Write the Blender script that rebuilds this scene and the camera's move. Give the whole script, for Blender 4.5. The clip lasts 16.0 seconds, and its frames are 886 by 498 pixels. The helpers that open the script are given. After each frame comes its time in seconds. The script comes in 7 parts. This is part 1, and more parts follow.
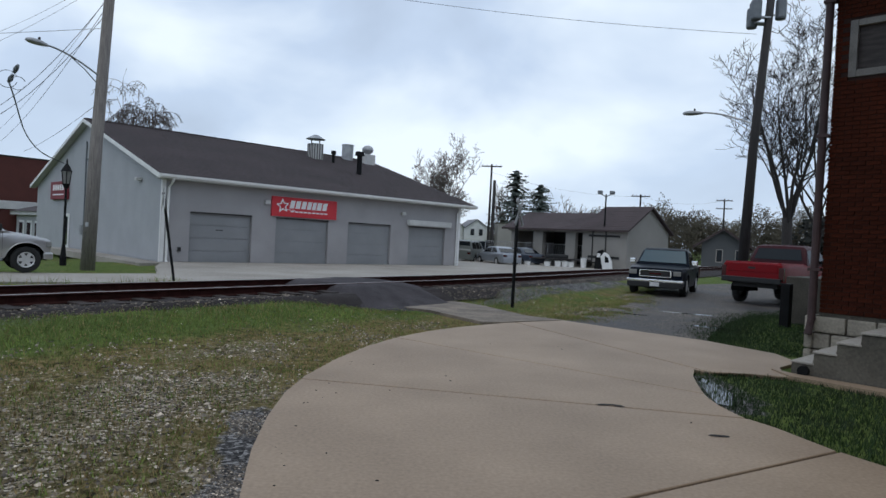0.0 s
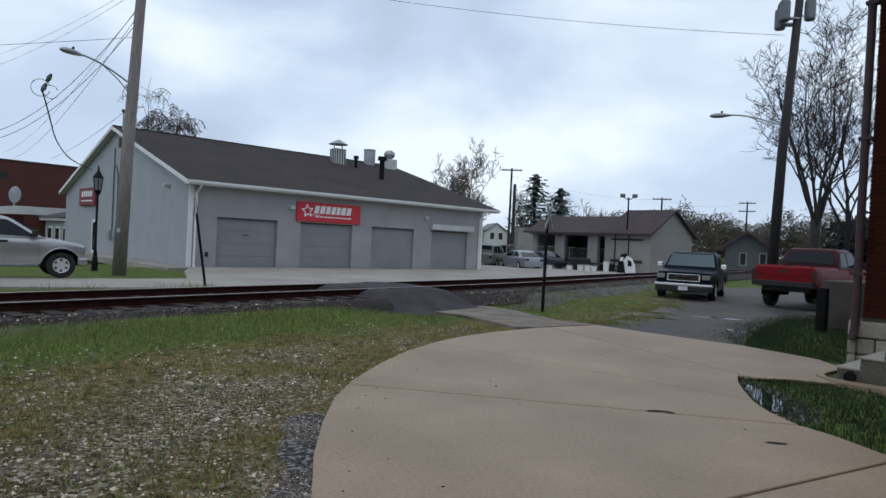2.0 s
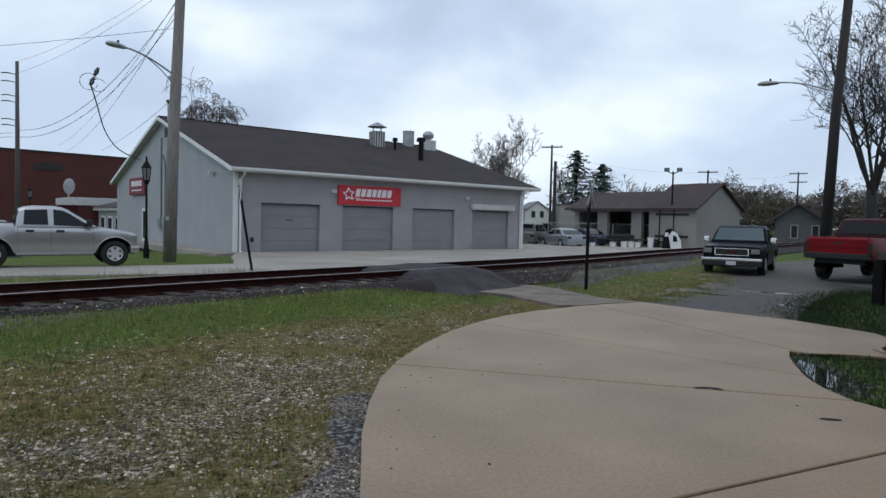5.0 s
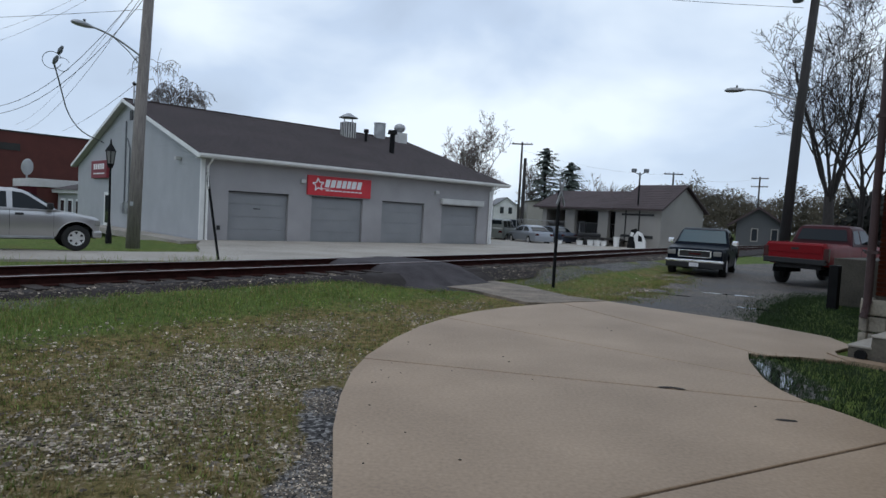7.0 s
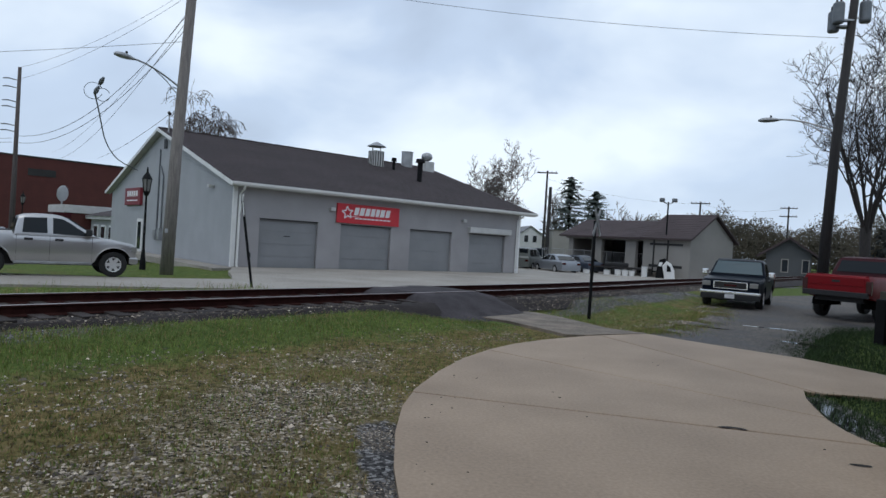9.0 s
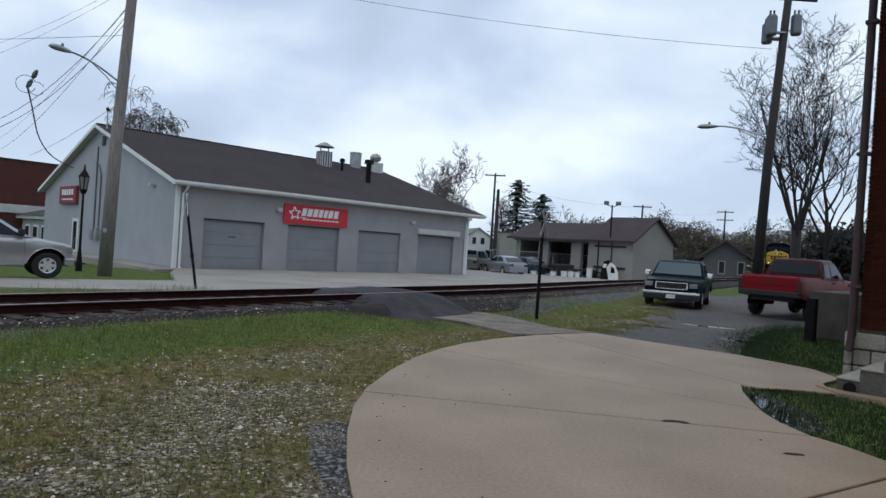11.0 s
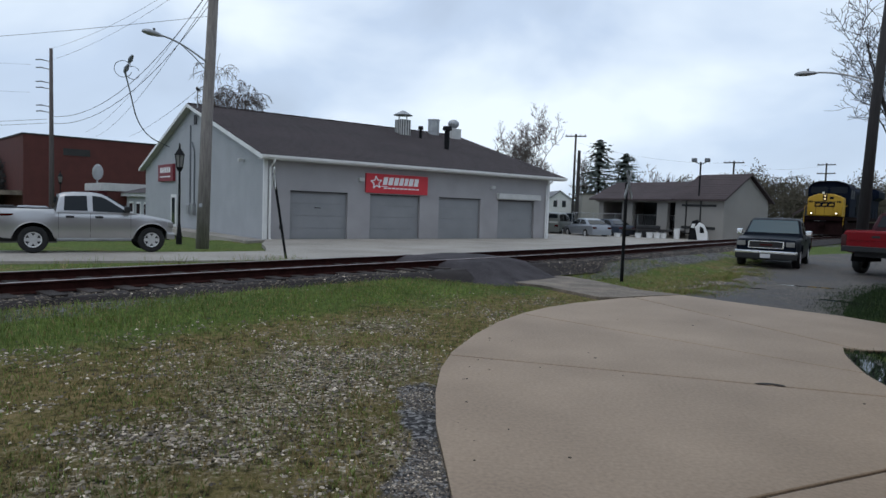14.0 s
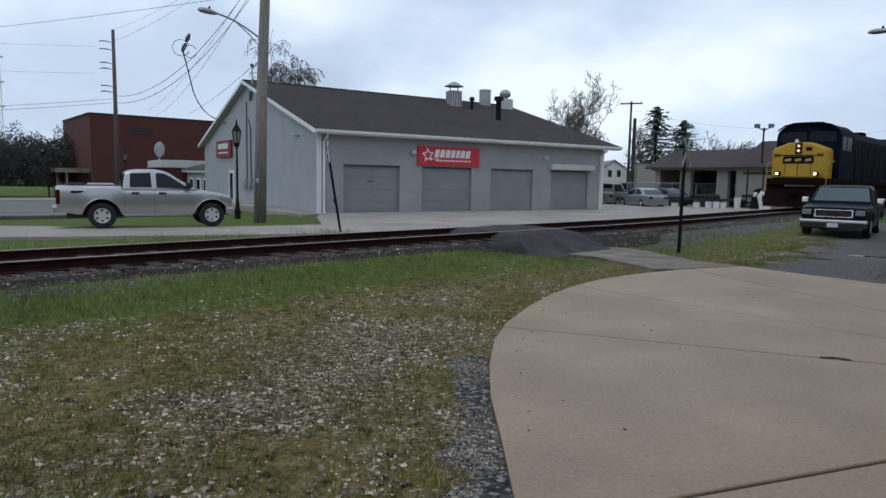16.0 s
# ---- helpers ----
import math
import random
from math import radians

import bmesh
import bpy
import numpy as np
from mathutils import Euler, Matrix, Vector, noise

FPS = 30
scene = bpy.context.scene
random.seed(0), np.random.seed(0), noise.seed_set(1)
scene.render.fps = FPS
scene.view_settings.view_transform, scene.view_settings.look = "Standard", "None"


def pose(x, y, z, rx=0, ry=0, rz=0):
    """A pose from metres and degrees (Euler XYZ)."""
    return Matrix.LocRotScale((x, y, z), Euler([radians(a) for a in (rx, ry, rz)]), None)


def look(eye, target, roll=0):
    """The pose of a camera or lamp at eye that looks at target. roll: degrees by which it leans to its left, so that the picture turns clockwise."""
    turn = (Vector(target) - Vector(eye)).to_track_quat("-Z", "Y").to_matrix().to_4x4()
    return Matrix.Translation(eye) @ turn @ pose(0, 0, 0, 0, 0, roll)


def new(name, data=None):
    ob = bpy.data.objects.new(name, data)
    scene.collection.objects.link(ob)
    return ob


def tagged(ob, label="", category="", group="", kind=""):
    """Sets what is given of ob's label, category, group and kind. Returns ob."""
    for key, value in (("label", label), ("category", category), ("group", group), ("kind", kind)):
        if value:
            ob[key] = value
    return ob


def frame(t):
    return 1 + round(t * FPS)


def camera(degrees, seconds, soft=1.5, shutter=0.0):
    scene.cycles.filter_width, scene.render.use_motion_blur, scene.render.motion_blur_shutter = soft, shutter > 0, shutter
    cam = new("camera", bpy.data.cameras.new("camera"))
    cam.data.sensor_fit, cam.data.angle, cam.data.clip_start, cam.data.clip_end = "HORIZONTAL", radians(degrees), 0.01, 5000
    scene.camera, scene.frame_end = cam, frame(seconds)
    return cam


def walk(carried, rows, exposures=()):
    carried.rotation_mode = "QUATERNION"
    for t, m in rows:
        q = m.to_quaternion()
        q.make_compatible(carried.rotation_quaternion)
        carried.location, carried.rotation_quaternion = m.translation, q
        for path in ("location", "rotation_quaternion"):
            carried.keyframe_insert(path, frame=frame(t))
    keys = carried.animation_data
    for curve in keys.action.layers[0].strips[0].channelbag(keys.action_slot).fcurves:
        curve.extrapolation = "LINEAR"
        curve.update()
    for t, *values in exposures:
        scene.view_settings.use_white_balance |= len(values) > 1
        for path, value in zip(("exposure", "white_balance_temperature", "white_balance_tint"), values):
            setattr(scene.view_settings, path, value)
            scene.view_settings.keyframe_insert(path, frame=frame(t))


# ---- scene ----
cam = camera(68.0, 16.0)
PATH = [
    (0, (0.005, -0.006, 1.65), (0.006, 1.994, 1.619), 3.0),
    (0.5, (-0.05, -0.01, 1.649), (-0.1, 1.989, 1.669), 3.0),
    (1, (-0.294, -0.028, 1.664), (-0.269, 1.971, 1.694), 2.3),
    (1.5, (-0.309, -0.023, 1.66), (-0.373, 1.976, 1.618), 1.8),
    (2, (-0.316, -0.034, 1.656), (-0.369, 1.965, 1.634), 2.8),
    (2.5, (-0.347, -0.042, 1.653), (-0.407, 1.957, 1.63), 3.9),
    (3, (-0.36, -0.04, 1.651), (-0.441, 1.958, 1.642), 3.7),
    (3.5, (-0.341, -0.018, 1.654), (-0.41, 1.98, 1.606), 3.3),
    (4, (-0.314, -0.032, 1.658), (-0.478, 1.96, 1.586), 1.2),
    (4.2, (-0.302, -0.029, 1.652), (-0.483, 1.961, 1.562), 0.9),
    (6.3, (-0.342, -0.08, 1.666), (-0.482, 1.914, 1.586), 3.0),
    (6.5, (-0.339, -0.076, 1.663), (-0.474, 1.917, 1.56), 3.4),
    (7, (-0.38, -0.095, 1.691), (-0.456, 1.9, 1.588), 3.1),
    (7.5, (-0.484, -0.083, 1.682), (-0.664, 1.9, 1.495), 3.2),
    (8, (-0.523, 0.004, 1.693), (-0.853, 1.975, 1.61), 2.4),
    (8.5, (-0.615, -0.033, 1.73), (-0.921, 1.943, 1.726), 2.4),
    (9, (-0.713, -0.032, 1.72), (-0.86, 1.963, 1.697), 3.5),
    (9.5, (-0.747, -0.012, 1.705), (-0.774, 1.987, 1.671), 4.3),
    (9.7, (-0.754, -0.045, 1.712), (-0.742, 1.954, 1.66), 4.9),
    (11.8, (-0.746, -0.07, 1.674), (-0.746, 1.93, 1.688), 3.3),
    (12, (-0.745, -0.073, 1.679), (-0.735, 1.927, 1.683), 3.7),
    (12.5, (-0.743, -0.059, 1.676), (-0.75, 1.941, 1.649), 3.8),
    (13, (-0.764, -0.084, 1.676), (-0.849, 1.914, 1.668), 4.0),
    (13.5, (-0.761, -0.056, 1.666), (-0.857, 1.938, 1.554), 3.3),
    (14, (-0.761, -0.12, 1.689), (-0.99, 1.863, 1.565), 1.9),
    (14.5, (-0.713, -0.113, 1.686), (-0.966, 1.87, 1.609), 0.4),
    (15, (-0.697, -0.11, 1.688), (-0.977, 1.867, 1.587), 0.0),
    (15.5, (-0.739, -0.078, 1.673), (-1.051, 1.888, 1.479), 1.1),
    (16, (-0.769, -0.149, 1.698), (-1.151, 1.803, 1.485), 1.1),
]
walk(cam, [(t, look(eye, target, roll)) for t, eye, target, roll in PATH])

# ---- light ----
world = bpy.data.worlds.new("overcast_sky")
scene.world = world
world.use_nodes = True
wn, wl = world.node_tree.nodes, world.node_tree.links
wn.clear()
w_out = wn.new("ShaderNodeOutputWorld")
w_bg = wn.new("ShaderNodeBackground")
w_bg.inputs["Strength"].default_value = 1.12
w_sky = wn.new("ShaderNodeTexSky")
w_sky.sky_type = "NISHITA"
w_sky.sun_disc = False
w_sky.sun_elevation, w_sky.sun_rotation = radians(50), radians(200)
w_dim = wn.new("ShaderNodeVectorMath")
w_dim.operation = "SCALE"
w_dim.inputs["Scale"].default_value = 0.1
wl.new(w_sky.outputs[0], w_dim.inputs[0])
w_tc = wn.new("ShaderNodeTexCoord")
w_map = wn.new("ShaderNodeMapping")
w_map.inputs["Scale"].default_value = (1.0, 1.0, 1.8)
w_map.inputs["Location"].default_value = (3.1, 1.7, 0.4)
wl.new(w_tc.outputs["Generated"], w_map.inputs["Vector"])
w_n = wn.new("ShaderNodeTexNoise")
w_n.inputs["Scale"].default_value, w_n.inputs["Detail"].default_value, w_n.inputs["Roughness"].default_value = 2.6, 5.0, 0.45
w_n.inputs["Distortion"].default_value = 0.25
wl.new(w_map.outputs[0], w_n.inputs["Vector"])
w_r = wn.new("ShaderNodeValToRGB")
w_r.color_ramp.elements[0].position, w_r.color_ramp.elements[0].color = 0.30, (0.43, 0.52, 0.66, 1)
w_r.color_ramp.elements[1].position, w_r.color_ramp.elements[1].color = 0.64, (0.84, 0.94, 1.04, 1)
e = w_r.color_ramp.elements.new(0.47)
e.color = (0.54, 0.655, 0.83, 1)
wl.new(w_n.outputs["Fac"], w_r.inputs["Fac"])
w_mix = wn.new("ShaderNodeMix")
w_mix.data_type = "RGBA"
w_mix.inputs["Factor"].default_value = 0.9
wl.new(w_dim.outputs[0], w_mix.inputs["A"])
wl.new(w_r.outputs["Color"], w_mix.inputs["B"])
wl.new(w_mix.outputs["Result"], w_bg.inputs["Color"])
wl.new(w_bg.outputs[0], w_out.inputs["Surface"])

sun = new("sun", bpy.data.lights.new("sun", "SUN"))
sun.data.energy, sun.data.angle, sun.data.color = 0.5, radians(40), (1.0, 0.96, 0.9)
sun.matrix_world = look((0, 0, 60), (10, 28, 0))


# ---- materials ----
def mat(name, color, rough=0.8, scale=8.0, var=0.15, bump=0.15, metal=0.0, fine=60.0, tint=None, streak=None, coat=0.0, spec=0.5, rand=0.0, island=0.0):
    """A surface with two scales of variation and fine relief, in object space."""
    m = bpy.data.materials.new(name)
    m.use_nodes = True
    n, l = m.node_tree.nodes, m.node_tree.links
    p = n["Principled BSDF"]
    p.inputs["Roughness"].default_value, p.inputs["Metallic"].default_value = rough, metal
    p.inputs["Coat Weight"].default_value = coat
    p.inputs["Specular IOR Level"].default_value = spec
    tc = n.new("ShaderNodeTexCoord")
    vec = tc.outputs["Object"]
    if streak:
        mp = n.new("ShaderNodeMapping")
        mp.inputs["Scale"].default_value = streak
        l.new(vec, mp.inputs["Vector"])
        vec = mp.outputs[0]
    a = n.new("ShaderNodeTexNoise")
    a.inputs["Scale"].default_value, a.inputs["Detail"].default_value = scale, 5
    b = n.new("ShaderNodeTexNoise")
    b.inputs["Scale"].default_value, b.inputs["Detail"].default_value = fine, 4
    l.new(vec, a.inputs["Vector"])
    l.new(vec, b.inputs["Vector"])
    ramp = n.new("ShaderNodeValToRGB")
    c1 = [c * (1 - var * 1.6) for c in color]
    c2 = [min(1, c * (1 + var * 1.3)) for c in (tint or color)]
    ramp.color_ramp.elements[0].position, ramp.color_ramp.elements[0].color = 0.32, (*c1, 1)
    ramp.color_ramp.elements[1].position, ramp.color_ramp.elements[1].color = 0.68, (*c2, 1)
    mix = n.new("ShaderNodeMath")
    mix.operation = "MULTIPLY_ADD"
    mix.inputs[1].default_value = 0.45
    l.new(b.outputs["Fac"], mix.inputs[0])
    half = n.new("ShaderNodeMath")
    half.operation = "MULTIPLY"
    half.inputs[1].default_value = 0.55
    l.new(a.outputs["Fac"], half.inputs[0])
    l.new(half.outputs[0], mix.inputs[2])
    l.new(mix.outputs[0], ramp.inputs["Fac"])
    col = ramp.outputs["Color"]
    if island:
        gi = n.new("ShaderNodeNewGeometry")
        mi = n.new("ShaderNodeMapRange")
        mi.inputs["To Min"].default_value, mi.inputs["To Max"].default_value = 1 - island, 1 + island * 0.35
        l.new(gi.outputs["Random Per Island"], mi.inputs["Value"])
        hi = n.new("ShaderNodeHueSaturation")
        l.new(mi.outputs[0], hi.inputs["Value"])
        l.new(col, hi.inputs["Color"])
        col = hi.outputs["Color"]
    if rand:
        oi = n.new("ShaderNodeObjectInfo")
        mr = n.new("ShaderNodeMapRange")
        mr.inputs["To Min"].default_value, mr.inputs["To Max"].default_value = 1 - rand, 1 + rand
        l.new(oi.outputs["Random"], mr.inputs["Value"])
        hs = n.new("ShaderNodeHueSaturation")
        l.new(mr.outputs[0], hs.inputs["Value"])
        l.new(col, hs.inputs["Color"])
        col = hs.outputs["Color"]
    l.new(col, p.inputs["Base Color"])
    if bump:
        bp = n.new("ShaderNodeBump")
        bp.inputs["Strength"].default_value, bp.inputs["Distance"].default_value = bump, 0.02
        l.new(mix.outputs[0], bp.inputs["Height"])
        l.new(bp.outputs[0], p.inputs["Normal"])
    return m


def plain(name, color, rough=0.5, metal=0.0, emit=0.0, spec=0.5):
    m = bpy.data.materials.new(name)
    m.use_nodes = True
    p = m.node_tree.nodes["Principled BSDF"]
    p.inputs["Base Color"].default_value = (*color, 1)
    p.inputs["Roughness"].default_value, p.inputs["Metallic"].default_value = rough, metal
    p.inputs["Specular IOR Level"].default_value = spec
    if emit:
        p.inputs["Emission Color"].default_value = (*color, 1)
        p.inputs["Emission Strength"].default_value = emit
    return m


def ground_mat():
    """Grass, gravel and bare soil by the sheet's own masks, broken up at two scales."""
    m = bpy.data.materials.new("lawn_and_gravel")
    m.use_nodes = True
    n, l = m.node_tree.nodes, m.node_tree.links
    p = n["Principled BSDF"]
    p.inputs["Roughness"].default_value = 0.95
    p.inputs["Specular IOR Level"].default_value = 0.15
    tc = n.new("ShaderNodeTexCoord")

    def noise_node(scale, detail=4, rough=0.6):
        k = n.new("ShaderNodeTexNoise")
        k.inputs["Scale"].default_value, k.inputs["Detail"].default_value, k.inputs["Roughness"].default_value = scale, detail, rough
        l.new(tc.outputs["Object"], k.inputs["Vector"])
        return k.outputs["Fac"]

    def ramp(fac, stops):
        r = n.new("ShaderNodeValToRGB")
        els = r.color_ramp.elements
        els[0].position, els[0].color = stops[0][0], (*stops[0][1], 1)
        els[1].position, els[1].color = stops[-1][0], (*stops[-1][1], 1)
        for pos, c in stops[1:-1]:
            els.new(pos).color = (*c, 1)
        l.new(fac, r.inputs["Fac"])
        return r.outputs["Color"]

    def attr(name):
        a = n.new("ShaderNodeAttribute")
        a.attribute_name = name
        return a.outputs["Fac"]

    def mix(f, a, b):
        x = n.new("ShaderNodeMix")
        x.data_type = "RGBA"
        l.new(f, x.inputs["Factor"])
        l.new(a, x.inputs["A"])
        l.new(b, x.inputs["B"])
        return x.outputs["Result"]

    def mask(name, noise_fac, width=0.18):
        """The mask with its edge broken by noise."""
        s = n.new("ShaderNodeMath")
        s.operation = "ADD"
        l.new(attr(name), s.inputs[0])
        l.new(noise_fac, s.inputs[1])
        r = n.new("ShaderNodeMapRange")
        r.inputs["From Min"].default_value, r.inputs["From Max"].default_value = 1.0 - width, 1.0 + width
        l.new(s.outputs[0], r.inputs["Value"])
        return r.outputs["Result"]

    big, mid, fine = noise_node(1.3), noise_node(9.0, 5, 0.7), noise_node(70.0, 4, 0.75)
    grass = ramp(mid, [(0.3, (0.03, 0.05, 0.012)), (0.5, (0.10, 0.145, 0.033)), (0.7, (0.165, 0.20, 0.055))])
    dry = ramp(mid, [(0.34, (0.022, 0.019, 0.008)), (0.5, (0.17, 0.138, 0.05)), (0.72, (0.33, 0.235, 0.115))])
    vor = n.new("ShaderNodeTexVoronoi")
    vor.inputs["Scale"].default_value = 34.0
    l.new(tc.outputs["Object"], vor.inputs["Vector"])
    sep = n.new("ShaderNodeSeparateColor")
    l.new(vor.outputs["Color"], sep.inputs[0])
    gravel = ramp(sep.outputs[0], [(0.08, (0.018, 0.016, 0.01)), (0.5, (0.22, 0.175, 0.11)), (0.85, (0.37, 0.31, 0.22)), (1.0, (0.62, 0.56, 0.47))])
    dark = ramp(sep.outputs[0], [(0.0, (0.025, 0.024, 0.025)), (0.6, (0.10, 0.096, 0.095)), (1.0, (0.36, 0.35, 0.34))])
    base = mix(mask("dry", big), grass, dry)
    base = mix(mask("gravel", mid, 0.1), base, gravel)
    base = mix(mask("cinder", mid, 0.1), base, dark)
    l.new(base, p.inputs["Base Color"])
    bp = n.new("ShaderNodeBump")
    bp.inputs["Strength"].default_value, bp.inputs["Distance"].default_value = 0.8, 0.03
    s = n.new("ShaderNodeMath")
    l.new(fine, s.inputs[0])
    l.new(sep.outputs[1], s.inputs[1])
    l.new(s.outputs[0], bp.inputs["Height"])
    l.new(bp.outputs[0], p.inputs["Normal"])
    return m


def lane_mat():
    """Old asphalt worn to gravel: pale grit, dark damp patches that shine a little."""
    m = bpy.data.materials.new("worn_gravelly_asphalt")
    m.use_nodes = True
    n, l = m.node_tree.nodes, m.node_tree.links
    p = n["Principled BSDF"]
    tc = n.new("ShaderNodeTexCoord")

    def nz(scale, detail):
        k = n.new("ShaderNodeTexNoise")
        k.inputs["Scale"].default_value, k.inputs["Detail"].default_value, k.inputs["Roughness"].default_value = scale, detail, 0.65
        l.new(tc.outputs["Object"], k.inputs["Vector"])
        return k.outputs["Fac"]

    damp, mid = nz(0.42, 6), nz(3.0, 6)
    vor = n.new("ShaderNodeTexVoronoi")
    vor.inputs["Scale"].default_value = 30.0
    l.new(tc.outputs["Object"], vor.inputs["Vector"])
    sep = n.new("ShaderNodeSeparateColor")
    l.new(vor.outputs["Color"], sep.inputs[0])
    grit = n.new("ShaderNodeValToRGB")
    for el, (pos, c) in zip((grit.color_ramp.elements[0], grit.color_ramp.elements[1]), ((0.1, (0.045, 0.039, 0.034, 1)), (1.0, (0.20, 0.175, 0.15, 1)))):
        el.position, el.color = pos, c
    l.new(sep.outputs[0], grit.inputs["Fac"])
    wet = n.new("ShaderNodeValToRGB")
    wet.color_ramp.elements[0].position, wet.color_ramp.elements[0].color = 0.42, (1, 1, 1, 1)
    wet.color_ramp.elements[1].position, wet.color_ramp.elements[1].color = 0.56, (0, 0, 0, 1)
    s = n.new("ShaderNodeMath")
    s.operation = "MULTIPLY_ADD"
    s.inputs[1].default_value = 0.35
    l.new(mid, s.inputs[0])
    h = n.new("ShaderNodeMath")
    h.operation = "MULTIPLY"
    h.inputs[1].default_value = 0.65
    l.new(damp, h.inputs[0])
    l.new(h.outputs[0], s.inputs[2])
    l.new(s.outputs[0], wet.inputs["Fac"])
    mx = n.new("ShaderNodeMix")
    mx.data_type = "RGBA"
    l.new(wet.outputs["Color"], mx.inputs["Factor"])
    l.new(grit.outputs["Color"], mx.inputs["A"])
    mx.inputs["B"].default_value = (0.026, 0.022, 0.022, 1)
    l.new(mx.outputs["Result"], p.inputs["Base Color"])
    rr = n.new("ShaderNodeMapRange")
    rr.inputs["To Min"].default_value, rr.inputs["To Max"].default_value = 0.95, 0.62
    l.new(wet.outputs["Color"], rr.inputs["Value"])
    l.new(rr.outputs[0], p.inputs["Roughness"])
    bp = n.new("ShaderNodeBump")
    bp.inputs["Strength"].default_value, bp.inputs["Distance"].default_value = 0.5, 0.02
    l.new(sep.outputs[1], bp.inputs["Height"])
    l.new(bp.outputs[0], p.inputs["Normal"])
    return m


M = {}
M["lane"] = lane_mat()
M["ground"] = ground_mat()
M["concrete"] = mat("concrete_slab", (0.280, 0.196, 0.126), 0.62, 0.6, 0.15, 0.025, fine=30, tint=(0.325, 0.238, 0.162))
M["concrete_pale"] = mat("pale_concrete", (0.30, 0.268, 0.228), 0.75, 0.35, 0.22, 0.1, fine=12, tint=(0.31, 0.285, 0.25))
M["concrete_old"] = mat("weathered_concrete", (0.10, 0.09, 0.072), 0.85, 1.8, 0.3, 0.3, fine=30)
M["joint"] = mat("slab_joint_filler", (0.05, 0.04, 0.035), 0.9, 8, 0.2, 0.1)
M["asphalt"] = mat("old_asphalt", (0.085, 0.08, 0.076), 0.6, 0.55, 0.42, 0.5, fine=70)
M["asphalt_new"] = mat("crossing_asphalt", (0.062, 0.056, 0.06), 0.95, 2.0, 0.3, 0.8, fine=60, spec=0.15)
# twig colour lightened to put distance haze into it
M["budding"] = mat("hazed_budding_twigs", (0.052, 0.053, 0.052), 0.95, 0.3, 0.4, 0.0)
M["sign_dull"] = mat("faded_red_sign", (0.20, 0.02, 0.032), 0.6, 2, 0.15, 0.0)
M["water"] = plain("puddle_water", (0.015, 0.016, 0.018), 0.03)
M["rail_steel"] = mat("rusted_rail_side", (0.036, 0.013, 0.011), 0.9, 6, 0.3, 0.2, metal=0.0, spec=0.1)
M["rail_head"] = mat("worn_rail_head", (0.30, 0.25, 0.24), 0.38, 6, 0.15, 0.05, metal=0.7)
M["tie"] = mat("creosoted_tie", (0.03, 0.022, 0.019), 0.9, 4, 0.35, 0.5, streak=(1, 12, 6), rand=0.3)
M["ballast"] = mat("ballast_stone", (0.18, 0.15, 0.12), 0.9, 3, 0.3, 0.9, fine=45, island=0.6)
M["ballast_dirt"] = mat("dirty_ballast", (0.026, 0.02, 0.019), 0.95, 3, 0.35, 1.0, fine=35)
M["siding"] = mat("grey_lap_siding", (0.35, 0.36, 0.375), 0.6, 0.8, 0.08, 0.05, fine=30)
M["block"] = mat("painted_grey_block", (0.32, 0.31, 0.315), 0.75, 0.7, 0.1, 0.12, fine=40)
M["door_grey"] = mat("grey_garage_door", (0.235, 0.24, 0.25), 0.55, 0.9, 0.08, 0.03, fine=30)
M["white"] = mat("white_trim_paint", (0.74, 0.74, 0.73), 0.5, 1.5, 0.06, 0.03)
M["white_dull"] = mat("dulled_white_paint", (0.5, 0.5, 0.49), 0.6, 2.0, 0.12, 0.05)
M["shingle"] = mat("dark_brown_shingle", (0.042, 0.030, 0.031), 0.9, 0.5, 0.2, 0.5, fine=14, streak=(1, 1, 1))
M["red"] = mat("red_sign_face", (0.55, 0.022, 0.035), 0.45, 2, 0.06, 0.0)
M["sign_white"] = plain("white_sign_lettering", (0.8, 0.8, 0.8), 0.5)
M["galv"] = mat("galvanised_steel", (0.34, 0.35, 0.36), 0.45, 3, 0.2, 0.05, metal=0.6)
M["black"] = mat("black_painted_steel", (0.009, 0.009, 0.01), 0.6, 5, 0.2, 0.05, spec=0.12)
M["pole_wood"] = mat("weathered_pole_wood", (0.235, 0.212, 0.198), 0.9, 3, 0.3, 0.5, streak=(9, 9, 0.6), fine=20)
M["pole_dark"] = mat("dark_pole_wood", (0.032, 0.029, 0.029), 0.9, 3, 0.3, 0.5, streak=(9, 9, 0.6), fine=20)
# red brick and its mortar, with the wall's shade put into the colour
M["brick"] = mat("shade_darkened_red_brick", (0.033, 0.009, 0.0055), 0.9, 0.7, 0.5, 0.4, fine=40, rand=0.22, tint=(0.056, 0.0135, 0.0065), spec=0.12)
M["mortar"] = mat("shade_darkened_mortar", (0.026, 0.011, 0.008), 0.95, 6, 0.2, 0.3)
M["brick_far"] = mat("brown_brick_wall", (0.085, 0.024, 0.02), 0.9, 1.0, 0.12, 0.2, fine=9)
M["stone"] = mat("pale_foundation_stone", (0.27, 0.245, 0.20), 0.9, 3, 0.25, 0.6, fine=25, rand=0.2)
# lawn green darkened to carry the shade beside the building
M["lush"] = mat("shade_darkened_grass_blade", (0.022, 0.052, 0.008), 0.7, 0.8, 0.4, 0.0, island=0.5)
M["bark"] = mat("grey_bark", (0.022, 0.019, 0.018), 0.95, 3, 0.3, 0.6, streak=(6, 6, 1))
M["willow"] = mat("dull_brown_twig", (0.075, 0.062, 0.056), 0.95, 3, 0.3, 0.2)
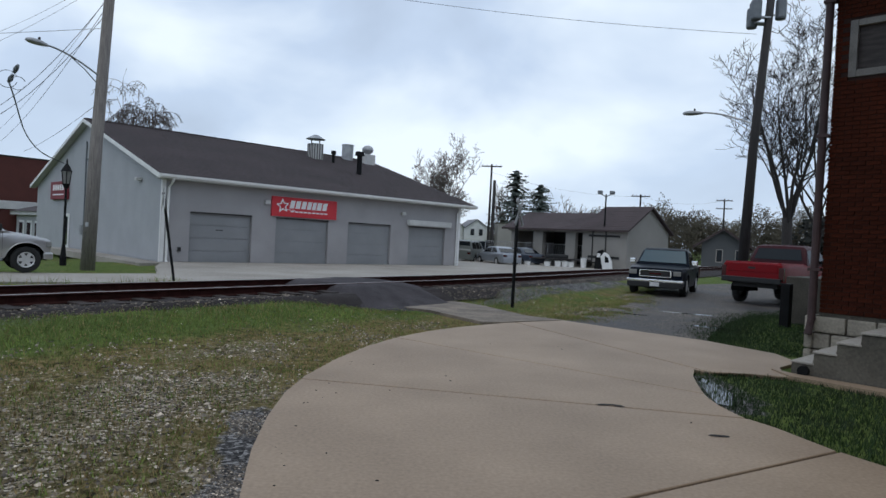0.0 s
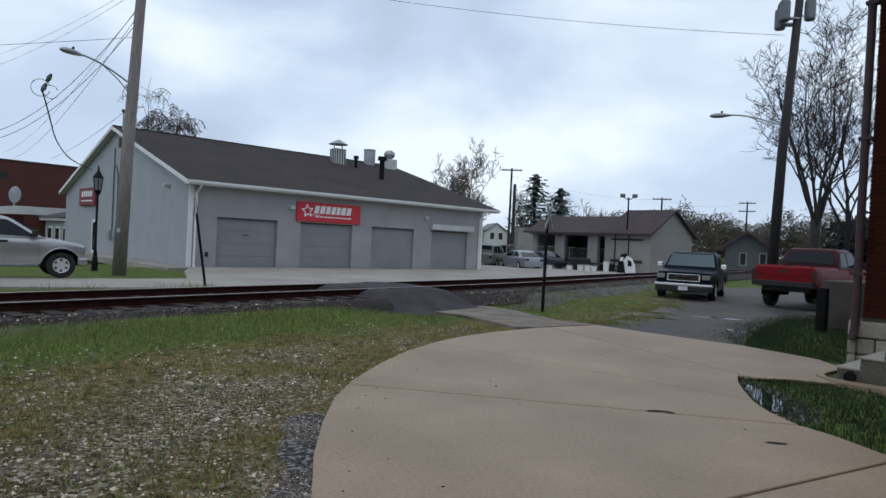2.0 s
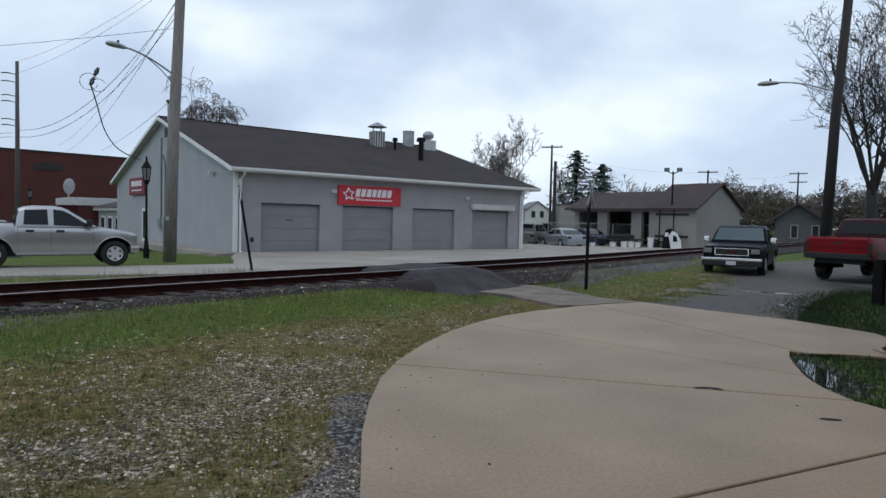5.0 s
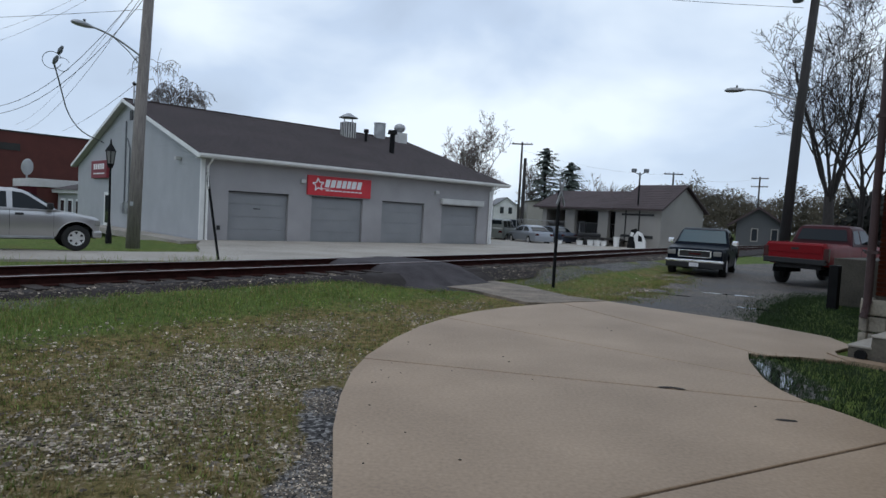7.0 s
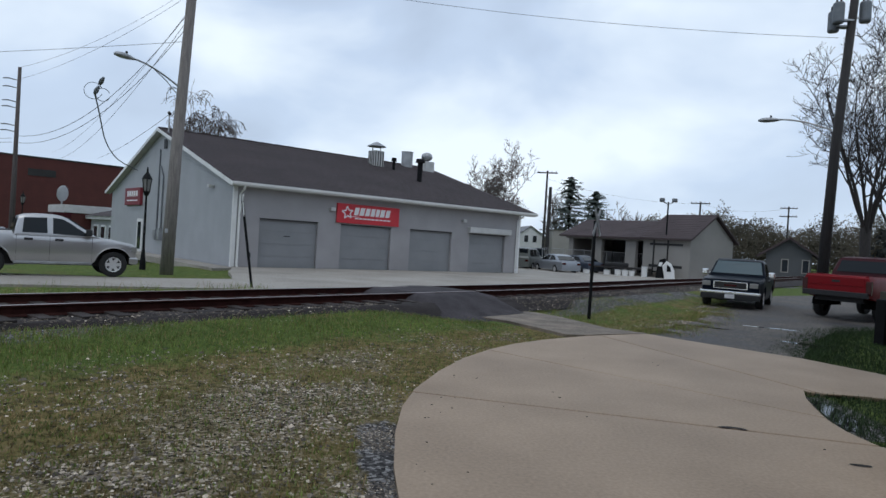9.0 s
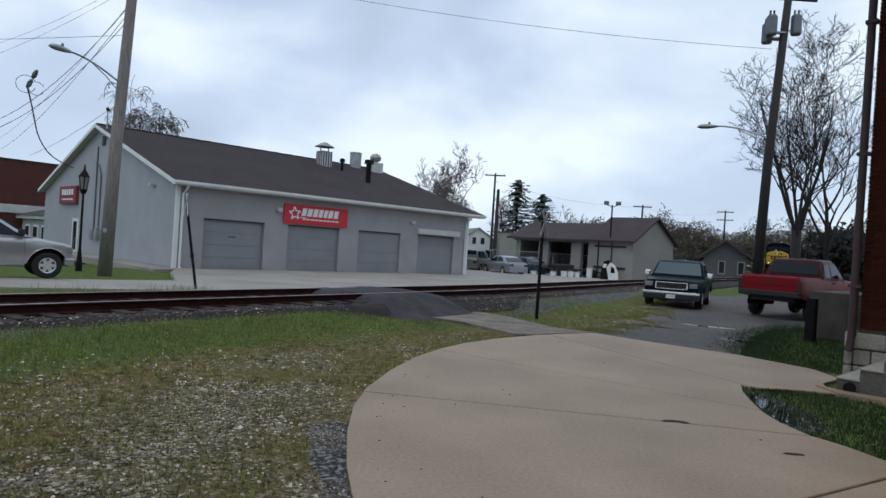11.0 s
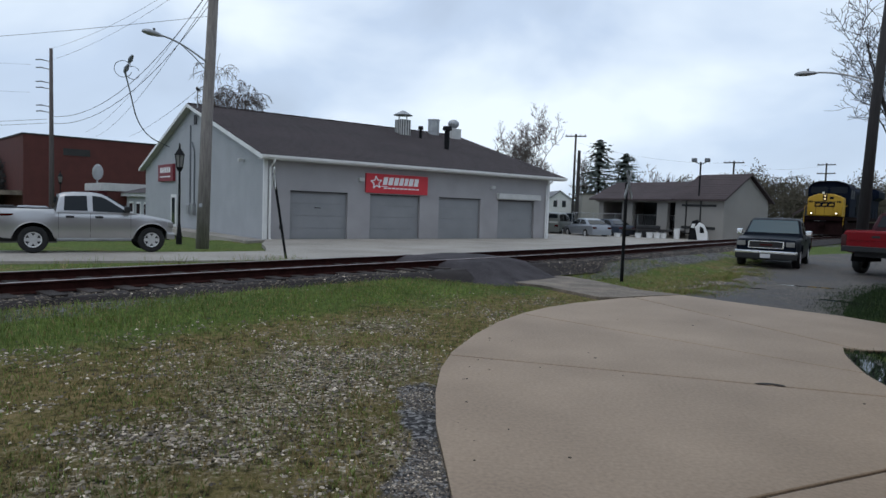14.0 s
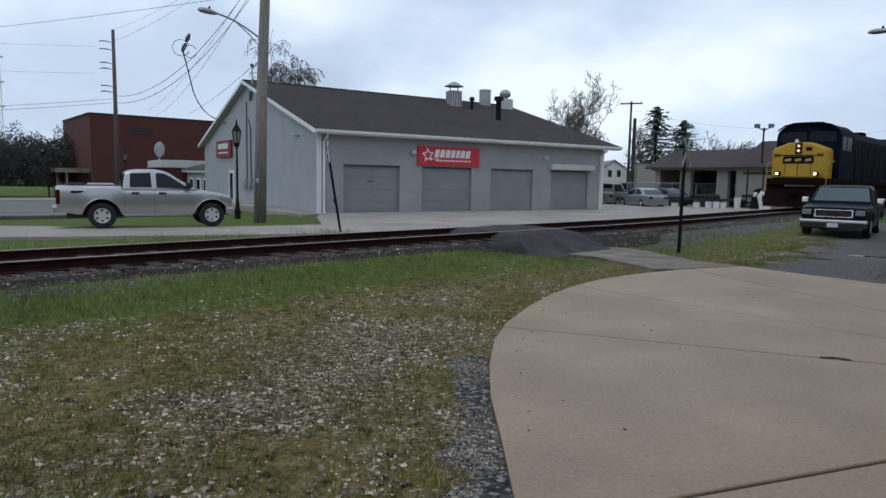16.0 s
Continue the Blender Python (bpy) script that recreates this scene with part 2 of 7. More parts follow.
M["twig"] = mat("pale_twig_bark", (0.12, 0.10, 0.095), 0.95, 3, 0.3, 0.2)
M["conifer"] = mat("conifer_needles", (0.075, 0.095, 0.085), 0.9, 2, 0.4, 0.3)
# far leaves: haze mixed into the olive base colour
M["bush"] = mat("hazed_spring_leaves", (0.075, 0.07, 0.045), 0.95, 0.12, 0.35, 0.0, tint=(0.085, 0.072, 0.05))
M["bush_dark"] = mat("dark_evergreen_leaves", (0.010, 0.011, 0.008), 0.9, 0.4, 0.45, 0.2)
M["blade"] = mat("grass_blade", (0.13, 0.24, 0.035), 0.7, 0.8, 0.4, 0.0, tint=(0.20, 0.265, 0.055), island=0.45)
M["blade_dry"] = mat("dry_grass_blade", (0.34, 0.255, 0.115), 0.8, 0.9, 0.35, 0.0, island=0.5)
M["pebble"] = mat("pale_gravel_stone", (0.56, 0.48, 0.385), 0.85, 3.0, 0.3, 0.3, fine=30, island=0.8)
M["glass"] = plain("dark_car_glass", (0.007, 0.010, 0.012), 0.06, spec=0.3)
M["win"] = plain("dark_window_glass", (0.03, 0.034, 0.04), 0.08)
M["tyre"] = mat("black_tyre_rubber", (0.014, 0.014, 0.014), 0.85, 8, 0.2, 0.1)
M["rim"] = mat("silver_alloy_rim", (0.62, 0.62, 0.62), 0.35, 6, 0.1, 0.0, metal=0.4)
M["silver"] = mat("silver_car_paint", (0.45, 0.445, 0.445), 0.3, 1.0, 0.05, 0.0, metal=0.75, coat=0.4)
M["dark_teal"] = mat("dark_grey_blue_paint", (0.004, 0.007, 0.013), 0.34, 1.0, 0.1, 0.0, spec=0.05)
M["car_red"] = mat("red_pickup_paint", (0.19, 0.002, 0.006), 0.4, 1.0, 0.1, 0.0, spec=0.2)
M["maroon"] = mat("dark_red_pickup_paint", (0.045, 0.005, 0.009), 0.4, 1.0, 0.1, 0.0, spec=0.2)
M["well"] = mat("black_wheel_well", (0.006, 0.006, 0.006), 0.95, 6, 0.2, 0.0, spec=0.05)
M["plastic"] = mat("black_plastic_trim", (0.011, 0.011, 0.012), 0.6, 6, 0.1, 0.05)
M["lamp_red"] = plain("red_tail_lens", (0.045, 0.003, 0.003), 0.2)
M["lens"] = plain("clear_lamp_lens", (0.22, 0.22, 0.21), 0.15)
M["bright_chrome"] = plain("bright_bumper_chrome", (0.85, 0.85, 0.86), 0.18, 0.8)
M["plate"] = plain("pale_number_plate", (0.6, 0.6, 0.62), 0.5)
M["loco_yellow"] = mat("locomotive_yellow", (0.46, 0.27, 0.01), 0.5, 1.2, 0.15, 0.03)
M["loco_blue"] = mat("locomotive_dark_blue", (0.005, 0.008, 0.018), 0.75, 1.0, 0.25, 0.03, spec=0.05)
M["loco_grey"] = mat("locomotive_grey", (0.009, 0.010, 0.012), 0.8, 1.0, 0.25, 0.03, spec=0.05)
M["loco_black"] = mat("grimy_underframe", (0.014, 0.007, 0.007), 0.9, 2.0, 0.3, 0.1, spec=0.03)
M["loco_glass"] = plain("dark_cab_glass", (0.012, 0.016, 0.024), 0.3, spec=0.12)
M["loco_number"] = mat("scuffed_locomotive_yellow", (0.38, 0.22, 0.01), 0.6, 2.0, 0.2, 0.0)
M["headlight_low"] = plain("dim_headlight", (1.0, 0.75, 0.4), 0.3, 0.0, 0.55)
M["headlight"] = plain("lit_headlight", (1.0, 0.86, 0.62), 0.3, 0.0, 2.0)
M["beige"] = mat("beige_lap_siding", (0.27, 0.255, 0.235), 0.7, 0.6, 0.08, 0.05)
M["roof_grey"] = mat("grey_brown_shingle", (0.062, 0.045, 0.046), 0.9, 0.5, 0.2, 0.4, fine=10)
M["hut"] = mat("blue_grey_boards", (0.075, 0.08, 0.083), 0.7, 0.6, 0.1, 0.05)
M["inside"] = mat("dark_shed_interior", (0.03, 0.03, 0.03), 0.9, 1, 0.2, 0.0)
# teal base colour paints the sky's reflection into the windshield
M["windshield"] = plain("painted_sky_windshield", (0.035, 0.065, 0.075), 0.08, spec=0.8)
M["dish"] = mat("pale_grey_dish", (0.33, 0.34, 0.35), 0.6, 2, 0.1, 0.03)
M["roof_pale"] = mat("weathered_grey_shingle", (0.22, 0.22, 0.23), 0.9, 0.6, 0.15, 0.1)
M["frame_grey"] = mat("weathered_grey_paint", (0.19, 0.18, 0.165), 0.8, 3, 0.25, 0.2)
M["dusty"] = mat("dusty_dark_board", (0.05, 0.042, 0.04), 0.8, 3, 0.4, 0.2, streak=(1, 1, 6))
M["pipe"] = mat("rusty_brown_pipe", (0.045, 0.024, 0.024), 0.7, 3, 0.3, 0.1)
M["cable"] = mat("weathered_grey_cable", (0.06, 0.065, 0.07), 0.7, 5, 0.2, 0.0)
M["estate"] = mat("grey_green_car_paint", (0.11, 0.12, 0.11), 0.35, 1.0, 0.08, 0.0, coat=0.3)
M["frame_pale"] = mat("weathered_sign_white", (0.30, 0.31, 0.32), 0.8, 4, 0.25, 0.0)
M["drum"] = mat("dull_transformer_steel", (0.15, 0.165, 0.18), 0.55, 3, 0.2, 0.05, metal=0.3)
M["path"] = mat("brown_worn_concrete", (0.19, 0.155, 0.12), 0.85, 1.6, 0.42, 0.4, fine=30)
M["platform"] = mat("dark_platform_concrete", (0.07, 0.062, 0.05), 0.9, 1.5, 0.35, 0.4, fine=30)
M["silver_blue"] = mat("silver_blue_car_paint", (0.26, 0.28, 0.31), 0.3, 1.0, 0.05, 0.0, metal=0.4, coat=0.3)
M["pole_far"] = mat("brown_pole_wood", (0.10, 0.085, 0.08), 0.9, 3, 0.3, 0.5, streak=(9, 9, 0.6), fine=20)
M["blue_grey"] = mat("blue_grey_car_paint", (0.03, 0.04, 0.06), 0.35, 1.0, 0.1, 0.0, coat=0.3)


# ---- mesh helpers ----
def obj(name, bm, material, parent=None, label="", smooth=False):
    me = bpy.data.meshes.new(name)
    bmesh.ops.recalc_face_normals(bm, faces=bm.faces[:])
    bm.to_mesh(me)
    bm.free()
    if smooth:
        me.polygons.foreach_set("use_smooth", [True] * len(me.polygons))
    me.materials.append(M[material])
    ob = new(name, me)
    if parent is not None:
        ob.parent = parent
    if label:
        tagged(ob, label)
    return ob


def part(name, bm, material, parent, label="", smooth=False):
    return obj(name, bm, material, parent, label, smooth)


def thing(name, m, label, category, group="", kind=""):
    ob = new(name)
    ob.matrix_world = m
    ob.empty_display_size = 0.2
    return tagged(ob, label, category, group, kind)


def add_box(bm, x0, x1, y0, y1, z0, z1, bevel=0.0):
    made = bmesh.ops.create_cube(bm, size=1.0, matrix=Matrix.Translation(((x0 + x1) / 2, (y0 + y1) / 2, (z0 + z1) / 2)) @ Matrix.Diagonal((abs(x1 - x0), abs(y1 - y0), abs(z1 - z0), 1)))
    if bevel:
        edges = list({e for v in made["verts"] for e in v.link_edges})
        bmesh.ops.bevel(bm, geom=edges, offset=bevel, segments=2, affect="EDGES", profile=0.6)
    return bm


def box(x0, x1, y0, y1, z0, z1, bevel=0.0):
    return add_box(bmesh.new(), x0, x1, y0, y1, z0, z1, bevel)


def add_tube(bm, pts, radii, sides=8, caps=True):
    """A round tube along the points; radii is a number or one per point."""
    pts = [Vector(p) for p in pts]
    if not hasattr(radii, "__len__"):
        radii = [radii] * len(pts)
    rings = []
    for i, p in enumerate(pts):
        d = (pts[min(i + 1, len(pts) - 1)] - pts[max(i - 1, 0)]).normalized()
        a = d.orthogonal().normalized() if abs(d.z) > 0.99 else d.cross(Vector((0, 0, 1))).normalized()
        b = d.cross(a)
        rings.append([bm.verts.new(p + (a * math.cos(2 * math.pi * k / sides) + b * math.sin(2 * math.pi * k / sides)) * radii[i]) for k in range(sides)])
    for r, q in zip(rings, rings[1:]):
        for k in range(sides):
            bm.faces.new((r[k], r[(k + 1) % sides], q[(k + 1) % sides], q[k]))
    if caps:
        bm.faces.new(rings[0][::-1])
        bm.faces.new(rings[-1])
    return bm


def tube(pts, radii, sides=8):
    return add_tube(bmesh.new(), pts, radii, sides)


def add_prism(bm, poly, axis, a, b, bevel=0.0, squeeze=None):
    """The outline poly, drawn in the two other axes, drawn out along axis from a to b. squeeze(u, v) scales the axis."""
    def at(u, v, w):
        w = w * squeeze(u, v) if squeeze else w
        return {"x": (w, u, v), "y": (u, w, v), "z": (u, v, w)}[axis]
    lo = [bm.verts.new(at(u, v, a)) for u, v in poly]
    hi = [bm.verts.new(at(u, v, b)) for u, v in poly]
    faces = [bm.faces.new(lo[::-1]), bm.faces.new(hi)]
    k = len(poly)
    for i in range(k):
        faces.append(bm.faces.new((lo[i], lo[(i + 1) % k], hi[(i + 1) % k], hi[i])))
    if bevel:
        edges = list({e for f in faces[:2] for e in f.edges})
        bmesh.ops.bevel(bm, geom=edges, offset=bevel, segments=2, affect="EDGES", profile=0.5, clamp_overlap=True)
    return bm


def prism(poly, axis, a, b, bevel=0.0, squeeze=None):
    return add_prism(bmesh.new(), poly, axis, a, b, bevel, squeeze)


def quad(bm, *pts):
    bm.faces.new([bm.verts.new(p) for p in pts])
    return bm


def plate(pts, thick):
    """A flat panel of that thickness behind its face."""
    p = [Vector(q) for q in pts]
    nrm = (p[1] - p[0]).cross(p[2] - p[0]).normalized() * thick
    bm = bmesh.new()
    a = [bm.verts.new(q) for q in p]
    b = [bm.verts.new(q - nrm) for q in p]
    bm.faces.new(a)
    bm.faces.new(b[::-1])
    for i in range(len(p)):
        bm.faces.new((a[i], b[i], b[(i + 1) % len(p)], a[(i + 1) % len(p)]))
    return bm


# ---- the lie of the land ----
def track_x(y):
    """The track's centre line."""
    u = y - 10.2
    return -7.4 + 0.67 * u + 0.7 * math.exp(-((u - 12.0) / 9.0) ** 2) + 0.5 * max(0.0, y - 112.0)


def track_dir(y):
    d = Vector((track_x(y + 0.5) - track_x(y - 0.5), 1.0, 0))
    return d.normalized()


def track_point(y, p, z=0.0):
    """A point p metres to the near side of the centre line."""
    d = track_dir(y)
    return Vector((track_x(y) + d.y * p, y - d.x * p, z))


def off_track(x, y):
    yy = y
    for _ in range(3):
        d = track_dir(yy)
        w = (x - track_x(yy)) * d.x + (y - yy) * d.y
        yy += w * d.y
    return (x - track_x(yy)) * d.y - (y - yy) * d.x


GL = Vector((-12.57, 29.27, 0))
GD, GN = Vector((0.7172, 0.6969, 0)), Vector((-0.6969, 0.7172, 0))


def smooth_step(a, b, x):
    t = max(0.0, min(1.0, (x - a) / (b - a)))
    return t * t * (3 - 2 * t)


def ground_z(x, y):
    p = off_track(x, y) if -60 < x < 90 and -60 < y < 130 else 5.0
    z = -0.05
    z -= 0.1 * smooth_step(-4, -12, p) if p < -4 else 0
    if 0 < p < 4.5 and -40 < y < 40:
        z += 0.25 * smooth_step(4.2, 1.5, p) * (1 - smooth_step(13.2, 14.6, y) * smooth_step(20.5, 18.8, y))
    q = Vector((x, y, 0)) - GL
    v, w = q.dot(GN), q.dot(GD)
    if v > 0 and w < 2:
        z -= min(1.4, 0.04 * v) * smooth_step(2, -1, w)
    return z


def inside(poly, x, y):
    c = False
    for (x0, y0), (x1, y1) in zip(poly, poly[1:] + poly[:1]):
        if (y0 > y) != (y1 > y) and x < (x1 - x0) * (y - y0) / (y1 - y0) + x0:
            c = not c
    return c


def sheet(name, poly, top, thick, material, parent=None, bevel=0.012):
    bm = prism([(x, y) for x, y in poly], "z", top - thick, top)
    if bevel:
        edges = [e for e in bm.edges if all(v.co.z > top - 1e-4 for v in e.verts)]
        bmesh.ops.bevel(bm, geom=edges, offset=bevel, segments=1, affect="EDGES")
    return obj(name, bm, material, parent)


SLAB = [(-1.16, 3.99), (-1.35, 4.9), (-1.47, 5.8), (-1.53, 6.7), (-1.50, 7.5), (-1.30, 8.7), (-1.02, 9.8), (-0.66, 10.75), (-0.2, 11.6), (0.35, 12.35),
        (1.35, 13.4), (2.0, 13.9), (2.75, 14.4), (3.75, 13.4), (5.03, 12.3), (5.75, 11.1), (5.7, 10.3), (5.1, 9.75), (4.9, 9.25), (4.86, 9.0), (4.3, 9.1), (3.83, 9.1), (3.61, 9.19),
        (3.42, 8.7), (3.28, 8.2), (3.12, 7.5), (3.08, 7.1), (3.12, 6.7), (3.3, 6.3), (3.5, 5.6), (3.95, 4.7), (4.6, 3.4), (5.2, 1.0), (5.4, -6.0), (-0.2, -6.0), (-0.5, 0.0), (-0.85, 2.4)]


def cut_poly(poly, a, b, gap):
    """The two pieces of an outline on either side of the line from a to b, a joint's width apart."""
    d = Vector((b[0] - a[0], b[1] - a[1])).normalized()
    nn = Vector((-d.y, d.x))
    out = []
    for sgn in (1, -1):
        res = []
        f = lambda q: sgn * ((q[0] - a[0]) * nn.x + (q[1] - a[1]) * nn.y) - gap / 2
        for q, r in zip(poly, poly[1:] + poly[:1]):
            fq, fr = f(q), f(r)
            if fq >= 0:
                res.append(q)
            if (fq > 0) != (fr > 0):
                k = fq / (fq - fr)
                res.append((q[0] + (r[0] - q[0]) * k, q[1] + (r[1] - q[1]) * k))
        out.append(res)
    return out


def make_ground():
    """One sheet from here to the horizon, finer where the camera stands."""
    xs = sorted({*np.round(np.arange(-14, 10, 0.25), 3), *np.round(np.arange(-2.4, -0.6, 0.05), 3), *np.arange(-60, 80, 4.0), -2500.0, -900.0, -300.0, -150.0, -90.0, 110.0, 150.0, 300.0, 900.0, 2500.0})
    ys = sorted({*np.round(np.arange(1, 26, 0.25), 3), *np.arange(-40, 120, 4.0), -2500.0, -900.0, -300.0, -120.0, 150.0, 200.0, 400.0, 900.0, 2500.0})
    verts, masks = [], []
    for y in ys:
        for x in xs:
            p = off_track(x, y) if -60 < x < 90 and -60 < y < 130 else 40.0
            nz = noise.noise((x * 0.5, y * 0.5, 0)) + 0.5 * noise.noise((x * 1.7, y * 1.7, 3))
            z = ground_z(x, y) + (0.02 * noise.noise((x * 1.5, y * 1.5, 7)) if p > 0 and abs(x) < 20 and 0 < y < 26 else 0)
            # worn, stony middle of the verge; green band beside the ballast; cinders by the slab
            near_slab = smooth_step(-0.16, 0.08, x + 1.45 + 0.165 * (y - 3.95) - 0.16 * noise.noise((x * 3, y * 3, 14))) * smooth_step(6.4, 6.1, y + 0.45 * noise.noise((x * 2.5, y * 1.5, 31)))
            green = math.exp(-((p - 2.35) / 1.2) ** 2) if x < 1.5 else 0.5
            right = x > 2.6 and y < 15 or x > 5.5 and y < 20
            dry = 0.0 if right else 0.90 - 0.85 * green + 0.25 * nz
            gravel = 0.0 if right or p < 0 else 0.40 * smooth_step(2.9, 4.3, p) + 0.38 * nz - 0.25 * smooth_step(-2.2, -1.2, x) * smooth_step(6.0, 7.5, y)
            gravel += 0.1 * math.exp(-((x + 2.5) / 1.4) ** 2 - ((y - 5.6) / 2.6) ** 2) if p > 2.5 and not right else 0.0
            if p < 0:
                dry = 0.3 + 0.3 * nz
                gravel = 0.5 if p > -3 else 0.0
            if p > 0 and x > 1.0 and y > 14:
                gravel = 0.42 * smooth_step(3.6, 2.2, p) + 0.2 * nz
            cinder = 0.8 * near_slab if x < 0 else 0.0
            if 1.3 < p < 2.3:
                cinder = 0.72 - 0.4 * smooth_step(7, 11, y) - 0.25 * smooth_step(1.6, 2.3, p)
            if x > 0.5 and y > 14 and 1.3 < p < 3.4:
                cinder = 0.66 * smooth_step(3.4, 2.4, p) + 0.1 * nz
            if 3.0 < x < 3.95 and 6.8 < y < 9.15 and inside([(3.0, 6.9), (3.7, 6.9), (3.95, 9.1), (3.4, 9.2)], x, y):
                cinder = 0.75
            if x > 12 or y > 45 or x < -40:
                dry, gravel = 0.15, 0.0
            verts.append((x, y, z))
            masks.append((dry, gravel, cinder))
    k = len(xs)
    faces = [(j * k + i, j * k + i + 1, (j + 1) * k + i + 1, (j + 1) * k + i) for j in range(len(ys) - 1) for i in range(k - 1)]
    me = bpy.data.meshes.new("ground")
    me.from_pydata(verts, [], faces)
    for n_, name in enumerate(("dry", "gravel", "cinder")):
        at = me.attributes.new(name, "FLOAT", "POINT")
        at.data.foreach_set("value", [m[n_] for m in masks])
    me.polygons.foreach_set("use_smooth", [True] * len(me.polygons))
    me.materials.append(M["ground"])
    tagged(new("ground", me), "patchy grass, moss and pale gravel beside the railway", "ground", kind="structure")


def make_paving():
    slab = thing("concrete_slab", pose(0, 0, 0), "curved tan concrete slab with dark joints, stained", "pavement", kind="structure")
    far, near = cut_poly(SLAB, (-1.5, 7.35), (3.05, 6.62), 0.034)
    panels = [r for q in cut_poly(far, (1.76, 13.25), (3.71, 9.25), 0.04) if len(q) > 2 for r in cut_poly(q, (0.8, 9.53), (2.96, 7.8), 0.026)]
    more = cut_poly(near, (1.64, 4.51), (3.46, 5.6), 0.032)
    for q in [*panels, *more]:
        if len(q) > 2:
            sheet("slab_panel", q, 0.0, 0.12, "concrete", slab, 0.008)
    sheet("joint_bed", SLAB, -0.02, 0.05, "joint", slab, 0)
    path = sheet("crossing_path", [(-0.95, 15.45), (-0.75, 16.3), (-0.13, 17.7), (0.6, 17.3), (1.15, 16.6), (1.95, 14.9), (2.75, 14.42), (2.0, 13.92), (1.3, 13.4), (0.9, 13.3), (-0.2, 14.9)], 0.012, 0.09, "path")
    tagged(path, "worn grey concrete path up to the level crossing", "path", kind="structure")
    lane = sheet("asphalt_lane", [(2.78, 14.45), (3.6, 15.9), (4.6, 17.6), (5.6, 19.6), (6.4, 21.6), (7.2, 24.5), (9.2, 29), (12.5, 33.5), (20, 40), (34, 44), (34, 26), (20, 22), (14, 20.6), (10.5, 19.4), (8.5, 18.0), (7.0, 15.9), (5.9, 14.0), (5.06, 12.34), (3.77, 13.44)], -0.012, 0.06, "lane")
    tagged(lane, "cracked wet asphalt lane with puddles", "road", kind="structure")
    # concrete apron before the garage and the drive that runs beside the rails
    apron = [tuple(track_point(y, -2.6)[:2]) for y in range(18, 76, 4)]
    apron += [(46, 84), (20, 84), (2, 70)]
    apron += [tuple((GL + GD * w + GN * v)[:2]) for w, v in ((30, 12), (19.5, 12), (19.2, -0.05), (0.0, -0.05), (-0.3, -0.9))]
    apron += [(-11.3, 25.9), (-10.2, 23.6), (-9.6, 22.1), (-11.2, 20.55), (-12.2, 19.95), (-16.7, 17.75), (-19, 16.9), (-30, 12.5), (-28.5, 7.0), (-15.4, 14.1), (-13.5, 15.2), (-10.5, 17.0), (-8.2, 18.6), (-6.2, 18.3)]
    a = obj("apron_pavement", prism(apron, "z", -0.2, -0.02), "concrete_pale")
    tagged(a, "pale concrete apron and drive before the garage", "pavement", kind="structure")
    walkway = obj("gable_walkway", prism([tuple((GL + GD * w + GN * v)[:2]) for w, v in ((-0.1, -0.6), (-1.3, -1.2), (-1.3, 14), (-0.1, 14))], "z", -0.35, -0.035), "concrete_pale")
    tagged(walkway, "pale concrete walk along the gable wall", "pavement", kind="structure")
    # street beyond the drive
    street = obj("street", prism([(-19, 24), (-30, 13), (-46, -2), (-56, 8), (-40, 24), (-29, 36), (-25, 31)], "z", -0.5, -0.03), "asphalt")
    tagged(street, "wet grey street beyond the lawn", "road", kind="structure")
    kerb = obj("kerb", tube([(-56.2, 8.2, -0.02), (-40.2, 24.2, -0.02), (-29.2, 36.2, -0.02)], 0.14, 4), "concrete_pale")
    tagged(kerb, "pale concrete kerb along the street", "kerb", kind="structure")
    # puddles, thin sheets of water in the hollows
    for cx, cy, rx, ry, rz in ((4.75, 16.7, 0.5, 0.13, -30), (6.05, 14.6, 0.45, 0.16, -40), (6.6, 17.6, 0.7, 0.12, -25)):
        bm = bmesh.new()
        bmesh.ops.create_circle(bm, cap_ends=True, radius=1.0, segments=28)
        for v in bm.verts:
            ang = math.atan2(v.co.y, v.co.x)
            k = 1 + 0.28 * noise.noise((math.cos(ang) * 1.7 + cx, math.sin(ang) * 1.7, cy))
            v.co = Vector((v.co.x * rx * k, v.co.y * ry * k, 0))
        ob = obj("puddle", bm, "water")
        ob.matrix_world = pose(cx, cy, -0.008, 0, 0, rz)
        tagged(ob, "shallow rain puddle on the asphalt", "puddle", kind="structure")
    bm = prism([(3.15, 7.3), (3.33, 7.2), (3.55, 7.7), (3.62, 8.4), (3.55, 8.75), (3.42, 8.5), (3.3, 8.0)], "z", -0.04, -0.03)
    tagged(obj("puddle", bm, "water"), "muddy rain puddle at the slab's edge", "puddle", kind="structure")
    for cx, cy, rz, sx in ((1.8, 6.86, 10, 0.11), (1.92, 6.84, -25, 0.07), (2.59, 5.9, -5, 0.10)):
        bm = bmesh.new()
        bmesh.ops.create_circle(bm, cap_ends=True, radius=1.0, segments=14)
        for v in bm.verts:
            v.co = Vector((v.co.x * sx * (1 + 0.3 * noise.noise(v.co * 2 + Vector((cx, cy, 0)))), v.co.y * 0.035, 0.012 - 0.01 * v.co.length))
        ob = obj("dead_leaf", bm, "bark")
        ob.matrix_world = pose(cx, cy, 0.002, 0, 0, rz)
        tagged(ob, "dark dead leaf lying on the slab", "leaf", "leaves on the slab")
    rng = random.Random(5)
    bm = bmesh.new()
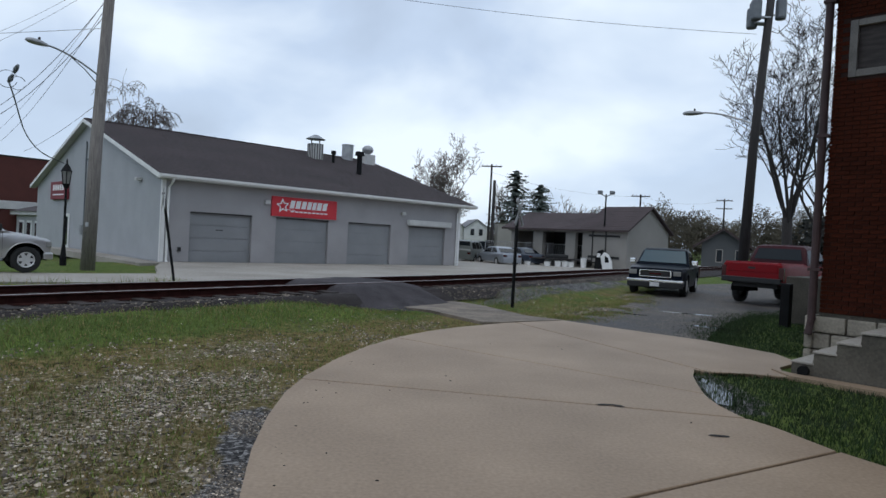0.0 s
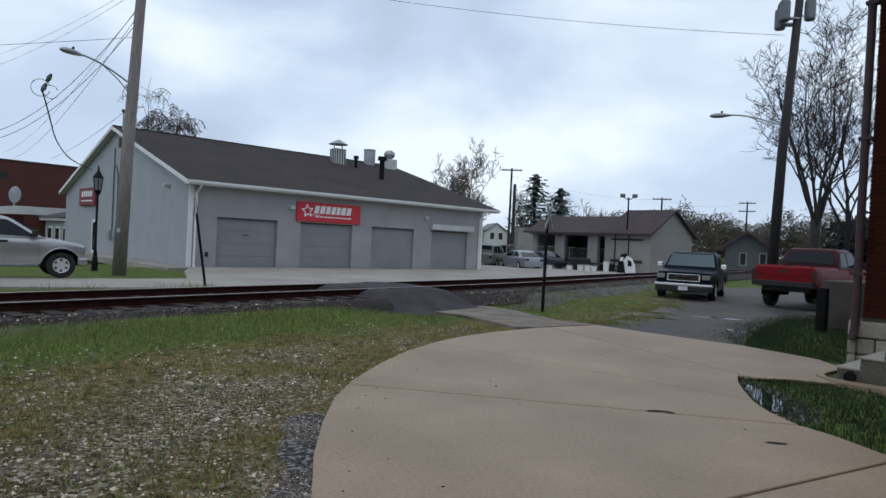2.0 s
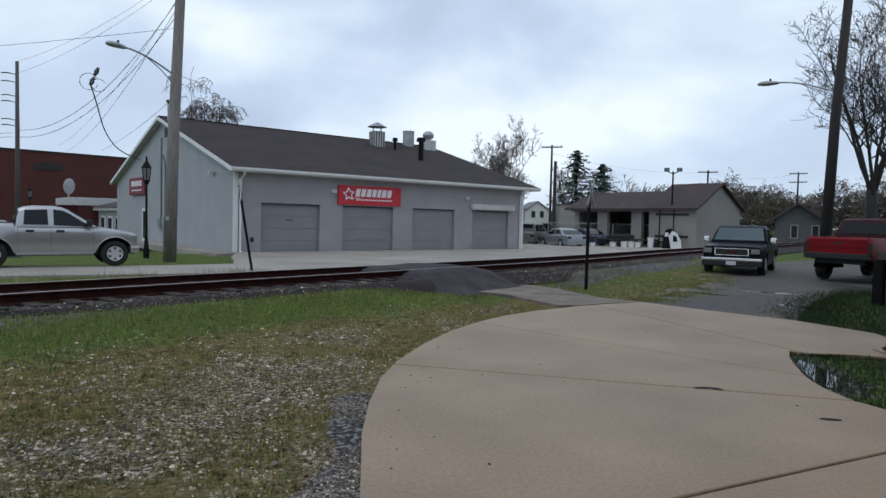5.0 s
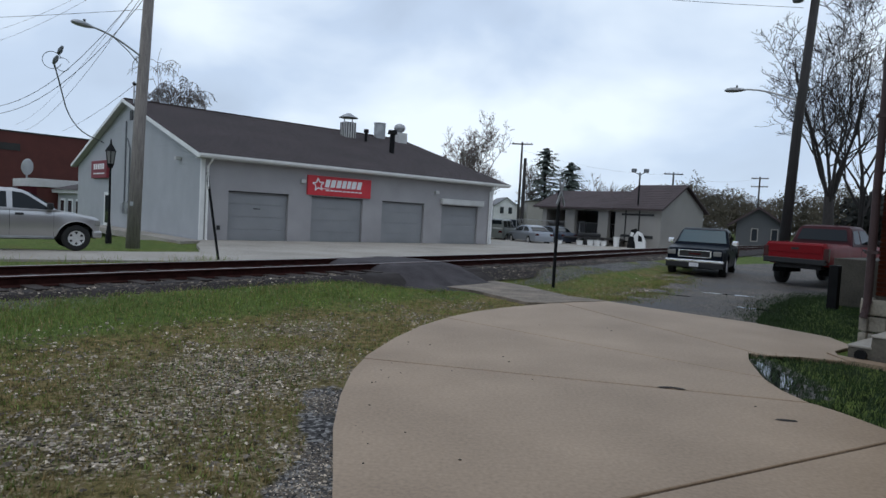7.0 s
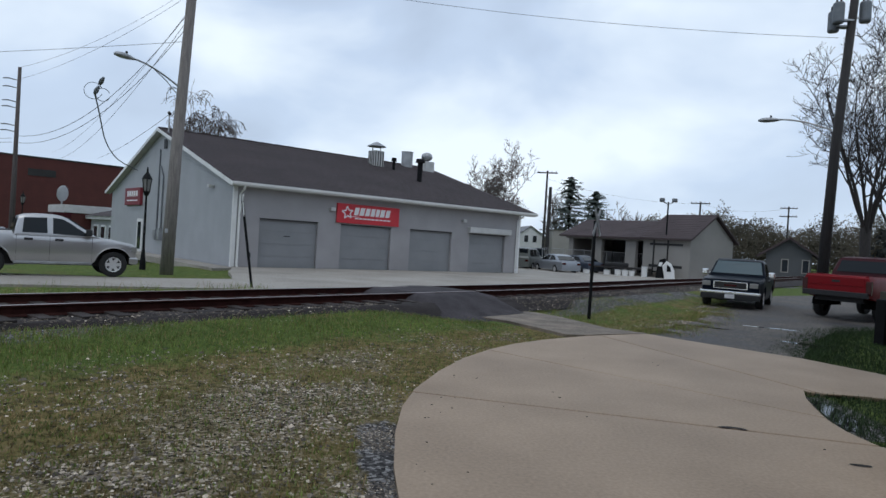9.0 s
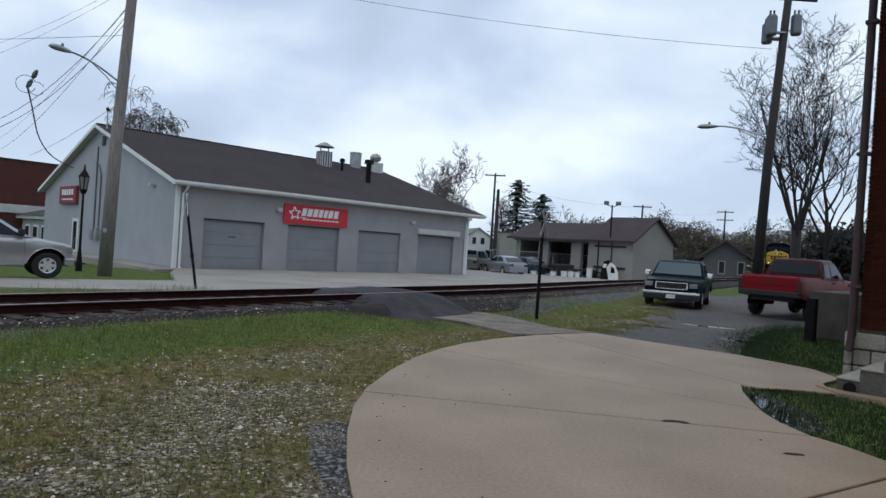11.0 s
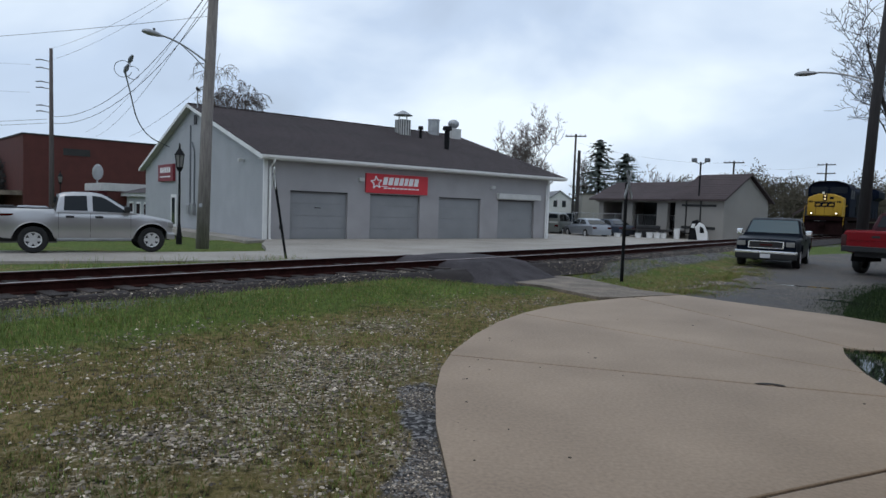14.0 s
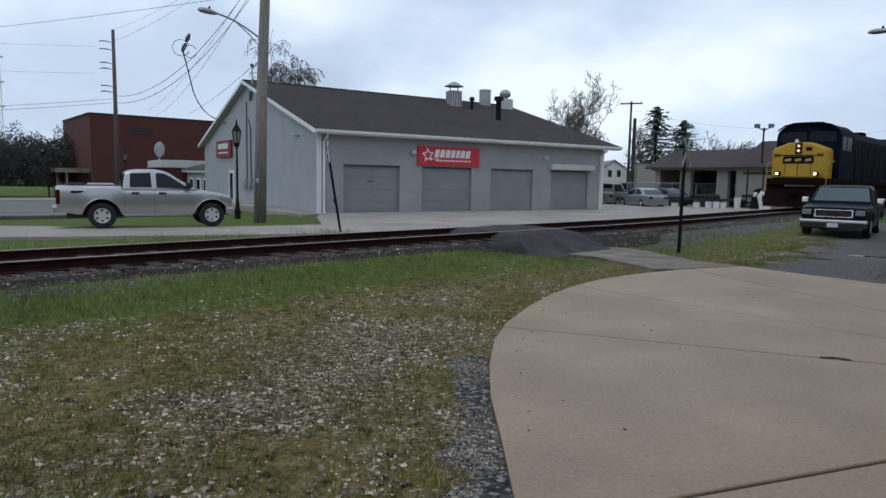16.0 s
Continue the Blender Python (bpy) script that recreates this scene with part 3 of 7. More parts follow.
    for _ in range(30):
        k = rng.random()
        x, y = (-1.3 + abs(rng.gauss(0, 0.35)), rng.uniform(4.2, 8.5)) if k < 0.6 else (rng.uniform(-1.0, 3.0), rng.uniform(4.0, 12.0))
        if inside(SLAB, x, y):
            r_ = rng.uniform(0.004, 0.010)
            bmesh.ops.create_icosphere(bm, subdivisions=1, radius=r_, matrix=Matrix.Translation((x, y, r_ * 0.35)) @ Matrix.Diagonal((rng.uniform(0.8, 2.0), rng.uniform(0.7, 1.3), 0.5, 1)))
    tagged(obj("crumbs", bm, "bark"), "dark crumbs of soil on the slab", "soil", kind="stuff")
    # edging beside the stairs
    edge = obj("edging", prism([(4.86, 9.5), (5.02, 9.22), (6.4, 7.8), (9.0, 5.1), (8.8, 4.9), (6.25, 7.5), (4.86, 8.98)], "z", -0.1, 0.02), "concrete")
    tagged(edge, "narrow concrete edging below the stairs", "edging", kind="structure")


def make_track():
    track = thing("railway_track", pose(0, 0, 0), "single railway track with rusty rails on dark wooden ties", "railway track", kind="structure")
    ys = [-30 + 2.0 * i for i in range(130)]
    # ballast
    prof = [(-2.5, -0.1), (-1.7, 0.2), (-1.35, 0.27), (0.95, 0.27), (1.15, 0.305), (1.42, 0.285), (1.6, 0.19), (1.9, 0.0)]
    bm = bmesh.new()
    fine = [(-30 + 0.5 * i) for i in range(180)] + [60 + 2 * i for i in range(84)]
    rows = []
    for y in fine:
        row = []
        for p, z in [(a[0] + (b[0] - a[0]) * k / 3, a[1] + (b[1] - a[1]) * k / 3) for a, b in zip(prof, prof[1:]) for k in range(3)] + [prof[-1]]:
            q = track_point(y, p + 0.08 * noise.noise((y * 1.3, p * 2, 1)), z + 0.035 * noise.noise((y * 3, p * 5, 0)))
            row.append(bm.verts.new(q))
        rows.append(row)
    for r, q in zip(rows, rows[1:]):
        for i in range(len(r) - 1):
            bm.faces.new((r[i], r[i + 1], q[i + 1], q[i]))
    part("ballast_bed", bm, "ballast_dirt", track)
    # rails
    rail = [(-0.07, 0.29), (-0.07, 0.302), (-0.012, 0.325), (-0.012, 0.415), (-0.036, 0.428), (-0.036, 0.452), (0.036, 0.452), (0.036, 0.428), (0.012, 0.415), (0.012, 0.325), (0.07, 0.302), (0.07, 0.29)]
    for side in (-0.755, 0.755):
        for name, prof2, mt in (("rail", rail, "rail_steel"), ("rail_head", [(-0.034, 0.4525), (-0.03, 0.458), (0.03, 0.458), (0.034, 0.4525)], "rail_head")):
            bm = bmesh.new()
            rings = [[bm.verts.new(track_point(y, side + a, z)) for a, z in prof2] for y in ys]
            for r, q in zip(rings, rings[1:]):
                for i in range(len(prof2)):
                    j = (i + 1) % len(prof2)
                    bm.faces.new((r[i], r[j], q[j], q[i]))
            part(name, bm, mt, track)
    # ties: those nearby one by one, the rest as one
    tie_me = None
    step, y, far = 0.44, -28.0, bmesh.new()
    while y < 125:
        d = track_dir(y)
        c = track_point(y, random.uniform(-0.05, 0.05), 0.0)
        rot = math.atan2(-d.x, d.y) + random.uniform(-0.02, 0.02)
        m = Matrix.Translation((c.x, c.y, 0.225 + random.uniform(-0.012, 0.012))) @ Matrix.Rotation(rot, 4, "Z")
        if -6 < y < 42:
            if tie_me is None:
                ob = part("tie", add_box(bmesh.new(), -1.32, 1.32, -0.11, 0.11, -0.1, 0.09, 0.012), "tie", track)
                tie_me = ob.data
            else:
                ob = new("tie", tie_me)
                ob.parent = track
            ob.matrix_world = m
        else:
            made = bmesh.ops.create_cube(far, size=1.0, matrix=m @ Matrix.Diagonal((2.6, 0.22, 0.18, 1)))
        y += step
    tagged(part("far_tie", far, "tie", track), kind="stuff")
    # crossing
    bm = bmesh.new()
    prof = [(-3.0, -0.03), (-2.2, 0.18), (-1.3, 0.40), (-0.86, 0.452), (0, 0.462), (0.86, 0.452), (1.2, 0.40), (1.55, 0.24), (1.9, 0.09), (2.3, -0.02), (2.6, -0.06)]
    rows = []
    for i in range(15):
        k = i / 14
        row = []
        for p, z in prof:
            y0 = 15.7 + k * 2.45 + 0.25 * max(0, p) * (k - 0.3) + 0.12 * noise.noise((p * 1.5, k * 3, 5))
            edge = min(1.0, min(k, 1 - k) * 9)
            low = 0.25 if abs(p) < 1.4 else -0.08
            row.append(bm.verts.new(track_point(y0, p, low + (z - low) * edge + 0.03 * noise.noise((p * 3, y0 * 3, 2)))))
        rows.append(row)
    for r, q in zip(rows, rows[1:]):
        for i in range(len(r) - 1):
            bm.faces.new((r[i], r[i + 1], q[i + 1], q[i]))
    tagged(obj("crossing_hump", bm, "asphalt_new", smooth=True), "dark asphalt foot crossing humped over the rails", "level crossing", kind="structure")


make_ground()
make_paving()
make_track()


# ---- buildings ----
def lap_wall(name, parent, outline, x0, x1, material, pitch=0.12, axis="x", at=0.0, top=None):
    """Lap siding: boards one above the other; top(u) gives the wall's height at u."""
    bm = bmesh.new()
    zmin, zmax = outline
    z, step = zmin, pitch
    while z < zmax:
        z1 = min(z + step, zmax)
        lo, hi = x0, x1
        if top:
            us = [x0 + (x1 - x0) * i / 200 for i in range(201)]
            ok = [u for u in us if top(u) >= z + 0.02]
            if not ok:
                break
            lo, hi = ok[0], ok[-1]
        out = 0.018
        if axis == "x":
            pts = [(lo, at - out, z), (hi, at - out, z), (hi, at - 0.003, z1), (lo, at - 0.003, z1), (lo, at, z), (hi, at, z)]
        else:
            pts = [(at - out, hi, z), (at - out, lo, z), (at - 0.003, lo, z1), (at - 0.003, hi, z1), (at, hi, z), (at, lo, z)]
        v = [bm.verts.new(p) for p in pts]
        bm.faces.new(v[:4])
        bm.faces.new((v[0], v[4], v[5], v[1]))
        z += step
    return part(name, bm, material, parent)


def roof_plane(parent, x0, x1, ya, za, yb, zb, material, thick=0.14, name="roof"):
    """Shingled slope from the eave (ya, za) to the ridge (yb, zb): courses one over the next, in one sheet."""
    n_ = max(2, int(math.hypot(yb - ya, zb - za) / 0.28))
    poly = [(ya, za - thick)]
    for i in range(n_):
        a, b = i / n_, (i + 1) / n_
        poly += [(ya + (yb - ya) * a, za + (zb - za) * a + 0.016), (ya + (yb - ya) * b, za + (zb - za) * b)]
    poly += [(yb, zb - thick)]
    bm = prism(poly, "x", x0, x1)
    return part(name, bm, material, parent)


def letters(parent, x, z, h, y, widths, name="lettering", slant=0.25, material="sign_white"):
    """White shapes where the sign's brand stands: one slanted block for each."""
    for w in widths:
        bm = prism([(x, z), (x + w, z), (x + w + h * slant, z + h), (x + h * slant, z + h)], "y", y - 0.012, y)
        part(name, bm, material, parent)
        x += w * 1.3
    return x


def make_garage():
    g = thing("garage_building", pose(GL.x, GL.y, -0.1, 0, 0, math.degrees(math.atan2(GD.y, GD.x))), "long grey repair garage with a dark brown shingle roof", "building")
    W, DEP, RY, RZ, EZ = 18.95, 22.0, 11.0, 7.44, 3.90
    doors = [(1.28, 4.38), (5.70, 8.86), (10.16, 13.22), (14.62, 17.66)]
    top = 2.4
    # front wall of painted block, in piers between the doors and a band above them
    xs = [0.0] + [v for d in doors for v in d] + [W]
    for a, b in zip(xs[::2], xs[1::2]):
        part("pier", box(a, b, 0, 0.3, -0.2, top), "block", g)
    part("front_band", box(0, W, 0, 0.3, top, EZ), "block", g)
    for a, b in doors:
        d = part("garage_door", box(a, b, 0.17, 0.22, 0.0, top), "door_grey", g, "grey sectional garage door, shut")
        for k in range(4):
            part("door_panel", box(a + 0.01, b - 0.01, 0.15, 0.172, 0.01 + k * top / 4, (k + 1) * top / 4 - 0.02, 0.006), "door_grey", d)
        # black strip stands in for the shade below the lintel
        part("door_head_shade", box(a, b, 0.02, 0.17, top - 0.05, top - 0.001), "plastic", d, "dark strip painted as the shade under the door head")
    part("door_handle", box(2.6, 2.95, 0.13, 0.15, 1.58, 1.62), "plastic", g)
    part("shutter_housing", box(14.45, 17.95, -0.28, 0.0, 2.45, 2.78, 0.03), "white_dull", g, "pale roller shutter housing")
    # gable of lap siding, back and far end
    slope = lambda y: EZ + (RZ - EZ - 0.1) * (1 - abs(y - RY) / RY)
    lap_wall("gable_siding", g, (-1.4, RZ), 0.0, DEP, "siding", 0.17, "y", 0.0, slope)
    part("gable_wall", prism([(0.31, -1.4), (DEP, -1.4), (DEP, EZ), (RY, RZ - 0.1), (0.31, EZ)], "x", 0.003, 0.25), "siding", g)
    part("end_wall", prism([(0.31, -0.3), (DEP, -0.3), (DEP, EZ), (RY, RZ - 0.1), (0.31, EZ)], "x", W - 0.25, W), "siding", g)
    part("back_wall", box(0.26, W - 0.26, DEP - 0.25, DEP - 0.01, -1.3, EZ), "siding", g)
    # roof
    roof_plane(g, -0.35, W + 0.95, -0.5, EZ + 0.08, RY, RZ, "shingle")
    roof_plane(g, -0.35, W + 0.95, DEP + 0.5, EZ + 0.08, RY, RZ, "shingle", name="rear_roof")
    bm = bmesh.new()
    for i in range(42):
        x = -0.3 + i * (W + 1.2) / 42
        add_box(bm, x, x + (W + 1.2) / 42 - 0.03, RY - 0.16, RY + 0.16, RZ - 0.02, RZ + 0.035 + 0.008 * (i % 2))
    part("ridge_cap", bm, "shingle", g)
    # white trim: rake boards, corner boards, soffit, gutter and downspouts
    for y0, y1 in ((-0.5, RY), (DEP + 0.5, RY)):
        part("rake_board", prism([(y0, EZ - 0.14), (y1, RZ - 0.20), (y1, RZ - 0.01), (y0, EZ + 0.06)], "x", -0.385, -0.352), "white", g)
        part("rake_soffit", prism([(y0, EZ - 0.13), (y1, RZ - 0.18), (y1, RZ - 0.155), (y0, EZ - 0.105)], "x", -0.35, -0.02), "white_dull", g)
    part("corner_board", box(-0.035, 0.13, -0.03, 0.0, -0.05, EZ - 0.05), "white", g)
    part("corner_board", box(-0.045, -0.02, -0.03, 0.12, -0.05, EZ - 0.05), "white", g)
    part("corner_board", box(W - 0.14, W + 0.02, -0.03, 0.0, -0.05, EZ - 0.05), "white", g)
    part("soffit", box(-0.34, W + 0.93, -0.5, 0.0, EZ - 0.14, EZ - 0.1), "white_dull", g)
    gut = prism([(-0.51, EZ + 0.06), (-0.51, EZ - 0.10), (-0.58, EZ - 0.12), (-0.66, EZ - 0.04), (-0.67, EZ + 0.06)], "x", -0.36, W + 0.94)
    part("gutter", gut, "white", g)
    for x in (0.24, W - 0.30):
        part("downspout", tube([(x, -0.58, EZ - 0.1), (x, -0.5, EZ - 0.25), (x, -0.07, EZ - 0.48), (x, -0.07, 0.12), (x, -0.2, 0.04)], 0.055, 6), "white", g)
    # fascia sign over the second door
    s = part("fascia_sign", box(5.37, 9.28, -0.10, 0.0, 2.46, 3.46, 0.015), "red", g, "bright red sign with white star and lettering shapes")
    star = []
    for i in range(10):
        r = 0.34 if i % 2 == 0 else 0.15
        a = math.pi / 2 + i * math.pi / 5 + 0.1
        star.append((5.98 + r * math.cos(a), 3.0 + r * math.sin(a)))
    bm = bmesh.new()
    for i in range(10):
        a, b = Vector(star[i]), Vector(star[(i + 1) % 10])
        nn = Vector((-(b - a).y, (b - a).x)).normalized() * 0.028
        add_prism(bm, [tuple(a - nn), tuple(b - nn), tuple(b + nn), tuple(a + nn)], "y", -0.115, -0.1)
    part("star", bm, "sign_white", s)
    letters(s, 6.36, 2.90, 0.40, -0.1, [0.26, 0.27, 0.26, 0.24, 0.22, 0.27, 0.26], slant=0.22)
    for k in range(9):
        part("tagline", box(6.45 + k * 0.255, 6.64 + k * 0.255, -0.112, -0.1, 2.70, 2.77), "sign_white", s)
    part("tagline_underline", box(5.80, 6.7, -0.112, -0.1, 2.80, 2.83), "sign_white", s)
    for x in (4.95, 13.9):
        part("wall_lamp", box(x, x + 0.28, -0.22, 0.0, 3.02, 3.2, 0.03), "white_dull", g, "small wall lamp")
    part("meter_box", box(0.75, 0.9, -0.06, 0, 0.55, 0.75, 0.01), "plastic", g)
    # gable details: flood lamp, sign, door, conduit and meters
    part("flood_lamp", box(-0.3, -0.03, 2.5, 2.75, 3.75, 3.9, 0.02), "white_dull", g)
    v = part("gable_sign", box(-0.2, -0.025, 14.4, 17.9, 2.95, 4.05, 0.02), "sign_dull", g, "red sign with white lettering shapes on the gable")
    for i in range(5):
        part("lettering", box(-0.212, -0.2, 14.95 + i * 0.5, 15.3 + i * 0.5, 3.5, 3.85), "sign_white", v)
    part("tagline", box(-0.212, -0.2, 14.9, 17.3, 3.2, 3.28), "sign_white", v)
    part("gable_door", box(-0.06, -0.02, 14.1, 15.3, -0.7, 2.1), "white", g, "white glazed side door")
    part("door_glass", box(-0.07, -0.06, 14.35, 15.05, 0.2, 1.9), "win", g)
    part("conduit", tube([(-0.06, 10.4, 1.2), (-0.06, 10.4, 4.6), (-0.06, 10.9, 5.2)], 0.04, 6), "drum", g)
    part("conduit", tube([(-0.06, 11.2, 1.2), (-0.06, 11.2, 6.2)], 0.04, 6), "drum", g)
    part("meter", box(-0.22, -0.02, 10.2, 10.6, 0.9, 1.6, 0.02), "galv", g)
    part("meter", box(-0.22, -0.02, 11.0, 11.4, 0.9, 1.5, 0.02), "galv", g)
    part("gable_vent", box(-0.06, -0.02, 10.1, 10.6, 6.2, 6.75), "plastic", g, "small dark gable vent")
    part("service_mast", tube([(-0.1, 9.8, 6.6), (-0.1, 9.8, 8.3)], 0.04, 8), "galv", g, "grey service mast at the gable")
    part("mast_insulator", tube([(-0.1, 9.7, 8.12), (-0.1, 9.9, 8.2)], 0.09, 8), "plastic", g)
    # roof vents; heights follow the slope
    rz = lambda y: EZ + 0.08 + (RZ - EZ - 0.08) * (min(y, 2 * RY - y) + 0.5) / (RY + 0.5)
    def vent(kind, x, y, w, h):
        z = rz(y)
        if kind == "louvre":
            o = part("louvred_vent", box(x - w / 2, x + w / 2, y - w / 2, y + w / 2, z - 0.4, z + h * 0.62, 0.02), "white_dull", g, "pale square roof vent with a conical cap")
            for i in range(4):
                u = x - w / 2 + w * (i + 0.5) / 4
                part("slat", box(u - 0.03, u + 0.03, y - w / 2 - 0.02, y - w / 2, z - 0.1, z + h * 0.6), "plastic", o)
                part("slat", box(x - w / 2 - 0.02, x - w / 2, y - w / 2 + w * (i + 0.5) / 4 - 0.03, y - w / 2 + w * (i + 0.5) / 4 + 0.03, z - 0.1, z + h * 0.6), "plastic", o)
            for dx in (-0.4, 0.4):
                part("cap_post", box(x + dx * w - 0.03, x + dx * w + 0.03, y - 0.03, y + 0.03, z + h * 0.6, z + h * 0.86), "galv", o)
            bm = bmesh.new()
            bmesh.ops.create_cone(bm, cap_ends=True, segments=16, radius1=w * 0.85, radius2=w * 0.16, depth=h * 0.2, matrix=Matrix.Translation((x, y, z + h * 0.92)))
            part("cap", bm, "galv", o)
        elif kind == "drum":
            o = part("drum_vent", tube([(x, y, z - 0.3), (x, y, z + h)], w / 2, 16), "galv", g, "galvanised drum vent")
            part("rim", tube([(x, y, z + h - 0.06), (x, y, z + h + 0.02)], w / 2 + 0.03, 16), "galv", o)
        elif kind == "turbine":
            o = part("turbine_base", box(x - w / 2, x + w / 2, y - w / 2, y + w / 2, z - 0.4, z + h * 0.5, 0.02), "white_dull", g, "pale vent base with a round turbine")
            bm = bmesh.new()
            bmesh.ops.create_uvsphere(bm, u_segments=14, v_segments=8, radius=w * 0.5, matrix=Matrix.Translation((x, y, z + h * 0.78)) @ Matrix.Diagonal((1, 1, 0.8, 1)))
            part("turbine", bm, "galv", o)
        else:
            o = part("stack", tube([(x, y, z - 0.2), (x, y, z + h)], w / 2, 12), "black", g, "black exhaust stack")
            part("stack_cap", tube([(x, y, z + h - 0.02), (x, y, z + h + 0.22)], [w * 0.95, w * 0.8], 12), "black", o)
    for v_ in VENTS:
        vent(*v_)
    # satellite: low side wing behind the gable
    w = thing("side_wing", pose(GL.x, GL.y, -0.1, 0, 0, math.degrees(math.atan2(GD.y, GD.x))), "low grey side wing with a porch and windows", "building")
    part("wing_wall", box(0.5, 8, 22.05, 30.5, -1.6, 1.9), "siding", w)
    part("wing_fascia", box(0.12, 8.2, 22.05, 30.9, 1.9, 2.16, 0.02), "white_dull", w)
    part("wing_roof", prism([(0.0, 2.17), (8.3, 2.17), (8.0, 2.75), (2.2, 2.75)], "y", 22.05, 31.0), "shingle", w, "dark low-sloped roof")
    for y in (23.2, 25.6, 28.0):
        win = part("window", box(0.44, 0.5, y, y + 1.3, -0.5, 1.5), "white", w)
        for a in (0.12, 0.68):
            part("pane", box(0.42, 0.44, y + a, y + a + 0.5, -0.35, 1.35), "win", win)
    part("porch_wall", box(-0.9, 8, 31.2, 38.0, -1.6, 2.3), "brick_far", w)
    part("porch_fascia", box(-1.4, 8.2, 31.1, 38.4, 2.3, 2.95, 0.03), "white_dull", w)
    part("red_awning", prism([(31.0, 0.9), (38.0, 0.9), (38.0, 2.1), (31.0, 2.28)], "x", -2.2, -0.91), "maroon", w, "dark red awning")
    ac = part("rooftop_unit", box(2.4, 3.6, 23.2, 24.6, 2.7, 3.7, 0.05), "drum", w, "grey rooftop unit")
    part("unit_post", box(2.6, 2.75, 25.3, 25.5, 2.7, 3.9), "white_dull", ac)
    bm = bmesh.new()
    bmesh.ops.create_uvsphere(bm, u_segments=18, v_segments=12, radius=1.0, matrix=Matrix.Translation((-0.6, 36.8, 4.0)) @ Matrix.Rotation(radians(14), 4, "X") @ Matrix.Diagonal((0.46, 0.18, 0.72, 1)))
    part("satellite_dish", bm, "dish", w, "pale grey satellite dish", smooth=True)
    part("dish_post", tube([(-0.6, 37.0, 2.95), (-0.6, 37.0, 4.2)], 0.07, 8), "galv", w)


VENTS = [("louvre", 13.6, 9.0, 0.8, 1.55), ("stack", 14.5, 8.1, 0.2, 0.6), ("drum", 17.3, 10.4, 0.85, 1.05), ("stack", 14.5, 5.1, 0.34, 1.25), ("turbine", 18.7, 9.8, 0.85, 1.3)]
make_garage()


def make_depot():
    """The old brick building with its stone foundation and concrete stairs. Local x runs along the wall, y into the building."""
    ang = math.degrees(math.atan2(-0.719, 0.695))
    b = thing("brick_building", pose(6.0, 10.36, -0.05, 0, 0, ang), "old dark red brick building on a pale stone foundation", "building")
    H = 7.8
    win = (0.20, 1.7, 4.52, 5.40)
    # backing of mortar with an opening for the window
    for x0, x1, z0, z1 in ((0.012, win[0], 0.85, H), (win[1], 9, 0.85, H), (win[0], win[1], 0.85, win[2]), (win[0], win[1], win[3], H)):
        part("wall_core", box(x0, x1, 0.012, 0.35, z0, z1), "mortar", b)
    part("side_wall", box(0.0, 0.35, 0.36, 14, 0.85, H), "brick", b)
    part("far_wall", box(8.65, 9.0, 0.36, 14, -0.1, H), "brick", b)
    part("rear_wall", box(0.0, 9.0, 14.0, 14.35, -0.1, H), "brick", b)
    # the wide overhang is out of view, added to shade wall and ground
    part("roof", box(-0.12, 10.6, -2.4, 15.6, 7.8, 8.05), "roof_grey", b, "broad unseen roof, its overhang added to shade the wall")
    part("lower_wall", box(0.03, 9, 0.03, 0.5, -0.1, 0.85), "concrete_old", b)
    # window
    w = part("window", box(win[0], win[1], 0.05, 0.12, win[2], win[3]), "dusty", b, "boarded dusty window in a grey wooden frame")
    for x0, x1, z0, z1 in ((win[0], win[0] + 0.11, win[2], win[3]), (win[1] - 0.11, win[1], win[2], win[3]), (win[0] + 0.111, win[1] - 0.111, win[3] - 0.1, win[3]), (win[0] + 0.111, win[1] - 0.111, win[2], win[2] + 0.11)):
        part("frame", box(x0, x1, -0.02, 0.05, z0, z1, 0.008), "frame_grey", w)
    # foundation stones, rough-faced
    z = 0.0
    for row, h in enumerate((0.27, 0.26, 0.27)):
        x = -0.06
        while x < 3.2:
            ln = random.uniform(0.34, 0.5) * (0.55 if x < 0 and row % 2 else 1)
            bm = box(x, x + ln - 0.02, -0.05 + random.uniform(-0.02, 0.02), 0.03, z + 0.01, z + h - 0.012, 0.03)
            part("foundation_stone", bm, "stone", b)
            x += ln
        z += h
    for row, h in enumerate((0.27, 0.26, 0.27)):
        part("corner_stone", box(-0.18, -0.062, -0.09, 0.32, 0.27 * row + 0.01, 0.27 * row + h - 0.01, 0.03), "stone", b)
    # bricks in running bond
    bl, bh, pitch_x, pitch_z = 0.195, 0.058, 0.207, 0.0695
    me, rest, count = None, bmesh.new(), 0
    row, z = 0, 0.86
    while z < 6.6:
        x = 0.0 if row % 2 == 0 else -0.1
        while x < 1.75:
            x0, x1 = max(x, 0.0), x + bl
            clear = x1 < win[0] or x0 > win[1] or z + bh < win[2] or z > win[3]
            if clear and x1 - x0 > 0.05:
                jig = random.uniform(-0.003, 0.003)
                if x >= 0 and z < 4.3 and count < 300:
                    if me is None:
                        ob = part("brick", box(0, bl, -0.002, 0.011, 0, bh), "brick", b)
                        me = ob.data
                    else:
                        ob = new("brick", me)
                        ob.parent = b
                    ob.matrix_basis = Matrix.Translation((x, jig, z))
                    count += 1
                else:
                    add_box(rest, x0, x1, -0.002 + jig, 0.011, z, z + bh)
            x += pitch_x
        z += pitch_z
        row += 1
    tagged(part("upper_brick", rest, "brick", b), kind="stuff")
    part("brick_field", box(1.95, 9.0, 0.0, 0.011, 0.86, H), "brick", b)
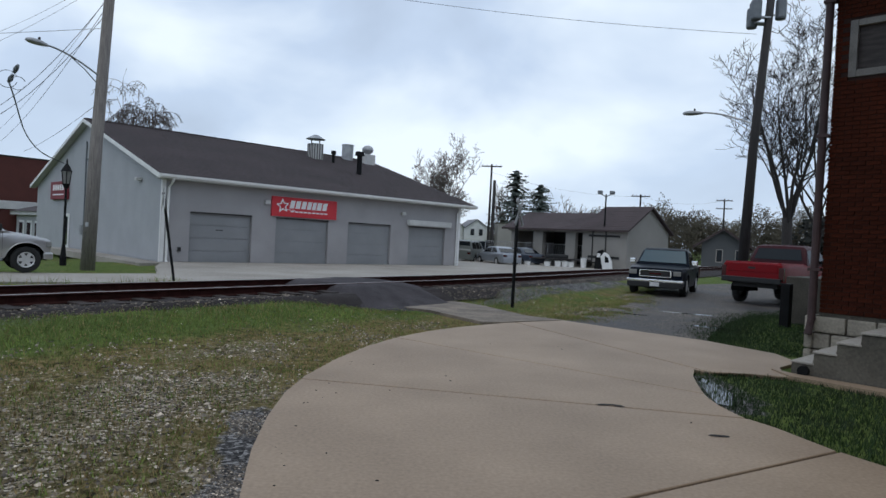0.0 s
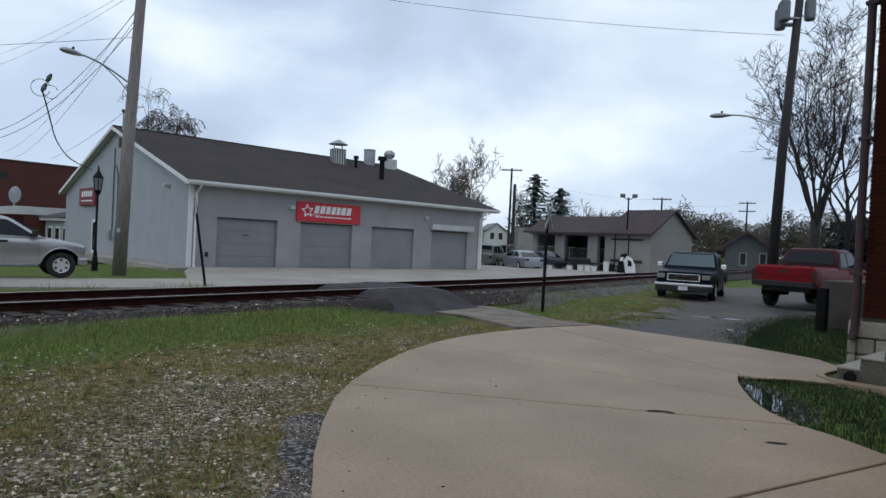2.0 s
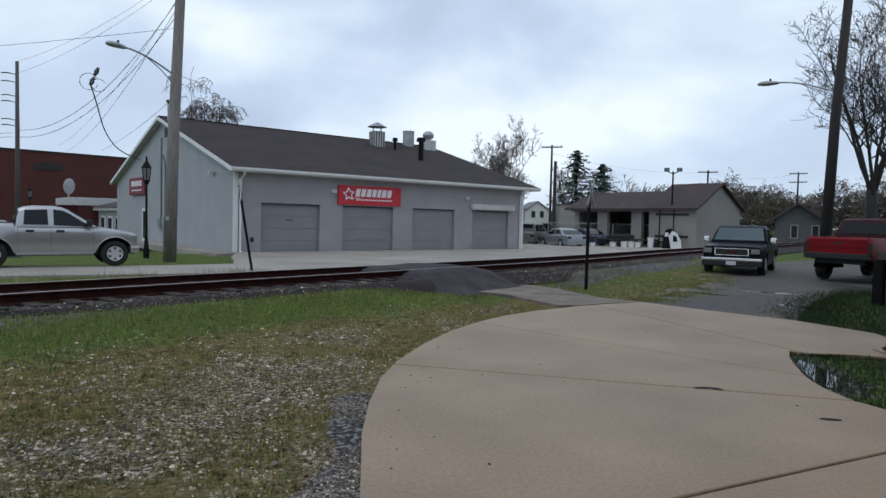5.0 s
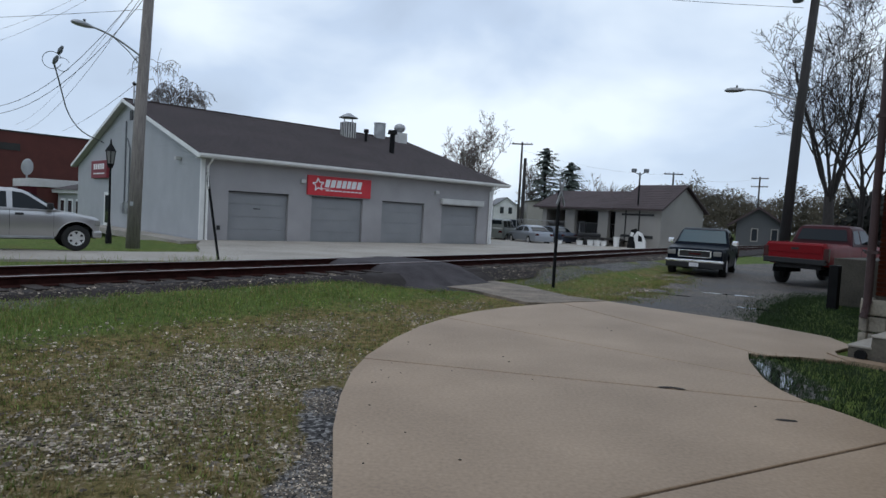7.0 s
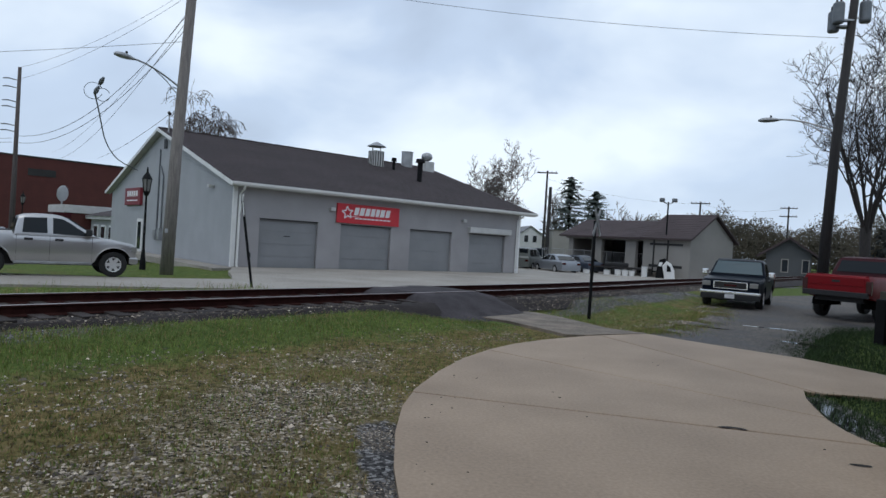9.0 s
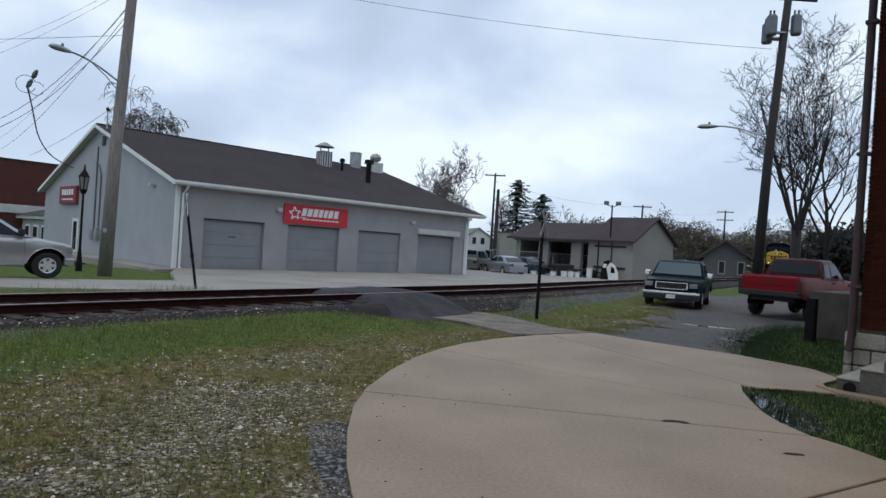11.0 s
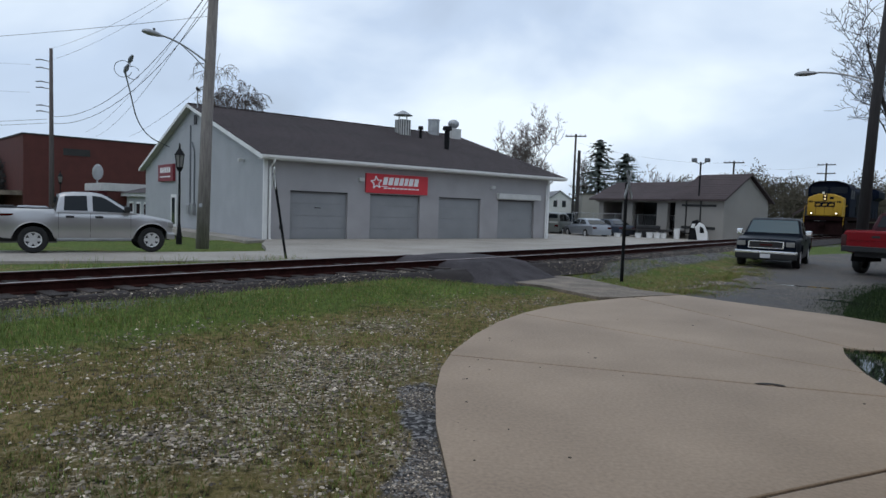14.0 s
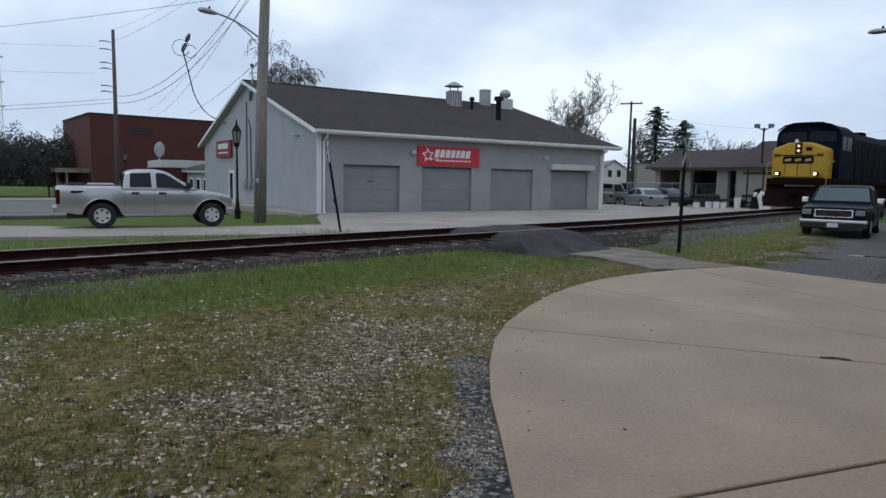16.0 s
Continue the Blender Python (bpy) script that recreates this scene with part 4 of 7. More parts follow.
    # downspout on the corner
    part("downspout", tube([(-0.08, -0.09, 7.78), (-0.08, -0.09, 0.75), (-0.10, -0.16, 0.5)], 0.06, 12), "pipe", b, "rusty brown iron downspout")
    for z in (1.5, 3.6, 5.7):
        part("downspout_bracket", box(-0.16, 0.02, -0.16, -0.02, z, z + 0.05), "pipe", b)
    # stairs along the wall
    s = thing("concrete_stairs", pose(6.15, 10.2, -0.05, 0, 0, ang), "weathered concrete stairs rising along the brick wall", "stairs", kind="structure")
    prof = [(-0.12, 0.0)]
    for i in range(7):
        prof += [(-0.12 + i * 0.28, 0.17 * (i + 1) + 0.04), (-0.12 + (i + 1) * 0.28, 0.17 * (i + 1) + 0.04 + random.uniform(-0.006, 0.006))]
    prof += [(4.5, 0.17 * 7 + 0.04), (4.5, 0.0)]
    # flight in the darker concrete, treads on top in the paler one
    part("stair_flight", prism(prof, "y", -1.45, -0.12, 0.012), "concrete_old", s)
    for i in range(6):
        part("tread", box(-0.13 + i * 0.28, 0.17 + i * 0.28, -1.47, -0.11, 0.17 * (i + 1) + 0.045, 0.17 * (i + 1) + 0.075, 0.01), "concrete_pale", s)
    part("drain_mouth", tube([(0.05, -1.52, 0.12), (0.05, -1.40, 0.12)], 0.075, 12), "black", s, "black drain pipe mouth")
    # loading platform behind the corner
    d = thing("loading_platform", pose(6.0, 10.36, -0.05, 0, 0, ang), "low grey concrete platform with a dark bumper post", "platform", kind="structure")
    part("platform_block", box(-2.66, -0.05, 6.5, 9.5, 0, 1.2, 0.02), "platform", d)
    part("bumper_post", box(-2.38, -2.16, 5.3, 5.52, 0, 1.06, 0.03), "black", d)


def wheel(parent, x, y, r, w, side):
    t = bmesh.new()
    prof = [(r * 0.62, w * 0.42), (r * 0.9, w * 0.5), (r * 0.985, w * 0.42), (r, w * 0.2), (r, -w * 0.2), (r * 0.985, -w * 0.42), (r * 0.9, -w * 0.5), (r * 0.62, -w * 0.42)]
    n_ = 28
    rings = [[t.verts.new((x + a * math.cos(2 * math.pi * k / n_), y + o, r + a * math.sin(2 * math.pi * k / n_))) for a, o in prof] for k in range(n_)]
    for k in range(n_):
        p, q = rings[k], rings[(k + 1) % n_]
        for i in range(len(prof) - 1):
            t.faces.new((p[i], p[i + 1], q[i + 1], q[i]))
    tyre = part("wheel", t, "tyre", parent, smooth=True)
    o = y + side * w * 0.36
    rim = bmesh.new()
    rr = r * 0.58
    add_tube(rim, [(x, o - side * 0.07, r), (x, o - side * 0.02, r)], rr, 24)
    part("rim_barrel", rim, "plastic", tyre)
    rim = bmesh.new()
    for k in range(6):
        a = k * math.pi / 3
        ca, sa = math.cos(a), math.sin(a)
        w0, w1 = rr * 0.26, rr * 0.2
        pts = []
        for d, ww in ((rr * 0.05, w0), (rr * 0.95, w1)):
            pts += [(x + ca * d - sa * ww, r + sa * d + ca * ww), (x + ca * d + sa * ww, r + sa * d - ca * ww)]
        add_prism(rim, [pts[0], pts[1], pts[3], pts[2]], "y", min(o, o + side * 0.025), max(o, o + side * 0.025))
    add_tube(rim, [(x, o, r), (x, o + side * 0.03, r)], rr * 0.36, 14)
    n2 = 24
    for k in range(n2):
        a0, a1 = 2 * math.pi * k / n2, 2 * math.pi * (k + 1) / n2
        quad(rim, (x + rr * math.cos(a0), o + side * 0.03, r + rr * math.sin(a0)), (x + rr * math.cos(a1), o + side * 0.03, r + rr * math.sin(a1)),
             (x + rr * 0.86 * math.cos(a1), o + side * 0.015, r + rr * 0.86 * math.sin(a1)), (x + rr * 0.86 * math.cos(a0), o + side * 0.015, r + rr * 0.86 * math.sin(a0)))
    part("rim", rim, "rim", tyre)


def shell(name, xs, low, up, half, paint, parent, crown=0.02, rows=9, label=""):
    """A curved body: cross-sections at xs from low(x) to up(x), half(x, z, top) wide on each side, with a crowned top."""
    bm = bmesh.new()
    rings = []
    for x in xs:
        zl, zu = low(x), up(x)
        side = [(half(x, zl + (zu - zl) * i / rows, zu), zl + (zu - zl) * i / rows) for i in range(rows + 1)]
        ye = side[-1][0]
        across = [(ye * (1 - k / 4), zu + crown * (1 - (1 - k / 4) ** 2)) for k in range(1, 8)]
        pts = side + across + [(-y, z) for y, z in reversed(side)]
        rings.append([bm.verts.new((x, y, z)) for y, z in pts])
    n_ = len(rings[0])
    for r, q in zip(rings, rings[1:]):
        for i in range(n_):
            j = (i + 1) % n_
            bm.faces.new((r[i], r[j], q[j], q[i]))
    bm.faces.new(rings[0][::-1])
    bm.faces.new(rings[-1])
    ob = part(name, bm, paint, parent, label, smooth=True)
    ob.data.set_sharp_from_angle(angle=radians(34))
    return ob


def line(pts):
    """A function through the points, straight from one to the next."""
    us, vs = [p[0] for p in pts], [p[1] for p in pts]
    return lambda u: float(np.interp(u, us, vs))


def stations(x0, x1, wheels, ra, more=()):
    """Places for cross-sections: close at the wheel openings and at the corners of the outline."""
    xs = {x0, x0 + 0.03, x0 + 0.08, x1, x1 - 0.03, x1 - 0.08, x1 - 0.16, *more}
    for cx in wheels:
        xs |= {round(cx + ra * math.cos(math.pi * k / 16), 4) for k in range(17)} | {cx - ra - 0.004, cx + ra + 0.004}
    k = x0
    while k < x1:
        xs.add(round(k, 4))
        k += 0.16
    return sorted(x for x in xs if x0 <= x <= x1)


def wheel_wells(v, wheels, W, r, ra):
    """Dark liners inside the wheel openings."""
    for cx in wheels:
        for s in (-1, 1):
            bm = bmesh.new()
            rows = []
            for k in range(15):
                a = math.pi * k / 14
                c, z = cx + (ra - 0.012) * math.cos(a), r * 0.95 + (ra - 0.012) * math.sin(a)
                rows.append([bm.verts.new((c, s * (W - 0.045), z)), bm.verts.new((c, s * (W - 0.5), z))])
            for p, q in zip(rows, rows[1:]):
                bm.faces.new((p[0], q[0], q[1], p[1]))
            bm.faces.new([p[1] for p in rows])
            part("wheel_well", bm, "well", v)


def make_pickup(name, m, label, paint, spec):
    """A pickup truck, x ahead. spec: wheel places, heights and the cab's outline."""
    v = thing(name, m, label, "pickup truck", kind="")
    L0, L1, W = spec["rear"], spec["front"], spec["width"] / 2
    xr, xf, r = spec["xr"], spec["xf"], spec["r"]
    sill, bed, hood = spec["sill"], spec["bed"], spec["hood"]
    ra = r * spec.get("arch", 1.3)
    cb, cf = spec["cab"][0], spec["cab"][-1]
    belt, nose = spec["cab"][0][1], spec["nose"]
    def low(x):
        z = sill + 0.12 * smooth_step(L1 - 0.5, L1, x) + 0.1 * smooth_step(xr - ra, L0, x)
        for cx in (xr, xf):
            d = abs(x - cx)
            if d <= ra:
                z = max(z, r * 0.95 + math.sqrt(max(0.0, ra * ra - d * d)))
        return z
    outline = [(L0, bed - 0.05), (L0 + 0.05, bed), (cb[0] - 0.05, bed), (cb[0] - 0.02, belt), (cf[0], hood), (xf, hood - nose * 0.35), (L1 - 0.3, hood - nose * 0.75), (L1 - 0.08, hood - nose), (L1, hood - nose - 0.09)]
    up = line(outline)
    zm = sill + 0.45 * (bed - sill)
    flare = spec.get("bulge", 0.02)
    def half(x, z, top=0.0):
        w = W * (1 - 0.12 * max(0.0, (z - zm) / 0.5) ** 2 * 0.5 - 0.10 * max(0.0, (zm - z) / 0.5) ** 2)
        w *= 1 - 0.09 * smooth_step(L1 - 0.75, L1, x) ** 2 - 0.035 * smooth_step(L0 + 0.3, L0, x)
        w += flare * (math.exp(-((x - xr) / 0.5) ** 4) + math.exp(-((x - xf) / 0.5) ** 4)) * math.exp(-((z - r - 0.3) / 0.42) ** 2)
        return w - 0.03 * max(0.0, 1 - (top - z) / 0.05) ** 2 if top else w
    body = shell("body", stations(L0, L1, (xr, xf), ra, [p[0] for p in outline]), low, up, half, paint, v)
    wheel_wells(v, (xr, xf), W, r, ra)
    part("underbody", box(L0 + 0.25, L1 - 0.25, -W + 0.3, W - 0.3, sill - 0.1, sill + 0.3), "plastic", v)
    # open bed with a dark liner
    part("bed_liner", box(L0 + 0.1, cb[0] - 0.12, -W + 0.16, W - 0.16, bed - 0.02, bed + 0.004), "plastic", v, "dark bed liner")
    for s in (-1, 1):
        part("bed_rail", box(L0 + 0.05, cb[0] - 0.06, s * (W - 0.16) - 0.05, s * (W - 0.16) + 0.05, bed - 0.02, bed + 0.03, 0.015), spec.get("rail", "plastic"), v)
    # cab: pillars and roof as one shell, glass set in it
    cab = spec["cab"]
    zt = max(z for _, z in cab)
    taper = lambda u, z: 1.0 - 0.17 * max(0.0, (z - cab[0][1])) / (zt - cab[0][1])
    roofline = line(cab)
    xs = sorted({p[0] for p in cab} | {round(cab[0][0] + (cab[-1][0] - cab[0][0]) * k / 24, 4) for k in range(25)})
    def cab_half(x, z, top):
        return W * 0.965 * taper(0, z) - 0.07 * max(0.0, 1 - (top - z) / 0.10) ** 2 * (1 if top - belt > 0.12 else 0)
    shell("cab_roof", xs, lambda x: belt - 0.03, lambda x: max(belt - 0.02, roofline(x)), cab_half, spec.get("cab_paint", paint), v, 0.012, 12)
    yside = lambda z: W * 0.965 * taper(0, z)
    for pts in spec["side_glass"]:
        for s in (-1, 1):
            bm = bmesh.new()
            out = [bm.verts.new((x, s * (yside(z) + 0.006), z)) for x, z in pts]
            inn = [bm.verts.new((x, s * (yside(z) - 0.01), z)) for x, z in pts]
            bm.faces.new(out)
            for i in range(len(pts)):
                j = (i + 1) % len(pts)
                bm.faces.new((out[i], inn[i], inn[j], out[j]))
            part("side_window", bm, "glass", v)
    (x0, z0), (x1, z1) = spec["windshield"]
    a, b = yside(z0) - 0.09, yside(z1) - 0.09
    part("windshield", plate([(x0 + 0.035, -a, z0), (x0 + 0.035, a, z0), (x1 + 0.035, b, z1), (x1 + 0.035, -b, z1)], 0.03), "windshield", v)
    (x0, z0), (x1, z1) = spec["rear_glass"]
    a, b = yside(z0) - 0.14, yside(z1) - 0.14
    part("rear_window", plate([(x0 - 0.045, a, z0), (x0 - 0.045, -a, z0), (x1 - 0.045, -b, z1), (x1 - 0.045, b, z1)], 0.006), "glass", v)
    # doors: seams and handles
    for x in spec["seams"]:
        for s in (-1, 1):
            zs = [sill + 0.03 + (belt - sill - 0.05) * k / 8 for k in range(9)]
            part("door_seam", tube([(x, s * (half(x, z) - 0.002), z) for z in zs], 0.0055, 5), "plastic", v)
    for x in spec["handles"]:
        for s in (-1, 1):
            y = s * half(x, belt - 0.13)
            part("door_handle", box(x - 0.11, x + 0.11, y - 0.025, y + 0.025, belt - 0.17, belt - 0.10, 0.015), "plastic", v)
    for s in (-1, 1):
        mx = cf[0] - 0.32
        part("mirror", box(mx - 0.08, mx + 0.08, s * (W + 0.02), s * (W + 0.24), cab[0][1] + 0.02, cab[0][1] + 0.22, 0.04), spec["mirror"], v)
        # lips round the wheel openings
        for cx in (xr, xf):
            pts = [(cx + ra * math.cos(math.pi * k / 14), r * 0.95 + ra * math.sin(math.pi * k / 14)) for k in range(15)]
            part("wheel_flare", tube([(x, s * (half(x, z) - 0.006), z) for x, z in pts if z > sill], 0.016, 6), spec.get("flare", paint), v)
        part("rocker", box(xr + ra + 0.05, xf - ra - 0.05, s * (W - 0.1) - 0.06, s * (W - 0.1) + 0.06, sill - 0.07, sill + 0.01, 0.02), spec.get("step", "plastic"), v)
        zt_ = hood - nose - 0.07
        part("headlight", box(L1 - 0.16, L1 + 0.016, s * W * 0.76 - 0.16, s * W * 0.76 + 0.12, zt_ - 0.17, zt_, 0.025), "lens", v)
        part("tail_light", box(L0 - 0.012, L0 + 0.1, s * W - 0.16 if s > 0 else s * W - 0.006, s * W + 0.006 if s > 0 else s * W + 0.16, bed - 0.55, bed - 0.12, 0.02), "lamp_red", v)
        for cx in (xr, xf):
            wheel(v, cx, s * (W - 0.13), r, 0.24, s)
    if spec["bumper"] == "silver":
        part("front_bumper", box(L1 - 0.2, L1 + 0.07, -W * 0.95, W * 0.95, sill - 0.02, sill + 0.2, 0.05), "silver", v)
    else:
        part("front_bumper", box(L1 - 0.1, L1 + 0.09, -W * 0.97, W * 0.97, sill + 0.13, sill + 0.23, 0.025), spec["bumper"], v)
        part("bumper_valance", box(L1 - 0.1, L1 + 0.08, -W * 0.95, W * 0.95, sill - 0.06, sill + 0.128, 0.02), "plastic", v)
    part("rear_bumper", box(L0 - 0.12, L0 + 0.05, -W * 0.95, W * 0.95, sill + 0.06, sill + 0.24, 0.03), spec["bumper"], v)
    zg = hood - nose - 0.06
    gr = part("grille", box(L1 - 0.04, L1 + 0.012, -W * 0.52, W * 0.52, zg - 0.24, zg, 0.02), "plastic", v)
    for z in (zg - 0.01, zg - 0.24):
        part("grille_bar", box(L1 + 0.005, L1 + 0.035, -W * 0.54, W * 0.54, z - 0.012, z + 0.012, 0.005), spec["bumper"], gr)
    for y in (-W * 0.53, W * 0.53):
        part("grille_bar", box(L1 + 0.005, L1 + 0.034, y - 0.022, y + 0.022, zg - 0.228, zg - 0.022), spec["bumper"], gr)
    part("emblem", box(L1 + 0.012, L1 + 0.03, -0.2, 0.2, zg - 0.16, zg - 0.09, 0.008), spec.get("emblem", "lamp_red"), gr)
    part("number_plate", box(L1 + 0.09, L1 + 0.1, -0.16, 0.16, sill - 0.02, sill + 0.12), "plate", v)
    part("tailgate", box(L0 - 0.018, L0 + 0.02, -W + 0.19, W - 0.19, sill + 0.42, bed - 0.03, 0.012), paint, v)
    part("tailgate_handle", box(L0 - 0.03, L0 - 0.018, -0.12, 0.12, bed - 0.2, bed - 0.13), "plastic", v)
    if spec["bumper"] == "silver":
        part("bed_load", box(cb[0] - 0.95, cb[0] - 0.2, -W + 0.3, W - 0.25, bed + 0.002, bed + 0.07, 0.03), "galv", v, "bright metal box lying in the bed")
        part("bed_load", box(L0 + 0.35, L0 + 0.75, -W + 0.3, 0.1, bed + 0.002, bed + 0.08, 0.03), "plastic", v)
        part("side_badge", box(L0 + 0.38, L0 + 0.72, -half(L0 + 0.5, bed - 0.2) - 0.004, -half(L0 + 0.5, bed - 0.2) + 0.01, bed - 0.22, bed - 0.15), "lamp_red", v)
    return v


def raised(spec, dz, dr=0.0):
    """The same truck standing higher or lower on its wheels."""
    up = lambda pts: [(x, z + dz) for x, z in pts]
    spec.update(sill=spec["sill"] + dz, bed=spec["bed"] + dz, hood=spec["hood"] + dz, r=spec["r"] + dr, cab=up(spec["cab"]), side_glass=[up(g) for g in spec["side_glass"]], windshield=up(spec["windshield"]), rear_glass=up(spec["rear_glass"]))
    return spec


def pickup_spec(crew, big):
    """Outlines for a mid-size crew cab or an older full-size standard or extended cab."""
    if crew:
        return dict(rear=-2.58, front=2.47, width=1.74, xr=-1.38, xf=1.83, r=0.395, sill=0.43, bed=1.30, hood=1.20, nose=0.17, bulge=0.04, arch=1.37, mirror="plastic", bumper="silver", step="galv", emblem="plastic",
                    cab=[(-0.80, 1.22), (-0.76, 1.5), (-0.70, 1.74), (-0.55, 1.80), (-0.3, 1.83), (0.2, 1.83), (0.42, 1.79), (0.55, 1.73), (1.25, 1.27), (1.42, 1.19)],
                    side_glass=[[(-0.60, 1.27), (-0.57, 1.70), (0.01, 1.73), (0.03, 1.27)], [(0.17, 1.26), (0.16, 1.73), (0.40, 1.71), (0.58, 1.62), (1.10, 1.27), (1.08, 1.23)]],
                    windshield=((1.24, 1.29), (0.57, 1.73)), rear_glass=((-0.79, 1.34), (-0.72, 1.68)), seams=(-0.74, 0.10, 1.22), handles=(-0.44, 0.34))
    return dict(rear=-2.7, front=2.7, width=2.04, xr=-1.55, xf=1.75, r=0.385, sill=0.50, bed=1.22, hood=1.22, nose=0.10, mirror="bright_chrome", bumper="bright_chrome", step="plastic",
                cab=[(-0.82, 1.22), (-0.74, 1.55), (-0.62, 1.82), (-0.3, 1.87), (0.3, 1.86), (0.5, 1.80), (0.98, 1.34), (1.1, 1.22)],
                side_glass=[[(-0.66, 1.28), (-0.6, 1.7), (-0.2, 1.74), (-0.18, 1.28)], [(-0.08, 1.28), (-0.08, 1.74), (0.36, 1.74), (0.5, 1.66), (0.86, 1.3), (0.84, 1.27)]],
                windshield=((0.99, 1.33), (0.51, 1.79)), rear_glass=((-0.78, 1.36), (-0.66, 1.74)), seams=(-0.14, 0.96), handles=(0.05,))


def make_sedan(m, label, paint, van=False, name="sedan"):
    v = thing(name, m, label, "car", "cars on the garage lot")
    W, r, sill = 0.88, 0.31, 0.26
    ra = 0.36
    def low(x):
        z = sill
        for cx in (-1.35, 1.4):
            d = abs(x - cx)
            if d <= ra:
                z = max(z, r * 0.95 + math.sqrt(max(0.0, ra * ra - d * d)))
        return z
    outline = [(-2.3, 0.78), (-2.2, 0.95), (-1.5, 0.98), (0.95, 0.93), (1.9, 0.80), (2.2, 0.68), (2.3, 0.56)] if not van else [(-2.3, 0.95), (-2.2, 1.08), (1.0, 1.08), (1.9, 1.0), (2.2, 0.88), (2.3, 0.74)]
    def half(x, z, top=0.0):
        w = W * (1 - 0.16 * max(0.0, z - 0.6) ** 2 - 0.3 * max(0.0, 0.55 - z) ** 2)
        w *= 1 - 0.16 * smooth_step(1.5, 2.3, x) ** 2 - 0.10 * smooth_step(-1.7, -2.3, x) ** 2
        return w - 0.05 * max(0.0, 1 - (top - z) / 0.08) ** 2
    shell("body", stations(-2.3, 2.3, (-1.35, 1.4), ra, [p[0] for p in outline]), low, line(outline), half, paint, v, 0.03)
    wheel_wells(v, (-1.35, 1.4), W, r, ra)
    cab = [(-1.75, 0.96), (-1.1, 1.34), (-0.6, 1.43), (0.05, 1.42), (0.35, 1.34), (1.1, 0.92)] if not van else [(-2.2, 1.07), (-2.05, 1.7), (-1.7, 1.78), (0.2, 1.77), (0.5, 1.66), (1.15, 1.06)]
    zb, zt = cab[0][1], max(z for _, z in cab)
    tp = lambda u, z: 1 - 0.2 * max(0, z - zb) / (zt - zb)
    roofline = line(cab)
    xs = sorted({p[0] for p in cab} | {round(cab[0][0] + (cab[-1][0] - cab[0][0]) * k / 20, 4) for k in range(21)})
    shell("cabin", xs, lambda x: 0.88 if not van else 1.0, lambda x: roofline(x), lambda x, z, top: W * 0.95 * tp(0, z) - 0.06 * max(0.0, 1 - (top - z) / 0.1) ** 2, paint, v, 0.012, 10)
    glass = [[(-1.4, 1.0), (-0.98, 1.3), (-0.45, 1.37), (-0.42, 0.99)], [(-0.34, 0.99), (-0.36, 1.37), (0.02, 1.36), (0.27, 1.28), (0.85, 0.98)]] if not van else [[(-2.0, 1.12), (-1.9, 1.6), (-1.0, 1.66), (-1.0, 1.12)], [(-0.9, 1.12), (-0.9, 1.66), (-0.1, 1.66), (-0.1, 1.12)], [(0.0, 1.12), (0.0, 1.66), (0.3, 1.64), (0.95, 1.12)]]
    for pts in glass:
        for s in (-1, 1):
            bm = bmesh.new()
            bm.faces.new([bm.verts.new((x, s * (W * 0.95 * tp(0, z) + 0.006), z)) for x, z in pts])
            bmesh.ops.solidify(bm, geom=bm.faces[:], thickness=0.008)
            part("side_window", bm, "glass", v)
    for (x0, z0), (x1, z1), o in (((cab[-1][0] - 0.08, cab[-1][1] + 0.06), (cab[-2][0] + 0.04, cab[-2][1] - 0.03), 0.014), ((cab[0][0] + 0.1, cab[0][1] + 0.08), (cab[1][0] - 0.03, cab[1][1] - 0.03), -0.014)):
        part("screen", plate([(x0 + 3 * o, -W * 0.78, z0), (x0 + 3 * o, W * 0.78, z0), (x1 + 3 * o, W * 0.68, z1), (x1 + 3 * o, -W * 0.68, z1)], 0.03 if o > 0 else -0.03), "glass", v)
    for s in (-1, 1):
        part("headlight", box(2.12, 2.26, s * 0.62 - 0.16, s * 0.62 + 0.16, 0.55, 0.68, 0.02), "lens", v)
        part("tail_light", box(-2.31, -2.2, s * 0.62 - 0.16, s * 0.62 + 0.16, 0.68, 0.84, 0.02), "lamp_red", v)
        for cx in (-1.35, 1.4):
            wheel(v, cx, s * (W - 0.1), r, 0.2, s)
    return v


def wire(name, a, b, sag, r=0.009, label="thin dark grey overhead wire"):
    a, b = Vector(a), Vector(b)
    pts = [a.lerp(b, k / 16) - Vector((0, 0, sag * 4 * (k / 16) * (1 - k / 16))) for k in range(17)]
    return tagged(obj(name, tube(pts, r, 5), "cable"), label, "wire", "overhead wires")


